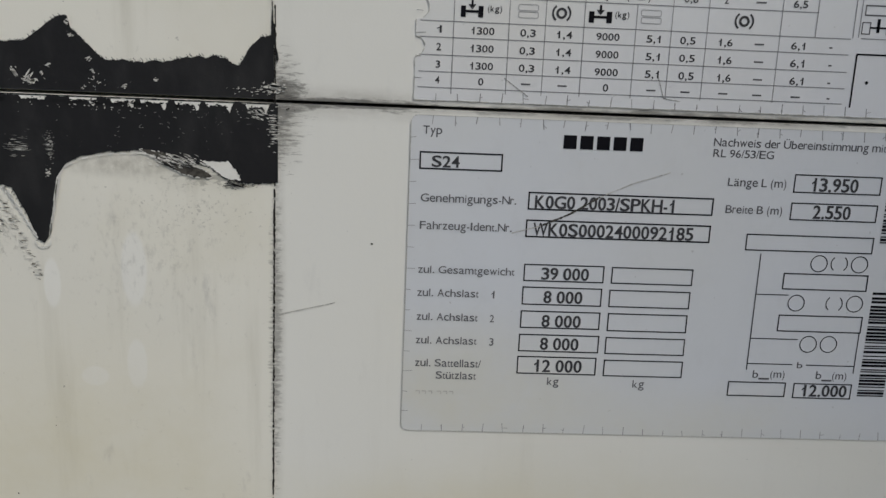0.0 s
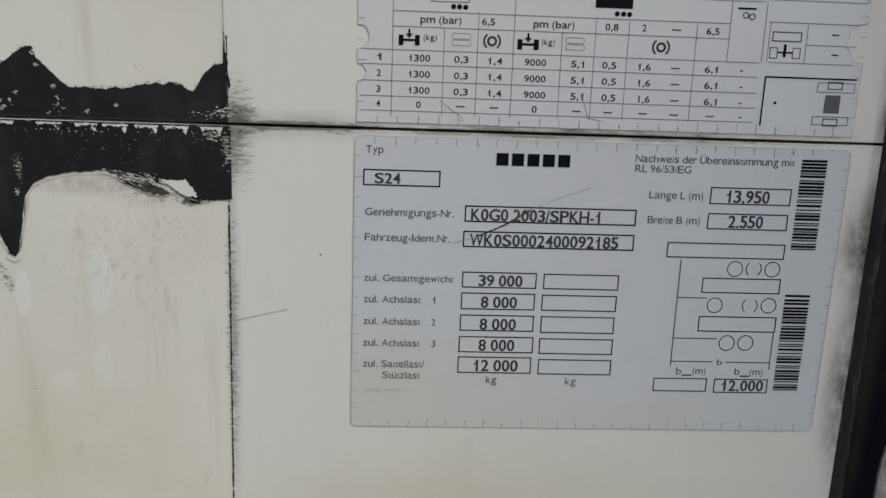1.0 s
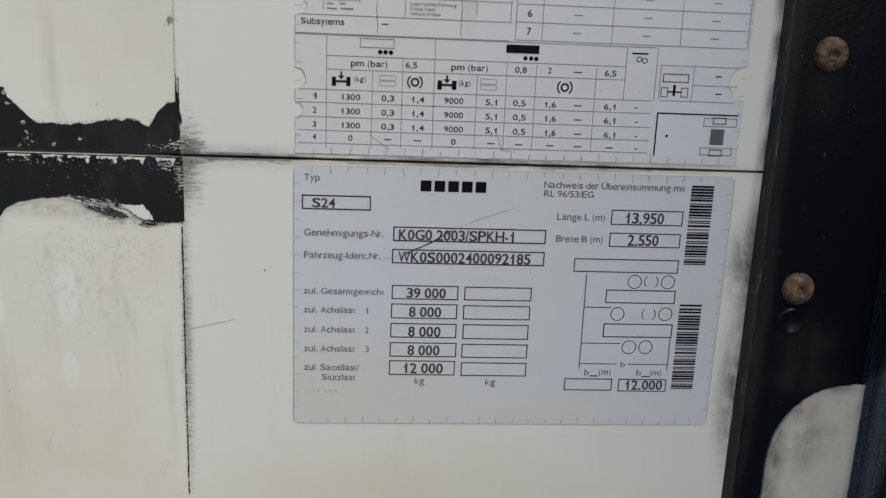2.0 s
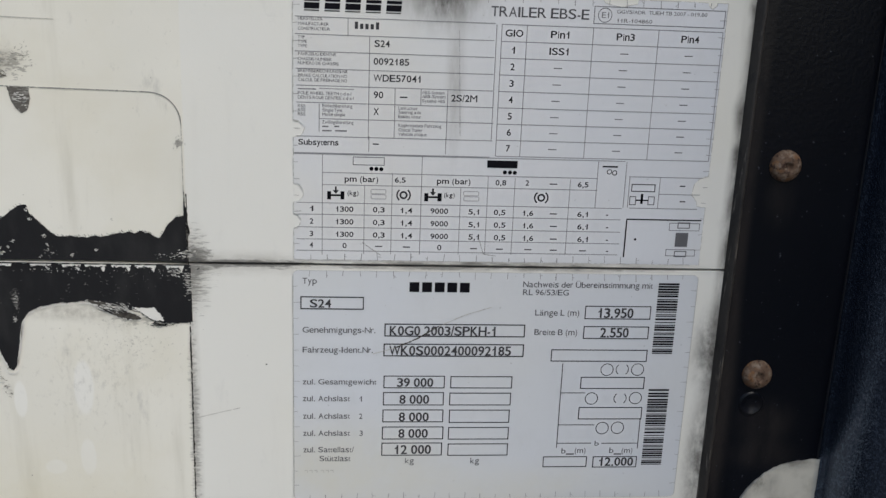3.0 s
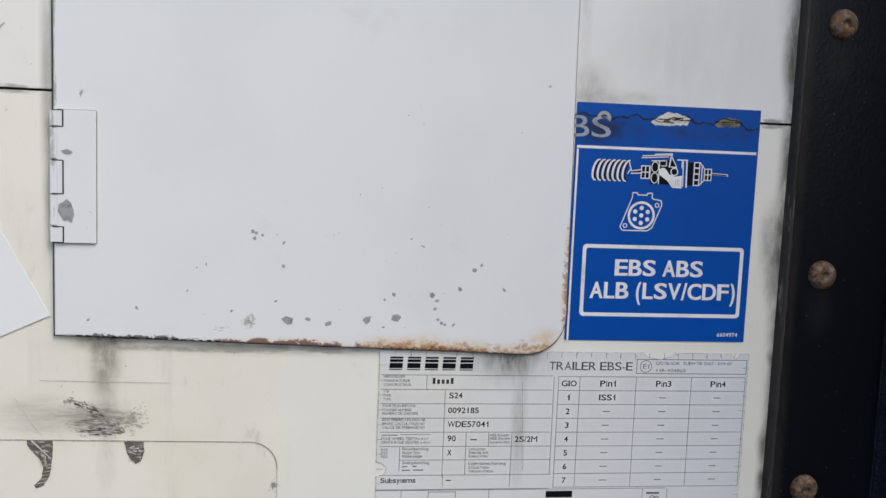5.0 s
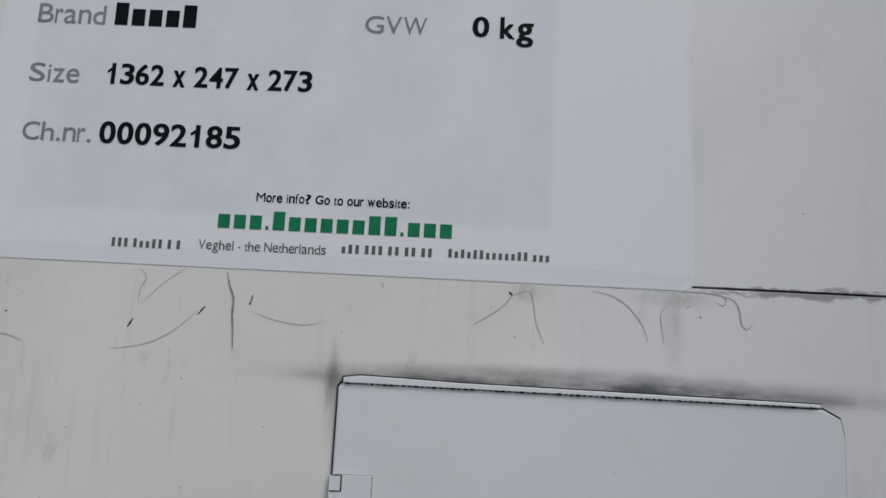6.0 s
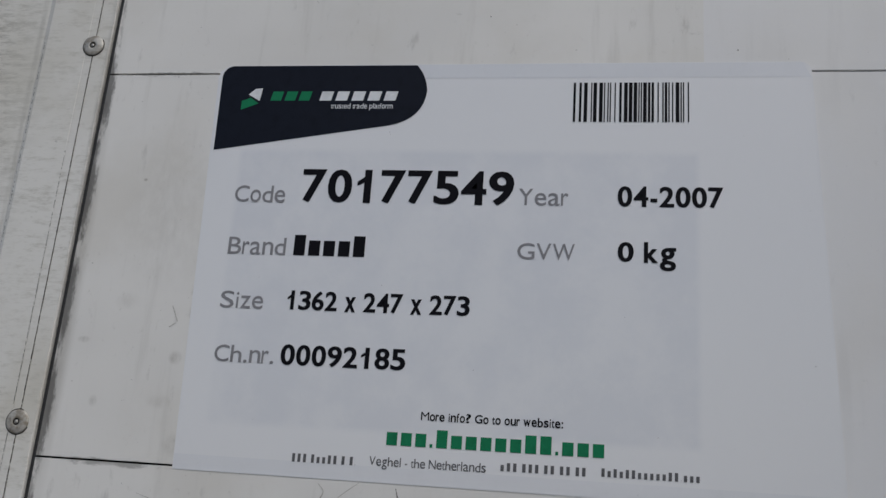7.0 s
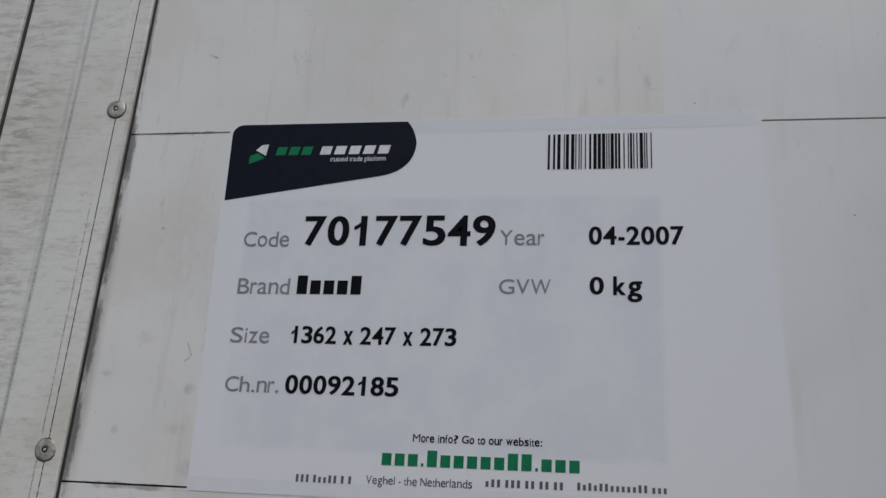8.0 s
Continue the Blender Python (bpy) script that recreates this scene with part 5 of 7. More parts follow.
rows += slivers(rng, 46, -0.1375, 1.2880, 0.0085, 0.0100, (0.001, 0.0045), (0.0001, 0.0003), -0.1, 0.6)
tagged(part("torn_streaks", quads_bm([r for r in rows if all(q[1] > 1.2750 for q in r)], FACE + 0.0003), GLUE, smear), kind="stuff")
rows = slivers(rng, 34, -0.1560, 1.2830, 0.0200, 0.0080, (0.003, 0.008), (0.0002, 0.0005), -0.2, 0.15)
rows += [line_quad(-0.2035 + k * 0.0021, 1.2990 - k * 0.0031, -0.2012 + k * 0.0021, 1.2962 - k * 0.0031, 0.0008) for k in range(7)]
tagged(part("pale_gaps", quads_bm([r for r in rows if all(q[1] > 1.2750 for q in r)], FACE + 0.0002), FLAKE, smear), kind="stuff")
drip = torn([(-0.1970, 1.2752), (-0.1832, 1.2750), (-0.1836, 1.2640), (-0.1850, 1.2550), (-0.1885, 1.2490), (-0.1925, 1.2475), (-0.1935, 1.2492), (-0.1895, 1.2535), (-0.1885, 1.2590), (-0.1905, 1.2650), (-0.1945, 1.2690), (-0.1968, 1.2725)], rng)
part("drip", quads_bm([drip], FACE + 0.0002), DRIP, smear)
drip = torn([(-0.1450, 1.2745), (-0.1345, 1.2742), (-0.1340, 1.2690), (-0.1360, 1.2630), (-0.1385, 1.2612), (-0.1415, 1.2635), (-0.1440, 1.2690)], rng)
part("drip", quads_bm([drip], FACE + 0.0002), DRIP, smear)
rows = slivers(rng, 26, -0.1885, 1.2660, 0.0045, 0.0085, (0.0015, 0.0040), (0.0002, 0.0006), -0.7, 0.3)
rows += [line_quad(-0.1945 + k * 0.0021, 1.2752 - k * 0.0021, -0.1925 + k * 0.0021, 1.2731 - k * 0.0021, 0.0009 - 0.0001 * k) for k in range(5)]
rows += [line_quad(-0.1915 + k * 0.0012, 1.2505 + k * 0.0022, -0.1865 + k * 0.0009, 1.2515 + k * 0.0021, rng.uniform(0.0002, 0.0004)) for k in range(5)]
rows += slivers(rng, 30, -0.1392, 1.2680, 0.0045, 0.0065, (0.002, 0.005), (0.0002, 0.0007), 0.1, 0.2)
tagged(part("pale_slashes", quads_bm(rows, PRINT), FLAKE, smear), kind="stuff")
rows = slivers(rng, 24, -0.0625, 1.2475, 0.0035, 0.0045, (0.001, 0.004), (0.0001, 0.0003), 0.7, 0.4)
part("small_scuff", quads_bm(rows, FACE + 0.0002), SOFT_GRIME, smear)

outline_mark = empty("old_plate_outline", "thin dirty outline of a removed plate", "mark")
part("edge_line", quads_bm(ragged(-0.0600, 1.000, -0.0592, 1.2215, 0.0008, 2, gaps=0.05), FACE + 0.0002), GRIME, outline_mark)
part("edge_line", quads_bm(ragged(-0.0605, 1.2215, -0.0605, 1.262, 0.0004, 6, 0.0006, 0.1), FACE + 0.0002), PALE_GRIME_SHADE, outline_mark)
part("edge_line", quads_bm(ragged(-0.240, 1.2758, -0.076, 1.2738, 0.0005, 7, 0.0006, 0.02), FACE + 0.0002), SOFT_GRIME, outline_mark)
corner = [(-0.076 + 0.0155 * math.sin(a), 1.2583 + 0.0155 * math.cos(a)) for a in [math.pi / 2 * k / 8 for k in range(9)]]
part("edge_line", quads_bm([line_quad(*a, *b, 0.0005) for a, b in zip(corner, corner[1:])], FACE + 0.0002), SOFT_GRIME, outline_mark)


def scuffs():
    rng = random.Random(31)
    thing = empty("board_scuffs", "fine grey scuffs and scratches on the boards", "scratch")
    marks = ((-0.058, 1.094, -0.034, 1.100, 0.0004), (-0.190, 1.309, -0.120, 1.308, 0.0003), (-0.4310, 2.1050, -0.4285, 2.1035, 0.0012), (-0.4370, 2.1070, -0.4300, 2.1050, 0.0003), (-0.3560, 2.1030, -0.3535, 2.1012, 0.0004), (-0.3480, 2.0980, -0.3440, 2.0950, 0.0004), (-0.3390, 2.0920, -0.3375, 2.0905, 0.0003), (-0.4180, 1.857, -0.4130, 1.846, 0.0006), (-0.4140, 1.845, -0.4185, 1.842, 0.0005))
    marks += ((-0.214, 1.492, -0.206, 1.501, 0.0010), (-0.235, 1.515, -0.222, 1.528, 0.0005))
    for n, (x0, z0, x1, z1, w) in enumerate(marks):
        part("scratch", quads_bm(ragged(x0, z0, x1, z1, w, 40 + n, 0.0005, 0.02), -0.0003), PALE_GRIME_SHADE, thing)
    rows = []
    for k in range(150):
        x, z = rng.uniform(-0.49, 0.235), rng.uniform(1.0, 2.2)
        s = rng.uniform(0.0002, 0.0006)
        rows.append(shard(rng, x, z, s, s * rng.uniform(0.5, 1.6), rng.uniform(0, 3), 5))
    tagged(part("specks", quads_bm(rows, -0.0003), GRIME, thing), kind="stuff")


scuffs()
runs = empty("dirt_runs", "grey dirt runs and rubbed trails on the boards", "dirt")


def trail(points, wide, rng):
    """A curved, uneven trail through a few points."""
    ends = [points[0]] + list(points) + [points[-1]]
    line = []
    for a, b, c, d in zip(ends, ends[1:], ends[2:], ends[3:]):
        for k in range(8):
            t = k / 8
            line.append(tuple(0.5 * (2 * q + (r - p) * t + (2 * p - 5 * q + 4 * r - s) * t * t + (3 * q - p - 3 * r + s) * t ** 3) for p, q, r, s in zip(a, b, c, d)))
    line.append(tuple(points[-1]))
    half = [wide / 2 * (0.35 + 0.65 * math.sin(math.pi * (k + 0.6) / (len(line) + 0.2))) * rng.uniform(0.65, 1.15) for k in range(len(line))]
    left, right = [], []
    for k, (x, z) in enumerate(line):
        (ax, az), (bx, bz) = line[max(k - 1, 0)], line[min(k + 1, len(line) - 1)]
        n = math.hypot(bx - ax, bz - az) or 1
        left.append((x - (bz - az) / n * half[k], z + (bx - ax) / n * half[k]))
        right.append((x + (bz - az) / n * half[k], z - (bx - ax) / n * half[k]))
    return [(left[k], left[k + 1], right[k + 1], right[k]) for k in range(len(line) - 1)]


rng = random.Random(83)


def run(style, wide, *points):
    part("run", quads_bm(trail(points, wide, rng), -0.0003), style, runs)


run(SOFT_GRIME, 0.00099, (-0.432, 1.698), (-0.424, 1.704), (-0.412, 1.709), (-0.403, 1.708), (-0.396, 1.704))
run(SOFT_GRIME, 0.00108, (-0.388, 1.718), (-0.387, 1.722))
run(TORN, 0.00117, (-0.306, 1.711), (-0.303, 1.716))
run(TORN, 0.00108, (-0.266, 1.72), (-0.262, 1.725))
run(SOFT_GRIME, 0.00144, (-0.236, 1.727), (-0.235, 1.733))
run(PALE_GRIME_SHADE, 0.00054, (-0.315, 1.698), (-0.294, 1.702), (-0.278, 1.711), (-0.266, 1.723))
run(SOFT_GRIME, 0.00144, (-0.251, 1.745), (-0.249, 1.738), (-0.246, 1.73), (-0.246, 1.722), (-0.245, 1.713), (-0.244, 1.701))
run(PALE_GRIME_SHADE, 0.00072, (-0.302, 1.745), (-0.298, 1.74), (-0.301, 1.733), (-0.301, 1.725))
run(PALE_GRIME_SHADE, 0.00045, (-0.275, 1.747), (-0.288, 1.737), (-0.3, 1.724))
run(PALE_GRIME_SHADE, 0.00045, (-0.233, 1.723), (-0.221, 1.719), (-0.204, 1.717), (-0.192, 1.72))
run(PALE_GRIME_SHADE, 0.00045, (-0.425, 1.731), (-0.407, 1.726), (-0.388, 1.721))
run(PALE_GRIME_SHADE, 0.00063, (-0.398, 1.708), (-0.395, 1.704))
run(PALE_GRIME_SHADE, 0.00072, (-0.366, 1.7), (-0.375, 1.703), (-0.386, 1.704))
run(TORN, 0.0012, (-0.087, 1.742), (-0.085, 1.74))
run(PALE_GRIME_SHADE, 0.0009, (-0.085, 1.74), (-0.092, 1.732), (-0.107, 1.722))
run(PALE_GRIME_SHADE, 0.0006, (-0.085, 1.74), (-0.076, 1.743), (-0.073, 1.737), (-0.071, 1.725), (-0.066, 1.713))
run(PALE_GRIME_SHADE, 0.0006, (-0.04, 1.745), (-0.029, 1.743), (-0.02, 1.738), (-0.015, 1.733), (-0.01, 1.726), (-0.007, 1.717))
run(PALE_GRIME_SHADE, 0.0006, (0.004, 1.738), (0.0, 1.733), (0.002, 1.717))
run(PALE_GRIME_SHADE, 0.00075, (0.012, 1.747), (0.024, 1.747), (0.036, 1.745), (0.036, 1.74), (0.031, 1.742))
run(PALE_GRIME_SHADE, 0.0009, (0.036, 1.745), (0.042, 1.743), (0.045, 1.737), (0.046, 1.73), (0.049, 1.727), (0.052, 1.73))
run(PALE_GRIME_SHADE, 0.00072, (-0.161, 1.744), (-0.159, 1.74))
run(PALE_GRIME_SHADE, 0.00075, (0.017, 1.739), (0.014, 1.737))

# white corner plate low on the post
rng = random.Random(71)
plate_points = [(0.3070, 0.975), (0.3070, 1.0690), (0.3010, 1.0686)] + [(0.2990 - 0.0425 * math.sin(a), 1.0230 + 0.0452 * math.cos(a)) for a in [math.pi / 2 * k / 10 for k in range(11)]] + [(0.2565, 0.975)]
plate_points = torn(plate_points, rng, 0.0016, 0.00025)
tagged(part("corner_plate", poly_bm(plate_points, -0.0060, -0.0041, 0.0004), CORNER), "dirty cream corner plate fixed on the post", "plate")

# ---- labels ----
plate = tagged(part("type_label", poly_bm(rounded(-0.0040, 1.0425, 0.2215, 1.1810, (0.003,) * 4), FACE, -0.0001), PLATE_FILM), "pale grey type label with printed weights", "label")
film_rim(plate, rounded(-0.0040, 1.0425, 0.2215, 1.1810, (0.003,) * 4), PALE_GRIME_SHADE)
edge_cuts(plate, -0.0040, 1.0425, 0.2215, 1.1810)
rng = random.Random(52)
film = notched(-0.0034, 1.1870, 0.2207, 1.3282, (("left", 1.2082, 0.0082, 0.0040), ("left", 1.2236, 0.0098, 0.0052), ("left", 1.2574, 0.0088, 0.0056), ("right", 1.2285, 0.0175, 0.0085), ("top", 0.1638, 0.0190, 0.0042), ("top", 0.2125, 0.0050, 0.0030)), rng)
brake_label = tagged(part("brake_label", poly_bm(film, FACE, -0.0001), BRAKE_FILM), "pale grey brake system label with printed tables", "label")
film_rim(brake_label, film, PALE_GRIME_SHADE)
edge_cuts(brake_label, -0.0034, 1.1870, 0.2207, 1.3282)
socket_label = tagged(part("socket_label", poly_bm(rounded(0.1050, 1.3355, 0.2165, 1.4745, (0.0006,) * 4), FACE, -0.0001), BLUE_FILM), "signal blue socket label with white lettering", "label")
sheet = [(-0.4020, 1.7478), (0.0120, 1.7474)] + [(0.0120 + 0.008 * math.sin(a), 1.7554 - 0.008 * math.cos(a)) for a in [math.pi / 2 * k / 5 for k in range(1, 6)]]
sheet += [(0.0105 - 0.008 + 0.008 * math.cos(a), 2.0320 + 0.008 * math.sin(a)) for a in [math.pi / 2 * k / 5 for k in range(6)]] + [(-0.4000, 2.0392), (-0.4070, 2.0350), (-0.4082, 2.0290)]
notice = tagged(part("notice_sheet", poly_bm(sheet, -0.0003, -0.0001), PAPER), "laminated white paper notice with vehicle data", "notice")
part("clear_edge", quads_bm([((-0.4010, 1.7480), (0.0110, 1.7478), (0.0180, 1.7570), (-0.4020, 1.7580))], -0.0004), PAPER_RIM, notice, "clear glossy edge of the lamination")
part("clear_edge", quads_bm([((-0.3900, 2.0285), (0.0100, 2.0285), (0.0050, 2.0392), (-0.3900, 2.0390))], -0.0004), PAPER_RIM, notice)
blank = tagged(part("tilted_notice", poly_bm([(-0.3070, 1.3640), (-0.2480, 1.3160), (-0.1840, 1.3455), (-0.2460, 1.4600), (-0.3080, 1.4300)], -0.0009, -0.0004), PAPER), "blank white paper notice stuck on askew", "notice")

curve_marks = [(0.0400, 1.1330), (0.0520, 1.1365), (0.0640, 1.1420), (0.0760, 1.1495), (0.0900, 1.1560), (0.1050, 1.1610)]
for n, (p0, p1) in enumerate(zip(curve_marks, curve_marks[1:])):
    part("scratch", quads_bm(ragged(*p0, *p1, 0.0008 if 0 < n < 3 else 0.0004, 90 + n, 0.0007, 0.05), PRINT - 0.0001), TORN if 0 < n < 3 else PALE_GRIME_SHADE, plate)
for n, (x0, z0, x1, z1) in enumerate(((0.0330, 1.1970, 0.0430, 1.1900), (0.0960, 1.2000, 0.0990, 1.1915), (0.0990, 1.1915, 0.1060, 1.1905), (0.0810, 1.3100, 0.0835, 1.2560))):
    part("scratch", quads_bm(ragged(x0, z0, x1, z1, 0.0003, 95 + n, 0.0005, 0.05), PRINT - 0.0001), faint_ink if n == 3 else SOFT_GRIME, brake_label)

# socket label drawings
def panel(x0, z0, x1, z1, rim=0.0007, style=None):
    """A white-rimmed box of the plug drawing, dark inside."""
    block(socket_label, "plug_drawing", x0, z0, x1, z1, white_ink)
    block(socket_label, "plug_drawing", x0 + rim, z0 + rim, x1 - rim, z1 - rim, style or ink, PRINT - 0.00005)


rows, dark = [], []
for k in range(7):
    x = 0.1190 + k * 0.0030
    bow = [(x - 0.0026 * math.cos(u) + 0.0011 * math.sin(u), 1.4362 + 0.0060 * math.sin(u)) for u in [-1.75 + 3.5 * i / 14 for i in range(15)]]
    rows += [line_quad(*a, *b, 0.0007 + 0.0006 * math.sin(math.pi * (i + 0.5) / 14)) for i, (a, b) in enumerate(zip(bow, bow[1:]))]
    dark += [line_quad(a[0] + 0.0012, a[1], b[0] + 0.0012, b[1], 0.0012) for a, b in zip(bow[1:-1], bow[2:-1])]
part("coil_shadow", quads_bm(dark, PRINT), ink, socket_label)
rows += [line_quad(0.1376, 1.4420, 0.1396, 1.4362, 0.0006), line_quad(0.1372, 1.4345, 0.1392, 1.4376, 0.0006), line_quad(0.1392, 1.4362, 0.1455, 1.4372, 0.0006), line_quad(0.1392, 1.4348, 0.1455, 1.4352, 0.0006)]
part("coil_drawing", quads_bm(rows, PRINT - 0.00005), white_ink, socket_label)
stroke(socket_label, "plug_drawing", 0.1396, 1.4355, 0.1455, 1.4362, 0.0007, ink)
panel(0.1452, 1.4319, 0.1507, 1.4397, 0.0006)
for x, z in ((0.1479, 1.4358), (0.1507, 1.4358)):
    stroke(socket_label, "plug_drawing", x, 1.4322, x, 1.4394, 0.0006, white_ink, PRINT - 0.0001)
stroke(socket_label, "plug_drawing", 0.1456, 1.4358, 0.1503, 1.4358, 0.0006, white_ink, PRINT - 0.0001)
block(socket_label, "plug_drawing", 0.1512, 1.4290, 0.1660, 1.4430, ink)
for z in (1.4326, 1.4390):
    oval = [(0.1537 + 0.0021 * math.cos(u), z + 0.0030 * math.sin(u)) for u in [math.tau * i / 16 for i in range(16)]]
    part("plug_drawing", quads_bm([line_quad(*a, *b, 0.0005) for a, b in zip(oval, oval[1:] + oval[:1])], PRINT - 0.00005), white_ink, socket_label)
for x0, z0, x1, z1, w in ((0.1512, 1.4425, 0.1600, 1.4428, 0.0006), (0.1562, 1.4292, 0.1562, 1.4425, 0.0006), (0.1570, 1.4398, 0.1604, 1.4398, 0.0005), (0.1604, 1.4398, 0.1604, 1.4428, 0.0005), (0.1451, 1.4441, 0.1618, 1.4452, 0.0006), (0.1456, 1.4452, 0.1640, 1.4464, 0.0006), (0.1530, 1.4464, 0.1640, 1.4470, 0.0006), (0.1622, 1.4390, 0.1632, 1.4464, 0.0008), (0.1632, 1.4458, 0.1668, 1.4392, 0.0006), (0.1632, 1.4394, 0.1668, 1.4392, 0.0006), (0.1700, 1.4390, 0.1700, 1.4436, 0.0006), (0.1668, 1.4436, 0.1735, 1.4436, 0.0007), (0.1712, 1.4280, 0.1706, 1.4436, 0.0006), (0.1733, 1.4275, 0.1728, 1.4440, 0.0009)):
    stroke(socket_label, "plug_drawing", x0, z0, x1, z1, w, white_ink, PRINT - 0.00008)
stroke(socket_label, "plug_drawing", 0.1453, 1.4447, 0.1630, 1.4458, 0.0006, ink)
hook = [(0.1585 + 0.0025 * math.cos(u), 1.4362 + 0.0025 * math.sin(u)) for u in [0.6 + 3.6 * i / 10 for i in range(11)]]
part("plug_drawing", quads_bm([hook + [(0.1615, 1.4312), (0.1648, 1.4272), (0.1706, 1.4270), (0.1704, 1.4345), (0.1660, 1.4338), (0.1625, 1.4350)]], PRINT - 0.00011), white_ink, socket_label)
ring(socket_label, "plug_drawing", 0.1655, 1.4366, 0.0024, 0.0006, white_ink, 1, PRINT - 0.00012)
ring(socket_label, "plug_drawing", 0.1655, 1.4366, 0.0016, 0.002, ink, 1, PRINT - 0.00014)
for k in range(3):
    stroke(socket_label, "plug_drawing", 0.1668 + 0.0010 * k, 1.4285, 0.1668 + 0.0010 * k, 1.4322, 0.0002, soft_ink, PRINT - 0.00014)
block(socket_label, "plug_drawing", 0.1738, 1.4290, 0.1770, 1.4424, ink)
panel(0.1774, 1.4288, 0.1812, 1.4428, 0.0006)
for z in (1.4323, 1.4358, 1.4393):
    stroke(socket_label, "plug_drawing", 0.1776, z, 0.1810, z, 0.0007, white_ink, PRINT - 0.0001)
for x0, z0, x1, z1 in ((0.1812, 1.4425, 0.1838, 1.4392), (0.1812, 1.4292, 0.1838, 1.4320), (0.1825, 1.4300, 0.1825, 1.4412)):
    stroke(socket_label, "plug_drawing", x0, z0, x1, z1, 0.0006, white_ink)
panel(0.1838, 1.4320, 0.1886, 1.4392, 0.0006)
stroke(socket_label, "plug_drawing", 0.1862, 1.4322, 0.1862, 1.4390, 0.0006, white_ink, PRINT - 0.0001)
stroke(socket_label, "plug_drawing", 0.1840, 1.4356, 0.1884, 1.4356, 0.0006, white_ink, PRINT - 0.0001)
stroke(socket_label, "plug_drawing", 0.1886, 1.4362, 0.1988, 1.4356, 0.0012, white_ink)
stroke(socket_label, "plug_drawing", 0.1886, 1.4361, 0.1982, 1.4355, 0.0007, ink, PRINT - 0.00005)
SX, SZ = 0.1471, 1.4104
ring(socket_label, "socket_drawing", SX, SZ, 0.0083, 0.0014, white_ink)
ring(socket_label, "socket_pin", SX, SZ, 0.0013, 0.002, white_ink)
for k in range(6):
    a = math.pi / 6 + k * math.pi / 3
    ring(socket_label, "socket_pin", SX + 0.0044 * math.cos(a), SZ + 0.0044 * math.sin(a), 0.0013, 0.002, white_ink)
frame_points = ((-0.0060, 0.0105), (-0.0060, 0.0132), (-0.0030, 0.0132), (-0.0030, 0.0120), (0.0030, 0.0120), (0.0030, 0.0132), (0.0060, 0.0132), (0.0060, 0.0100), (0.0115, 0.0090), (0.0122, 0.0065), (0.0070, -0.0070), (0.0040, -0.0090), (-0.0110, -0.0090), (-0.0125, -0.0070), (-0.0060, 0.0105))
part("socket_drawing", quads_bm([line_quad(SX + a[0], SZ + a[1], SX + b[0], SZ + b[1], 0.0006) for a, b in zip(frame_points, frame_points[1:])], PRINT), white_ink, socket_label)
for x, z in ((0.0093, 0.0062), (-0.0095, -0.0062)):
    ring(socket_label, "socket_drawing", SX + x, SZ + z, 0.0014, 0.0005, white_ink)
# the tear where the label bridges the joint between two boards
rng = random.Random(17)
tear = [(0.1060 + 0.1105 * k / 60, 1.4668 + 0.0019 * math.sin(k * 0.40 + 0.6) * (0.4 + 0.7 * k / 60) + 0.0009 * math.sin(k * 1.1) - 0.0028 * max(0.0, k / 60 - 0.85) / 0.15 + rng.uniform(-0.0004, 0.0004)) for k in range(61)]
part("tear", quads_bm([line_quad(*a, *b, rng.uniform(0.0004, 0.0011)) for a, b in zip(tear, tear[1:])], PRINT), GRIME, socket_label)
for x, w, h, style in ((0.1615, 0.0118, 0.0042, FLAKE), (0.1965, 0.0080, 0.0029, GLUE)):
    patch_points = torn([(x - w, 1.4650), (x - w * 0.75, 1.4672), (x - w * 0.2, 1.4668 + h), (x + w * 0.35, 1.4668 + h * 0.85), (x + w, 1.4678), (x + w * 0.85, 1.4640), (x, 1.4668 - h * 0.85), (x - w * 0.8, 1.4632)], rng, 0.0010, 0.0004)
    part("bare_patch", quads_bm([patch_points], PRINT), style, socket_label, "bare patch where the film has torn")
    part("patch_dirt", quads_bm(slivers(rng, 22, x, 1.4655, w * 0.8, h * 0.5, (0.002, 0.007), (0.0001, 0.0005), 0.0, 0.15), PRINT - 0.00005), TORN, socket_label)
    part("joint_line", quads_bm(ragged(x - w, 1.4668, x + w, 1.4666, 0.0007, 3), PRINT - 0.0001), GRIME, socket_label)
crescent = arc_quads(0.1212, 1.4658, 0.0042, 0.0019, -0.2, 3.3, 12)
part("worn_print", quads_bm(crescent, PRINT - 0.00005), faint_ink, socket_label)

# notice header mark, plain shapes only
mark = [(-0.4042, 1.9726), (-0.4050, 2.0290)] + [(-0.3962 - 0.0088 * math.cos(a), 2.0304 + 0.0086 * math.sin(a)) for a in [math.pi / 2 * k / 6 for k in range(7)]]
for (ax, az), (bx, bz), (cx, cz) in (((-0.2588, 2.0388), (-0.2515, 2.0310), (-0.2502, 2.0190)), ((-0.2502, 2.0190), (-0.2515, 1.9970), (-0.2760, 1.9922))):
    for k in range(9):
        u = k / 8
        point = ((1 - u) ** 2 * ax + 2 * u * (1 - u) * bx + u * u * cx, (1 - u) ** 2 * az + 2 * u * (1 - u) * bz + u * u * cz)
        if point != mark[-1]:
            mark.append(point)
part("header_panel", quads_bm([mark], -0.0005), PAPER_NAVY, notice, "navy header panel")
LOGO = -0.0006
part("plain_mark", quads_bm([((-0.3876, 2.0110), (-0.3810, 2.0135), (-0.3745, 2.0090), (-0.3876, 2.0040))], LOGO), green_ink, notice)
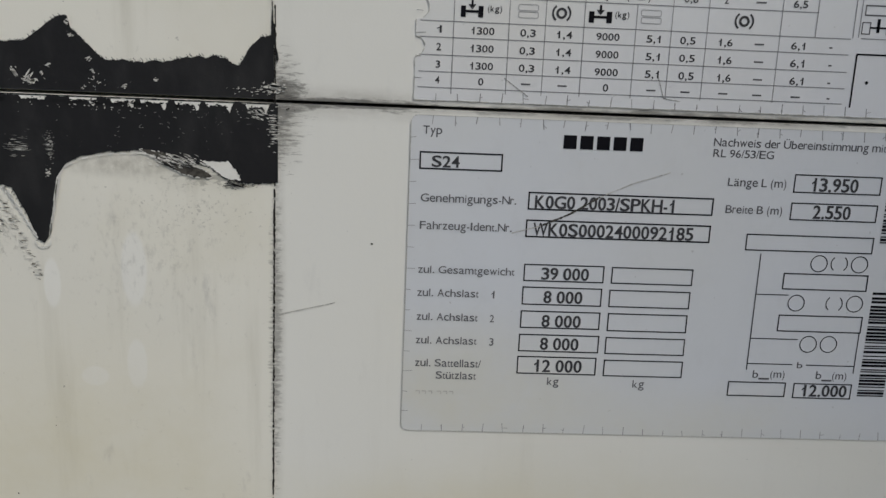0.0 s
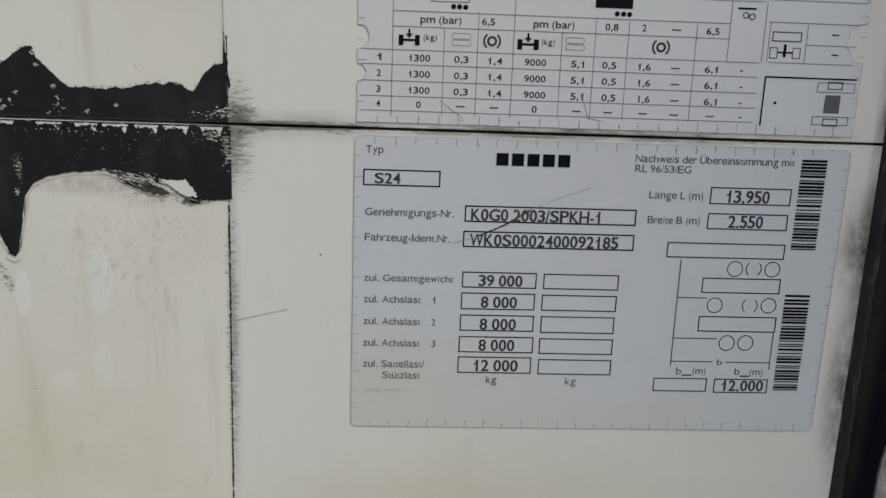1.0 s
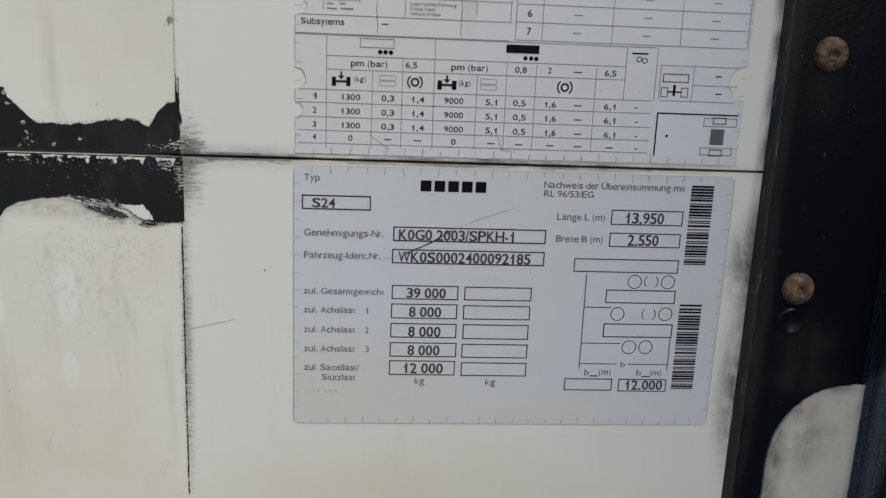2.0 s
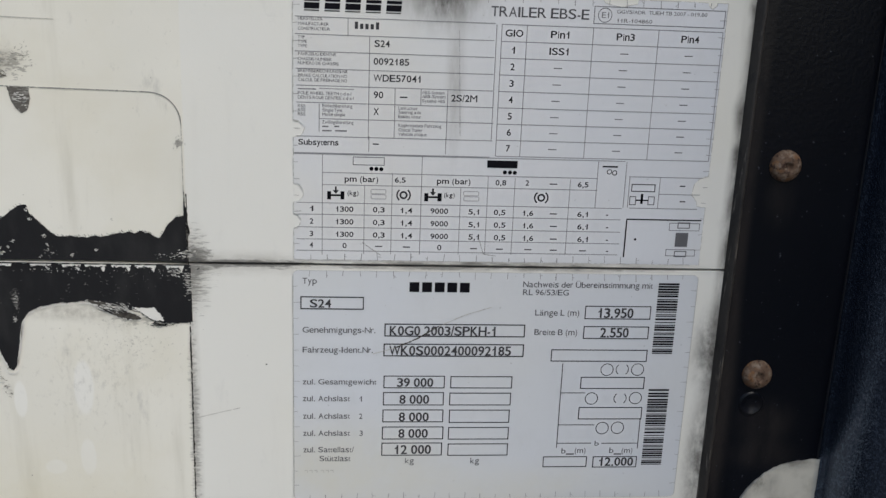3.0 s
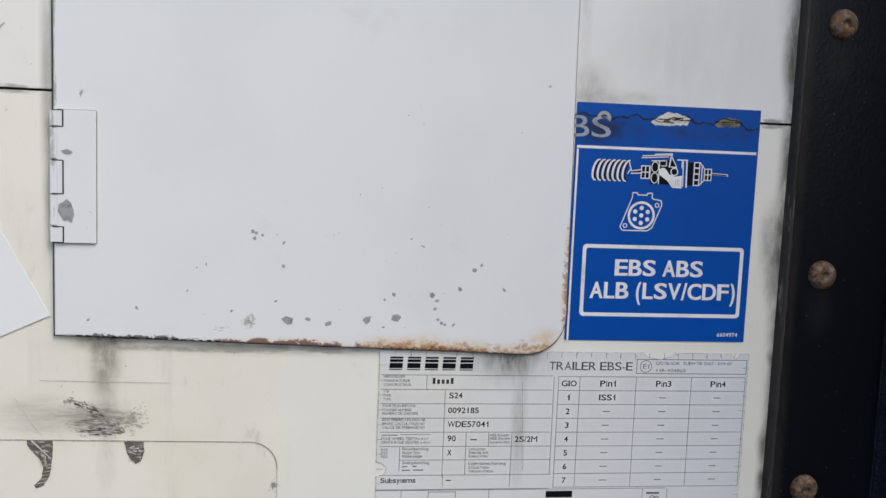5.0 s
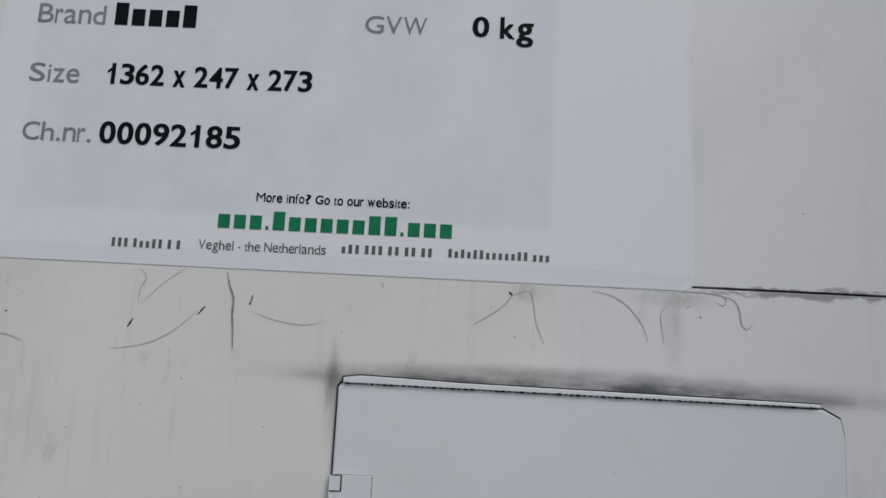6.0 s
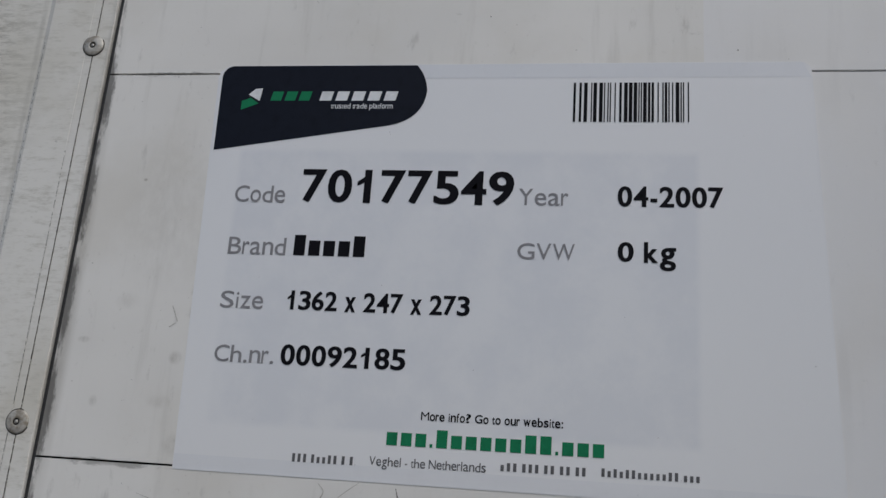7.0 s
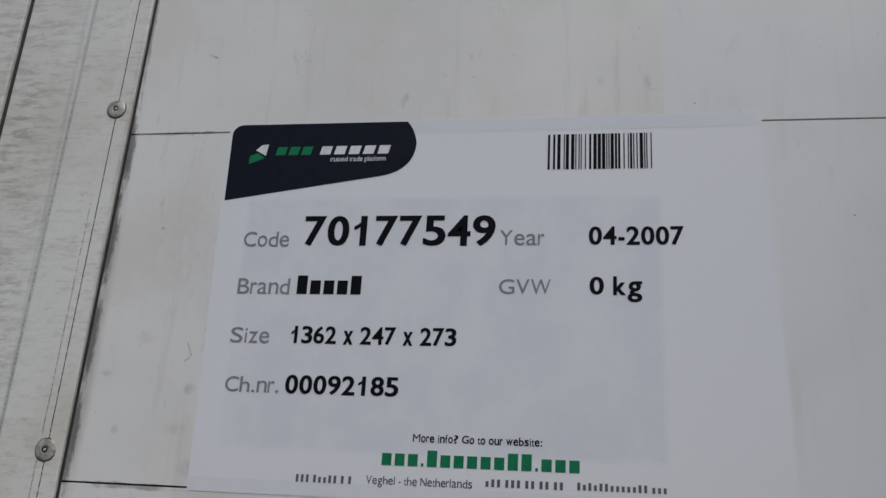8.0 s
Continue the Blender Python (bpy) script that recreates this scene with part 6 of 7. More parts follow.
part("plain_mark", quads_bm([((-0.3830, 2.0160), (-0.3740, 2.0110), (-0.3725, 2.0210), (-0.3780, 2.0205))], LOGO), white_ink, notice)

# printed lines
words(plate, 'Typ', 0.0010, 1.1734, 0.0088, 0.0033, soft_ink)
outline(plate, 'value_box', -0.0001, 1.1588, 0.0344, 1.1662, 0.0006, ink)
words(plate, 'S24', 0.0050, 1.1598, 0.0166, 0.0048, label_ink)
words(plate, 'Genehmigungs-Nr.', 0.0010, 1.1452, 0.0411, 0.0034, soft_ink)
words(plate, 'Fahrzeug-Ident.Nr.', 0.0010, 1.1335, 0.0398, 0.0034, soft_ink)
outline(plate, 'value_box', 0.0460, 1.1433, 0.1248, 1.1509, 0.0006, ink)
outline(plate, 'value_box', 0.0457, 1.1315, 0.1248, 1.1391, 0.0006, ink)
words(plate, 'K0G0 2003/SPKH-1', 0.0489, 1.1440, 0.1081, 0.0055, label_ink)
words(plate, 'WK0S0002400092185', 0.0489, 1.1322, 0.1176, 0.0056, label_ink)
words(plate, 'zul. Gesamtgewicht', 0.0010, 1.1145, 0.0421, 0.0032, soft_ink)
words(plate, '39 000', 0.0537, 1.1131, 0.0742, 0.0054, label_ink)
words(plate, 'zul. Achslast', 0.0010, 1.1043, 0.0273, 0.0033, soft_ink)
words(plate, '8 000', 0.0553, 1.1027, 0.0722, 0.0055, label_ink)
words(plate, '1', 0.0328, 1.1041, 0.0341, 0.0033, soft_ink)
words(plate, 'zul. Achslast', 0.0011, 1.0936, 0.0274, 0.0033, soft_ink)
words(plate, '8 000', 0.0552, 1.0919, 0.0723, 0.0055, label_ink)
words(plate, '2', 0.0327, 1.0934, 0.0345, 0.0033, soft_ink)
words(plate, 'zul. Achslast', 0.0011, 1.0830, 0.0275, 0.0033, soft_ink)
words(plate, '8 000', 0.0552, 1.0815, 0.0721, 0.0056, label_ink)
words(plate, '3', 0.0330, 1.0828, 0.0349, 0.0034, soft_ink)
words(plate, 'zul. Sattellast/', 0.0012, 1.0726, 0.0299, 0.0034, soft_ink)
words(plate, '12 000', 0.0533, 1.0713, 0.0743, 0.0057, label_ink)
words(plate, 'Stützlast', 0.0104, 1.0670, 0.0280, 0.0034, soft_ink)
words(plate, 'kg', 0.0595, 1.0654, 0.0646, 0.0034, soft_ink)
words(plate, 'kg', 0.0975, 1.0651, 0.1027, 0.0035, soft_ink)
outline(plate, 'value_box', 0.0461, 1.1123, 0.0807, 1.1199, 0.0005, ink)
outline(plate, 'value_box', 0.0839, 1.1123, 0.1193, 1.1197, 0.0005, ink)
outline(plate, 'value_box', 0.0460, 1.1018, 0.0805, 1.1099, 0.0005, ink)
outline(plate, 'value_box', 0.0837, 1.1018, 0.1191, 1.1096, 0.0005, ink)
outline(plate, 'value_box', 0.0459, 1.0913, 0.0806, 1.0992, 0.0005, ink)
outline(plate, 'value_box', 0.0839, 1.0909, 0.1189, 1.0991, 0.0005, ink)
outline(plate, 'value_box', 0.0458, 1.0806, 0.0810, 1.0886, 0.0005, ink)
outline(plate, 'value_box', 0.0838, 1.0804, 0.1190, 1.0882, 0.0005, ink)
outline(plate, 'value_box', 0.0457, 1.0703, 0.0806, 1.0785, 0.0005, ink)
outline(plate, 'value_box', 0.0839, 1.0701, 0.1191, 1.0778, 0.0005, ink)
outline(plate, 'value_box', 0.1582, 1.1545, 0.1961, 1.1624, 0.0005, ink)
outline(plate, 'value_box', 0.1582, 1.1427, 0.1960, 1.1503, 0.0005, ink)
outline(plate, 'value_box', 0.1406, 1.1289, 0.1965, 1.1362, 0.0005, ink)
outline(plate, 'value_box', 0.1589, 1.1121, 0.1965, 1.1195, 0.0005, ink)
outline(plate, 'value_box', 0.1591, 1.0930, 0.1968, 1.1007, 0.0005, ink)
outline(plate, 'value_box', 0.1403, 1.0624, 0.1665, 1.0693, 0.0005, ink)
outline(plate, 'value_box', 0.1700, 1.0620, 0.1966, 1.0692, 0.0005, ink)
ring(plate, 'wheel_symbol', 0.1738, 1.1240, 0.0038, 0.0004, ink)
ring(plate, 'wheel_symbol', 0.1917, 1.1241, 0.0038, 0.0004, ink)
ring(plate, 'wheel_symbol', 0.1661, 1.1061, 0.0038, 0.0004, ink)
ring(plate, 'wheel_symbol', 0.1921, 1.1064, 0.0038, 0.0004, ink)
ring(plate, 'wheel_symbol', 0.1740, 1.0874, 0.0039, 0.0004, ink)
ring(plate, 'wheel_symbol', 0.1831, 1.0876, 0.0039, 0.0004, ink)
ring(plate, 'axle_symbol', 0.1827, 1.1242, 0.0038, 0.0004, ink, 2)
ring(plate, 'axle_symbol', 0.1830, 1.1062, 0.0038, 0.0004, ink, 2)
stroke(plate, 'diagram_line', 0.1478, 1.1277, 0.1478, 1.0749, 0.0004, ink)
stroke(plate, 'diagram_line', 0.1962, 1.0935, 0.1962, 1.0743, 0.0004, ink)
stroke(plate, 'diagram_line', 0.1478, 1.1096, 0.1622, 1.1096, 0.0004, ink)
stroke(plate, 'diagram_line', 0.1479, 1.0895, 0.1691, 1.0895, 0.0004, ink)
stroke(plate, 'diagram_line', 0.1478, 1.0778, 0.1682, 1.0778, 0.0004, ink)
stroke(plate, 'diagram_line', 0.1743, 1.0777, 0.1960, 1.0777, 0.0004, ink)
words(plate, 'b', 0.1703, 1.0762, 0.1728, 0.0029, soft_ink)
words(plate, 'b', 0.1509, 1.0712, 0.1534, 0.0035, soft_ink)
words(plate, '(m)', 0.1589, 1.0715, 0.1653, 0.0032, soft_ink)
words(plate, 'b', 0.1795, 1.0714, 0.1820, 0.0035, soft_ink)
words(plate, '(m)', 0.1870, 1.0714, 0.1934, 0.0032, soft_ink)
block(plate, 'small_print', 0.1537, 1.0704, 0.1585, 1.0712, soft_ink)
block(plate, 'small_print', 0.1823, 1.0703, 0.1869, 1.0711, soft_ink)
words(plate, '12.000', 0.1740, 1.0630, 0.1945, 0.0055, label_ink)
words(plate, '13.950', 0.1659, 1.1553, 0.1861, 0.0058, label_ink)
words(plate, '2.550', 0.1680, 1.1436, 0.1844, 0.0058, label_ink)
words(plate, 'Nachweis der Übereinstimmung mit', 0.1221, 1.1729, 0.1957, 0.0033, soft_ink)
words(plate, 'RL 96/53/EG', 0.1223, 1.1683, 0.1481, 0.0033, soft_ink)
words(plate, 'Länge L (m)', 0.1299, 1.1564, 0.1549, 0.0034, soft_ink)
words(plate, 'Breite B (m)', 0.1302, 1.1448, 0.1546, 0.0034, soft_ink)
brand_bars(plate, '11111', 0.0584, 1.1694, 0.0932, 0.0056, ink, lean=0.0, gap=0.11)
barcode(plate, 0.1991, 1.1339, 0.2110, 1.1776, True)
barcode(plate, 0.1995, 1.0637, 0.2116, 1.1127, True)
for k in range(6):
    block(plate, 'faded_print', 0.0019 + 0.0027 * k + 0.0012 * (k > 2), 1.0609, 0.0037 + 0.0027 * k + 0.0012 * (k > 2), 1.0614, PALE_GRIME_SHADE)
    block(plate, 'faded_print', 0.0034 + 0.0027 * k + 0.0012 * (k > 2), 1.0598, 0.0038 + 0.0027 * k + 0.0012 * (k > 2), 1.0609, PALE_GRIME_SHADE)
brand_bars(brake_label, '11111', 0.0008, 1.3167, 0.0523, 0.0078, ink, bands=((0.0, 0.06), (0.14, 0.52), (0.60, 0.80), (0.87, 1.0)))
words(brake_label, 'TRAILER EBS-E', 0.0969, 1.3174, 0.1478, 0.0050, soft_ink)
outline(brake_label, 'approval_box', 0.1502, 1.3155, 0.2198, 1.3244, 0.0003, soft_ink)
ring(brake_label, 'approval_ring', 0.1560, 1.3200, 0.0037, 0.0003, soft_ink)
words(brake_label, 'E1', 0.1543, 1.3186, 0.1580, 0.0029, small_ink)
words(brake_label, 'GGVS/ADR  TUEH TB 2007 - 019.00', 0.1621, 1.3211, 0.2100, 0.0018, small_ink)
words(brake_label, '11R-104860', 0.1624, 1.3166, 0.1811, 0.0019, small_ink)
stroke(brake_label, 'grid_line', -0.0022, 1.3138, 0.0994, 1.3138, 0.0003, grid_ink)
stroke(brake_label, 'grid_line', -0.0023, 1.3052, 0.0990, 1.3052, 0.0003, grid_ink)
stroke(brake_label, 'grid_line', -0.0024, 1.2967, 0.0995, 1.2967, 0.0003, grid_ink)
stroke(brake_label, 'grid_line', -0.0021, 1.2881, 0.0996, 1.2881, 0.0003, grid_ink)
stroke(brake_label, 'grid_line', -0.0017, 1.2796, 0.0996, 1.2796, 0.0003, grid_ink)
stroke(brake_label, 'grid_line', -0.0018, 1.2710, 0.1001, 1.2710, 0.0003, grid_ink)
stroke(brake_label, 'grid_line', 0.0099, 1.2628, 0.1008, 1.2628, 0.0003, grid_ink)
stroke(brake_label, 'grid_line', -0.0019, 1.2536, 0.1009, 1.2536, 0.0003, grid_ink)
stroke(brake_label, 'grid_line', 0.1001, 1.3133, 0.1001, 1.2540, 0.0003, grid_ink)
stroke(brake_label, 'grid_line', 0.0243, 1.3139, 0.0243, 1.3048, 0.0003, grid_ink)
stroke(brake_label, 'grid_line', 0.0353, 1.3051, 0.0353, 1.2526, 0.0003, grid_ink)
stroke(brake_label, 'grid_line', 0.0488, 1.2797, 0.0488, 1.2710, 0.0003, grid_ink)
stroke(brake_label, 'grid_line', 0.0623, 1.2797, 0.0623, 1.2713, 0.0003, grid_ink)
stroke(brake_label, 'grid_line', 0.0762, 1.2794, 0.0762, 1.2535, 0.0003, grid_ink)
stroke(brake_label, 'grid_line', 0.0099, 1.2705, 0.0099, 1.2561, 0.0003, grid_ink)
stroke(brake_label, 'grid_line', 0.0488, 1.2706, 0.0488, 1.2537, 0.0003, grid_ink)
brand_bars(brake_label, '1xxx1', 0.0272, 1.3086, 0.0405, 0.0035, label_ink, lean=0.0, gap=0.2)
words(brake_label, 'S24', 0.0378, 1.3000, 0.0456, 0.0034, label_ink)
words(brake_label, '0092185', 0.0375, 1.2911, 0.0557, 0.0034, label_ink)
words(brake_label, 'WDE57041', 0.0376, 1.2827, 0.0618, 0.0035, label_ink)
words(brake_label, '90', 0.0378, 1.2741, 0.0427, 0.0035, label_ink)
words(brake_label, '2S/2M', 0.0781, 1.2736, 0.0917, 0.0035, label_ink)
words(brake_label, 'X', 0.0379, 1.2655, 0.0406, 0.0035, label_ink)
words(brake_label, '—', 0.0514, 1.2750, 0.0553, 0.0006, label_ink)
words(brake_label, 'HERSTELLER', -0.0007, 1.3121, 0.0115, 0.0015, small_ink)
words(brake_label, 'MANUFACTURER', -0.0007, 1.3096, 0.0146, 0.0015, small_ink)
words(brake_label, 'CONSTRUCTEUR', -0.0008, 1.3072, 0.0153, 0.0015, small_ink)
words(brake_label, 'TYP', -0.0008, 1.3029, 0.0026, 0.0015, small_ink)
words(brake_label, 'TYPE', -0.0008, 1.3008, 0.0038, 0.0015, small_ink)
words(brake_label, 'TYPE', -0.0008, 1.2986, 0.0038, 0.0015, small_ink)
words(brake_label, 'FAHRZEUG IDENTNR', -0.0008, 1.2947, 0.0185, 0.0015, small_ink)
words(brake_label, 'CHASSIS NUMBER', -0.0009, 1.2922, 0.0162, 0.0015, small_ink)
words(brake_label, 'NUMERO DE CHASSIS', -0.0009, 1.2901, 0.0197, 0.0015, small_ink)
words(brake_label, 'BREMSBERECHNUNGS-NR', -0.0009, 1.2863, 0.0244, 0.0016, small_ink)
words(brake_label, 'BRAKE CALCULATION NO', -0.0009, 1.2839, 0.0240, 0.0016, small_ink)
words(brake_label, 'CALCUL DE FREINAGE NO', -0.0009, 1.2817, 0.0240, 0.0016, small_ink)
words(brake_label, 'POLE WHEEL TEETH c-d e-f', -0.0010, 1.2750, 0.0264, 0.0016, small_ink)
words(brake_label, 'DENTS ROUE DENTEE c-d e-f', -0.0010, 1.2728, 0.0277, 0.0016, small_ink)
words(brake_label, 'RSS', -0.0010, 1.2684, 0.0029, 0.0016, small_ink)
words(brake_label, 'RSS', -0.0010, 1.2663, 0.0029, 0.0016, small_ink)
words(brake_label, 'RSS', -0.0010, 1.2642, 0.0029, 0.0016, small_ink)
words(brake_label, 'Einfachbereifung', 0.0115, 1.2688, 0.0269, 0.0016, small_ink)
words(brake_label, 'Single Tyre', 0.0115, 1.2665, 0.0217, 0.0016, small_ink)
words(brake_label, 'Monte simple', 0.0115, 1.2643, 0.0233, 0.0016, small_ink)
words(brake_label, 'Zwillingsbereifung', 0.0115, 1.2604, 0.0276, 0.0016, small_ink)
words(brake_label, 'Lenkachse', 0.0507, 1.2686, 0.0606, 0.0016, small_ink)
words(brake_label, 'Steering axle', 0.0508, 1.2665, 0.0626, 0.0016, small_ink)
words(brake_label, 'Essieu vireur', 0.0508, 1.2643, 0.0626, 0.0016, small_ink)
words(brake_label, 'Kippkritisches Fahrzeug', 0.0509, 1.2597, 0.0734, 0.0016, small_ink)
words(brake_label, 'Critical Trailer', 0.0510, 1.2573, 0.0636, 0.0016, small_ink)
words(brake_label, 'Vehicule critique', 0.0510, 1.2551, 0.0658, 0.0016, small_ink)
words(brake_label, 'ABS-System', 0.0629, 1.2770, 0.0744, 0.0016, small_ink)
words(brake_label, 'ABS-System', 0.0630, 1.2750, 0.0751, 0.0016, small_ink)
words(brake_label, 'Systeme ABS', 0.0630, 1.2727, 0.0749, 0.0016, small_ink)
block(brake_label, 'small_print', -0.0010, 1.2776, 0.0084, 1.2781, small_ink)
block(brake_label, 'small_print', 0.0099, 1.2781, 0.0276, 1.2784, small_ink)
block(brake_label, 'small_print', 0.0115, 1.2585, 0.0147, 1.2592, small_ink)
block(brake_label, 'small_print', 0.0178, 1.2586, 0.0202, 1.2594, small_ink)
block(brake_label, 'small_print', 0.0115, 1.2563, 0.0163, 1.2570, small_ink)
block(brake_label, 'small_print', 0.0181, 1.2564, 0.0242, 1.2571, small_ink)
pin_table(brake_label, 0.1028, 1.2455, 0.2195, 1.3135)
words(brake_label, '—', 0.1331, 1.2311, 0.1372, 0.0003, soft_ink)
words(brake_label, 'Subsyterns', -0.0008, 1.2491, 0.0199, 0.0029, label_ink)
words(brake_label, '—', 0.0378, 1.2503, 0.0409, 0.0006, label_ink)
stroke(brake_label, 'grid_line', -0.0031, 1.2449, 0.0998, 1.2449, 0.0003, grid_ink)
stroke(brake_label, 'grid_line', 0.0357, 1.2543, 0.0357, 1.2463, 0.0003, grid_ink)
stroke(brake_label, 'grid_line', 0.0761, 1.2552, 0.0761, 1.2459, 0.0003, grid_ink)
stroke(brake_label, 'grid_line', -0.0031, 1.2444, 0.1736, 1.2444, 0.0003, grid_ink)
stroke(brake_label, 'grid_line', 0.0116, 1.2443, 0.0116, 1.1898, 0.0003, grid_ink)
stroke(brake_label, 'grid_line', 0.0640, 1.2444, 0.0640, 1.1908, 0.0003, grid_ink)
stroke(brake_label, 'grid_line', 0.1589, 1.2440, 0.1589, 1.2186, 0.0003, grid_ink)
stroke(brake_label, 'grid_line', 0.1745, 1.2440, 0.1745, 1.2188, 0.0003, grid_ink)
stroke(brake_label, 'grid_line', 0.0116, 1.2347, 0.1588, 1.2347, 0.0003, grid_ink)
stroke(brake_label, 'grid_line', 0.0116, 1.2282, 0.1593, 1.2282, 0.0003, grid_ink)
stroke(brake_label, 'grid_line', -0.0018, 1.2184, 0.1738, 1.2184, 0.0003, grid_ink)
stroke(brake_label, 'grid_line', -0.0018, 1.2121, 0.1737, 1.2121, 0.0003, grid_ink)
stroke(brake_label, 'grid_line', -0.0019, 1.2051, 0.1740, 1.2051, 0.0003, grid_ink)
stroke(brake_label, 'grid_line', -0.0019, 1.1985, 0.1741, 1.1985, 0.0003, grid_ink)
stroke(brake_label, 'grid_line', -0.0020, 1.1922, 0.1738, 1.1922, 0.0003, grid_ink)
stroke(brake_label, 'grid_line', 0.0338, 1.2281, 0.0338, 1.1905, 0.00025, grid_ink)
stroke(brake_label, 'grid_line', 0.0484, 1.2352, 0.0484, 1.1906, 0.00025, grid_ink)
stroke(brake_label, 'grid_line', 0.0851, 1.2284, 0.0851, 1.1910, 0.00025, grid_ink)
stroke(brake_label, 'grid_line', 0.0996, 1.2345, 0.0996, 1.1912, 0.00025, grid_ink)
stroke(brake_label, 'grid_line', 0.1142, 1.2339, 0.1142, 1.1913, 0.00025, grid_ink)
stroke(brake_label, 'grid_line', 0.1443, 1.2337, 0.1443, 1.1916, 0.00025, grid_ink)
words(brake_label, '1300', 0.0188, 1.2137, 0.0280, 0.0029, label_ink)
words(brake_label, '1300', 0.0188, 1.2068, 0.0281, 0.0029, label_ink)
words(brake_label, '1300', 0.0189, 1.1999, 0.0282, 0.0029, label_ink)
words(brake_label, '0', 0.0225, 1.1937, 0.0246, 0.0029, label_ink)
words(brake_label, '0,3', 0.0385, 1.2137, 0.0447, 0.0029, label_ink)
words(brake_label, '0,3', 0.0386, 1.2067, 0.0448, 0.0029, label_ink)
words(brake_label, '0,3', 0.0387, 1.1998, 0.0450, 0.0029, label_ink)
words(brake_label, '—', 0.0400, 1.1949, 0.0438, 0.0003, soft_ink)
words(brake_label, '1,4', 0.0532, 1.2136, 0.0595, 0.0029, label_ink)
words(brake_label, '1,4', 0.0534, 1.2067, 0.0596, 0.0029, label_ink)
words(brake_label, '1,4', 0.0536, 1.1997, 0.0598, 0.0029, label_ink)
words(brake_label, '—', 0.0549, 1.1948, 0.0587, 0.0003, soft_ink)
words(brake_label, '9000', 0.0693, 1.2136, 0.0787, 0.0029, label_ink)
words(brake_label, '9000', 0.0695, 1.2066, 0.0789, 0.0029, label_ink)
words(brake_label, '9000', 0.0697, 1.1996, 0.0792, 0.0029, label_ink)
words(brake_label, '0', 0.0736, 1.1933, 0.0758, 0.0030, label_ink)
words(brake_label, '5,1', 0.0898, 1.2135, 0.0955, 0.0029, label_ink)
words(brake_label, '5,1', 0.0901, 1.2065, 0.0958, 0.0029, label_ink)
words(brake_label, '5,1', 0.0904, 1.1995, 0.0961, 0.0030, label_ink)
words(brake_label, '—', 0.0916, 1.1945, 0.0954, 0.0003, soft_ink)
words(brake_label, '0,5', 0.1036, 1.2135, 0.1099, 0.0029, label_ink)
words(brake_label, '0,5', 0.1039, 1.2065, 0.1103, 0.0029, label_ink)
words(brake_label, '0,5', 0.1043, 1.1994, 0.1106, 0.0030, label_ink)
words(brake_label, '—', 0.1058, 1.1944, 0.1096, 0.0003, soft_ink)
words(brake_label, '1,6', 0.1194, 1.2134, 0.1252, 0.0029, label_ink)
words(brake_label, '1,6', 0.1198, 1.2064, 0.1256, 0.0029, label_ink)
words(brake_label, '1,6', 0.1203, 1.1993, 0.1260, 0.0030, label_ink)
words(brake_label, '—', 0.1215, 1.1944, 0.1254, 0.0003, soft_ink)
words(brake_label, '—', 0.1343, 1.2147, 0.1382, 0.0003, soft_ink)
words(brake_label, '—', 0.1348, 1.2077, 0.1387, 0.0003, soft_ink)
words(brake_label, '—', 0.1353, 1.2006, 0.1391, 0.0003, soft_ink)
words(brake_label, '—', 0.1357, 1.1943, 0.1396, 0.0003, soft_ink)
words(brake_label, '6,1', 0.1495, 1.2133, 0.1553, 0.0029, label_ink)
words(brake_label, '6,1', 0.1500, 1.2063, 0.1558, 0.0030, label_ink)
words(brake_label, '6,1', 0.1506, 1.1992, 0.1564, 0.0030, label_ink)
words(brake_label, '—', 0.1519, 1.1942, 0.1558, 0.0003, soft_ink)
words(brake_label, '-', 0.1654, 1.2146, 0.1667, 0.0003, soft_ink)
words(brake_label, '-', 0.1660, 1.2075, 0.1673, 0.0003, soft_ink)
words(brake_label, '-', 0.1665, 1.2004, 0.1678, 0.0003, soft_ink)
words(brake_label, '-', 0.1671, 1.1941, 0.1684, 0.0003, soft_ink)
words(brake_label, '1', 0.0050, 1.2138, 0.0069, 0.0029, label_ink)
words(brake_label, '2', 0.0050, 1.2069, 0.0069, 0.0029, label_ink)
words(brake_label, '3', 0.0050, 1.2000, 0.0068, 0.0029, label_ink)
words(brake_label, '4', 0.0050, 1.1938, 0.0068, 0.0029, label_ink)
words(brake_label, 'pm (bar)', 0.0233, 1.2301, 0.0409, 0.0028, label_ink)
words(brake_label, '6,5', 0.0498, 1.2301, 0.0555, 0.0028, label_ink)
words(brake_label, 'pm (bar)', 0.0722, 1.2300, 0.0901, 0.0028, label_ink)
words(brake_label, '0,8', 0.1037, 1.2298, 0.1094, 0.0029, label_ink)
words(brake_label, '2', 0.1200, 1.2300, 0.1218, 0.0029, label_ink)
words(brake_label, '6,5', 0.1485, 1.2297, 0.1544, 0.0029, label_ink)
words(brake_label, '(kg)', 0.0249, 1.2229, 0.0306, 0.0022, label_ink)
words(brake_label, '(kg)', 0.0763, 1.2228, 0.0819, 0.0022, label_ink)
outline(brake_label, 'trailer_symbol', 0.0275, 1.2390, 0.0441, 1.2434, 0.0003, soft_ink)
block(brake_label, 'trailer_symbol', 0.0987, 1.2392, 0.1150, 1.2432, ink)
ring(brake_label, 'wheel_dot', 0.0373, 1.2372, 0.0011, 0.003, ink)
ring(brake_label, 'wheel_dot', 0.0399, 1.2372, 0.0011, 0.003, ink)
ring(brake_label, 'wheel_dot', 0.0425, 1.2371, 0.0011, 0.003, ink)
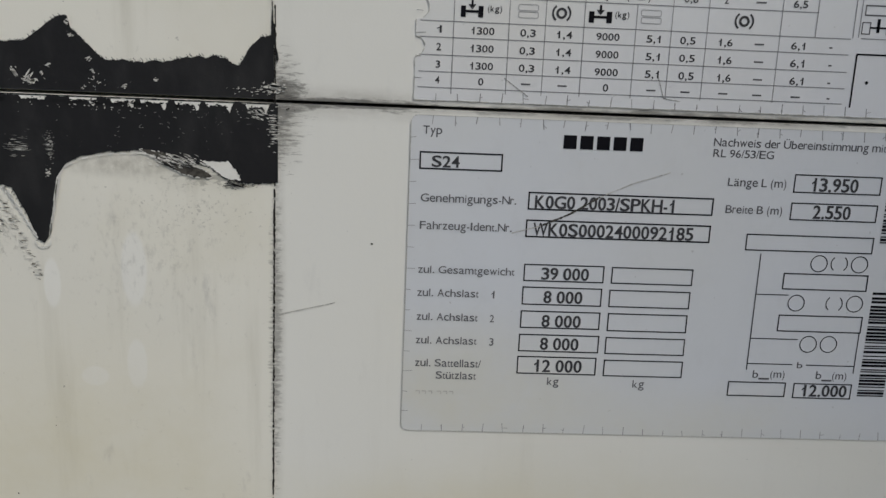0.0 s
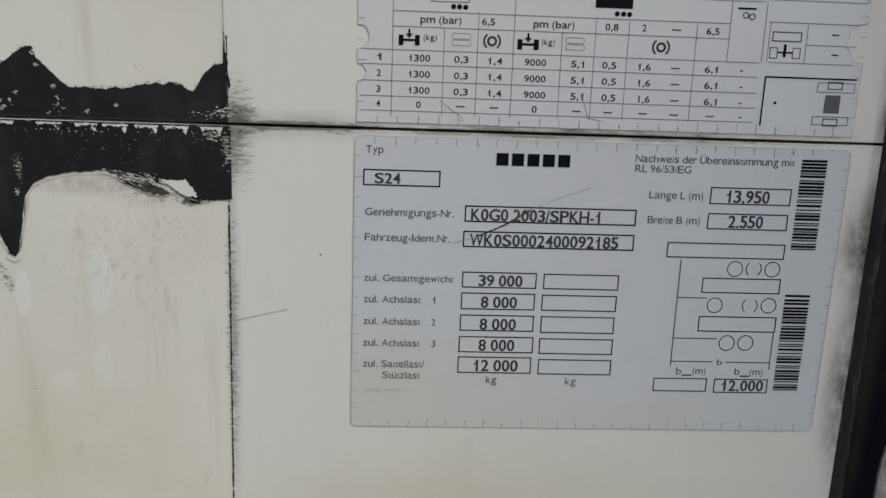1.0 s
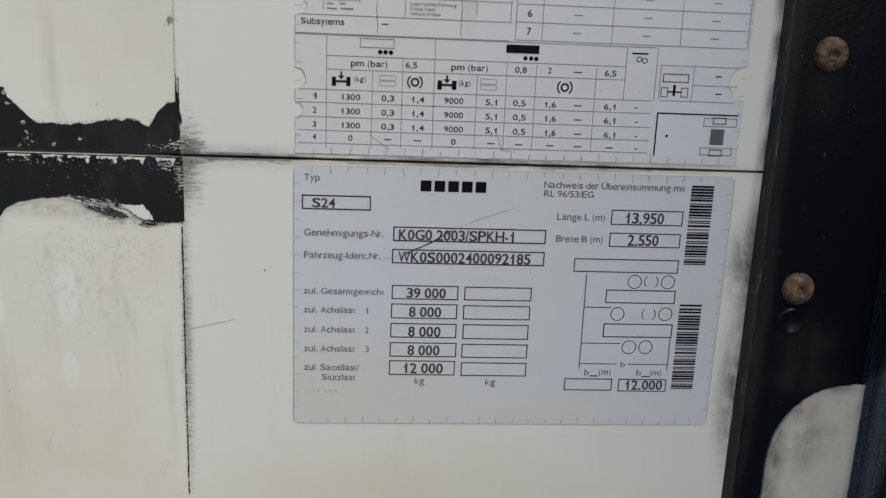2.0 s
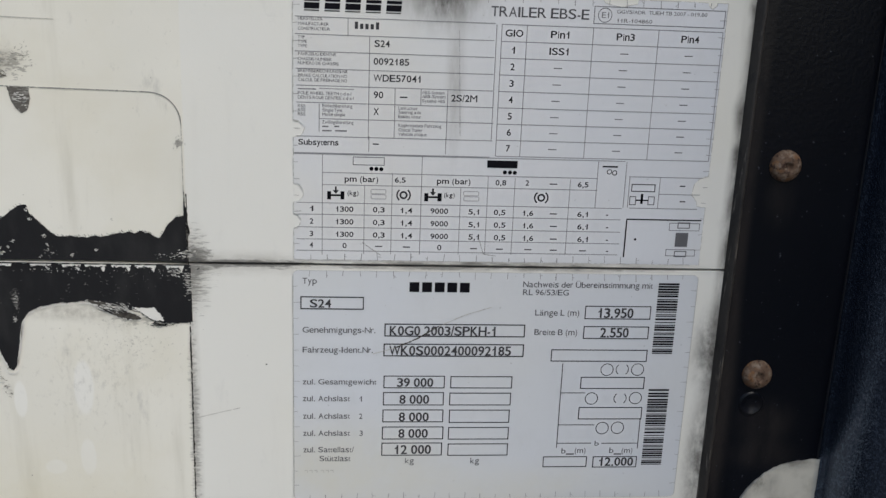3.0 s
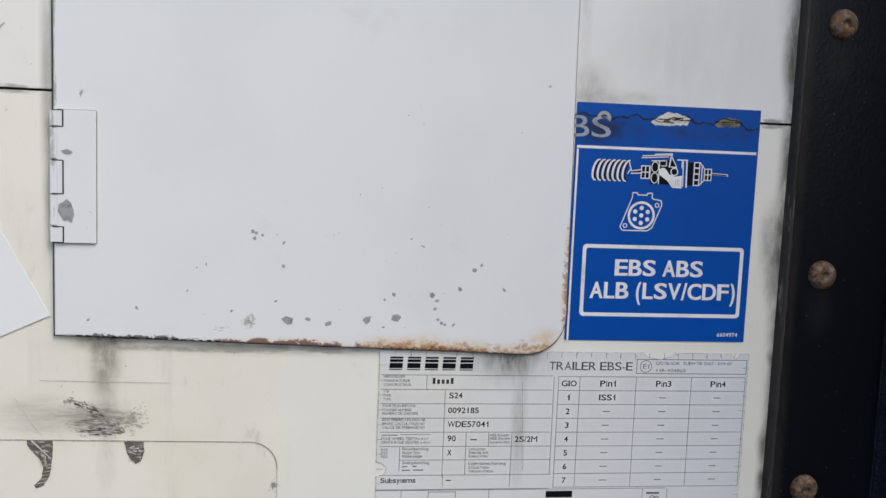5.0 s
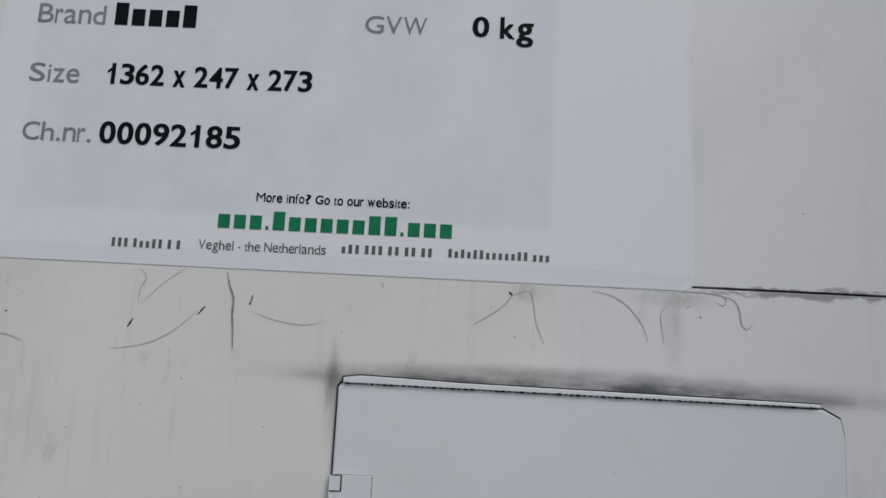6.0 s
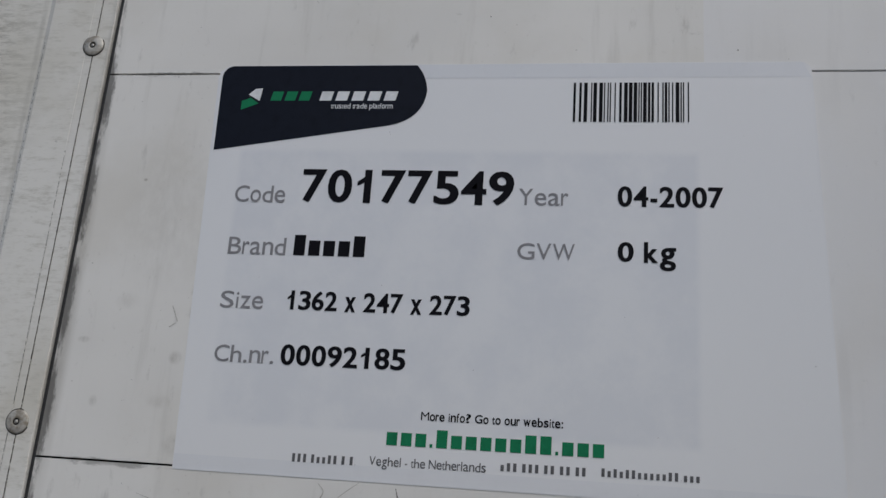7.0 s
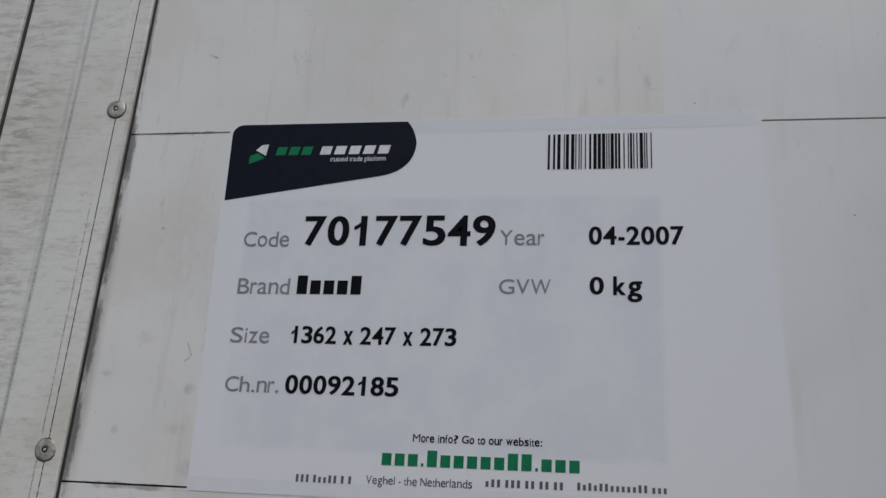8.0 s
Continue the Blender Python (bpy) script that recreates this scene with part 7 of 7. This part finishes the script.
ring(brake_label, 'wheel_dot', 0.1084, 1.2369, 0.0011, 0.003, ink)
ring(brake_label, 'wheel_dot', 0.1112, 1.2369, 0.0011, 0.003, ink)
ring(brake_label, 'wheel_dot', 0.1138, 1.2368, 0.0011, 0.003, ink)
block(brake_label, 'lift_symbol', 0.1614, 1.2409, 0.1697, 1.2417, ink)
ring(brake_label, 'lift_symbol', 0.1653, 1.2385, 0.0014, 0.0004, ink)
ring(brake_label, 'lift_symbol', 0.1682, 1.2380, 0.0014, 0.0004, ink)
block(brake_label, 'axle_plate', 0.0142, 1.2203, 0.0162, 1.2247, ink)
block(brake_label, 'axle_plate', 0.0212, 1.2204, 0.0232, 1.2248, ink)
block(brake_label, 'axle_bar', 0.0162, 1.2221, 0.0212, 1.2231, ink)
block(brake_label, 'axle_bar', 0.0183, 1.2244, 0.0191, 1.2273, ink)
part('arrow_head', quads_bm([((0.0171, 1.2253), (0.0203, 1.2254), (0.0187, 1.2233))], PRINT), label_ink, brake_label)
rounded_frame(brake_label, 0.0371, 1.2237, 0.0453, 1.2263, 0.0008, 0.0003, faint_ink)
rounded_frame(brake_label, 0.0372, 1.2209, 0.0454, 1.2235, 0.0008, 0.0003, faint_ink)
block(brake_label, 'axle_plate', 0.0657, 1.2203, 0.0678, 1.2247, ink)
block(brake_label, 'axle_plate', 0.0728, 1.2204, 0.0750, 1.2248, ink)
block(brake_label, 'axle_bar', 0.0677, 1.2221, 0.0729, 1.2231, ink)
block(brake_label, 'axle_bar', 0.0698, 1.2245, 0.0707, 1.2273, ink)
part('arrow_head', quads_bm([((0.0686, 1.2254), (0.0719, 1.2254), (0.0703, 1.2233))], PRINT), label_ink, brake_label)
rounded_frame(brake_label, 0.0866, 1.2237, 0.0950, 1.2263, 0.0008, 0.0003, faint_ink)
rounded_frame(brake_label, 0.0868, 1.2208, 0.0952, 1.2234, 0.0008, 0.0003, faint_ink)
ring(brake_label, 'brake_symbol', 0.0546, 1.2234, 0.0022, 0.001, label_ink)
ring(brake_label, 'brake_symbol', 0.0546, 1.2234, 0.0039, 0.0008, label_ink, 2)
ring(brake_label, 'brake_symbol', 0.1290, 1.2235, 0.0022, 0.001, label_ink)
ring(brake_label, 'brake_symbol', 0.1290, 1.2235, 0.0040, 0.0008, label_ink, 2)
outline(brake_label, 'suspension_symbol', 0.1782, 1.2279, 0.1915, 1.2322, 0.0005, soft_ink)
outline(brake_label, 'suspension_symbol', 0.1777, 1.2205, 0.1814, 1.2254, 0.0004, soft_ink)
outline(brake_label, 'suspension_symbol', 0.1880, 1.2207, 0.1917, 1.2255, 0.0004, soft_ink)
block(brake_label, 'suspension_bar', 0.1811, 1.2229, 0.1883, 1.2236, ink)
block(brake_label, 'suspension_bar', 0.1839, 1.2213, 0.1852, 1.2268, ink)
stroke(brake_label, 'grid_line', 0.1764, 1.2361, 0.2175, 1.2361, 0.0003, grid_ink)
stroke(brake_label, 'grid_line', 0.1779, 1.2188, 0.2162, 1.2188, 0.0003, grid_ink)
stroke(brake_label, 'grid_line', 0.1769, 1.2362, 0.1769, 1.2192, 0.0003, grid_ink)
stroke(brake_label, 'grid_line', 0.1938, 1.2360, 0.1938, 1.2188, 0.0003, grid_ink)
stroke(brake_label, 'grid_line', 0.1937, 1.2268, 0.2169, 1.2268, 0.0003, grid_ink)
words(brake_label, '—', 0.2050, 1.2315, 0.2082, 0.0005, label_ink)
words(brake_label, '—', 0.2059, 1.2229, 0.2091, 0.0005, label_ink)
stroke(brake_label, 'diagram_line', 0.1771, 1.2125, 0.2193, 1.2125, 0.0007, ink)
stroke(brake_label, 'diagram_line', 0.1773, 1.2124, 0.1773, 1.1909, 0.0007, ink)
outline(brake_label, 'axle_symbol', 0.2015, 1.2065, 0.2188, 1.2109, 0.0003, soft_ink)
outline(brake_label, 'axle_symbol', 0.2062, 1.2078, 0.2132, 1.2113, 0.0005, soft_ink)
block(brake_label, 'axle_hub', 0.2057, 1.1974, 0.2128, 1.2054, soft_ink)
outline(brake_label, 'axle_symbol', 0.2009, 1.1920, 0.2177, 1.1959, 0.0003, soft_ink)
outline(brake_label, 'axle_symbol', 0.2058, 1.1915, 0.2128, 1.1950, 0.0005, soft_ink)
stroke(brake_label, 'arrow', 0.1882, 1.2013, 0.1882, 1.2013, 0.0005, ink)
ring(brake_label, 'arrow_dot', 0.1830, 1.2012, 0.0007, 0.002, ink)
stroke(socket_label, 'white_rule', 0.1061, 1.4491, 0.2154, 1.4491, 0.0016, white_ink)
stroke(socket_label, 'white_rule', 0.1067, 1.4478, 0.1067, 1.3356, 0.0012, white_ink)
rounded_frame(socket_label, 0.1130, 1.3501, 0.2123, 1.3928, 0.0024, 0.0022, white_ink)
words(socket_label, 'EBS ABS', 0.1330, 1.3745, 0.1875, 0.0097, white_ink)
words(socket_label, 'ALB (LSV/CDF)', 0.1186, 1.3608, 0.2086, 0.0098, white_ink)
words(socket_label, '6604974', 0.1991, 1.3387, 0.2121, 0.0024, white_ink)
words(socket_label, 'BS', 0.1011, 1.4548, 0.1259, 0.0122, ghost_ink)
words(notice, 'Code', -0.3833, 1.9335, -0.3461, 0.0123, grey_ink, LOGO)
words(notice, '70177549', -0.3346, 1.9342, -0.1851, 0.0244, ink, LOGO)
words(notice, 'Year', -0.1817, 1.9348, -0.1485, 0.0117, grey_ink, LOGO)
words(notice, '04-2007', -0.1161, 1.9350, -0.0481, 0.0143, ink, LOGO)
words(notice, 'Brand', -0.3832, 1.8953, -0.3413, 0.0123, grey_ink, LOGO)
words(notice, 'GVW', -0.1811, 1.8970, -0.1433, 0.0113, grey_ink, LOGO)
words(notice, '0 kg', -0.1155, 1.8972, -0.0783, 0.0134, ink, LOGO)
words(notice, 'Size', -0.3837, 1.8570, -0.3529, 0.0119, grey_ink, LOGO)
words(notice, '1362 x 247 x 273', -0.3359, 1.8573, -0.2106, 0.0133, ink, LOGO)
words(notice, 'Ch.nr.', -0.3830, 1.8200, -0.3409, 0.0115, grey_ink, LOGO)
words(notice, '00092185', -0.3363, 1.8196, -0.2509, 0.0140, ink, LOGO)
words(notice, 'More info? Go to our website:', -0.2380, 1.7884, -0.1473, 0.0054, ink, LOGO)
words(notice, 'Veghel - the Netherlands', -0.2695, 1.7584, -0.1945, 0.0056, soft_ink, LOGO)
brand_bars(notice, '1xxx1', -0.3368, 1.8955, -0.2839, 0.0146, ink, LOGO, 0.0, 0.12)
brand_bars(notice, 'xxx.1xxxxx11.xxx', -0.2606, 1.7716, -0.1205, 0.0112, green_ink, LOGO, 0.0, 0.13)
brand_bars(notice, '111 1xx11 1.1.', -0.3217, 1.7575, -0.2778, 0.0053, soft_ink, LOGO, 0.0, 0.24)
brand_bars(notice, 'x11 111 11 11 11', -0.1863, 1.7600, -0.1319, 0.0051, soft_ink, LOGO, 0.0, 0.24)
brand_bars(notice, '1x1x11xxxxx11.xxx', -0.1240, 1.7605, -0.0638, 0.0050, soft_ink, LOGO, 0.0, 0.24)
barcode(notice, -0.1472, 1.9954, -0.0678, 2.0247, False)
words(notice, 'trusted trade platform', -0.3197, 2.0051, -0.2744, 0.0040, PAPER, LOGO)
brand_bars(notice, '111', -0.3672, 2.0112, -0.3352, 0.0072, green_ink, LOGO, 0.25, 0.12)
brand_bars(notice, '11111', -0.3305, 2.0112, -0.2712, 0.0072, white_ink, LOGO, 0.25, 0.13)
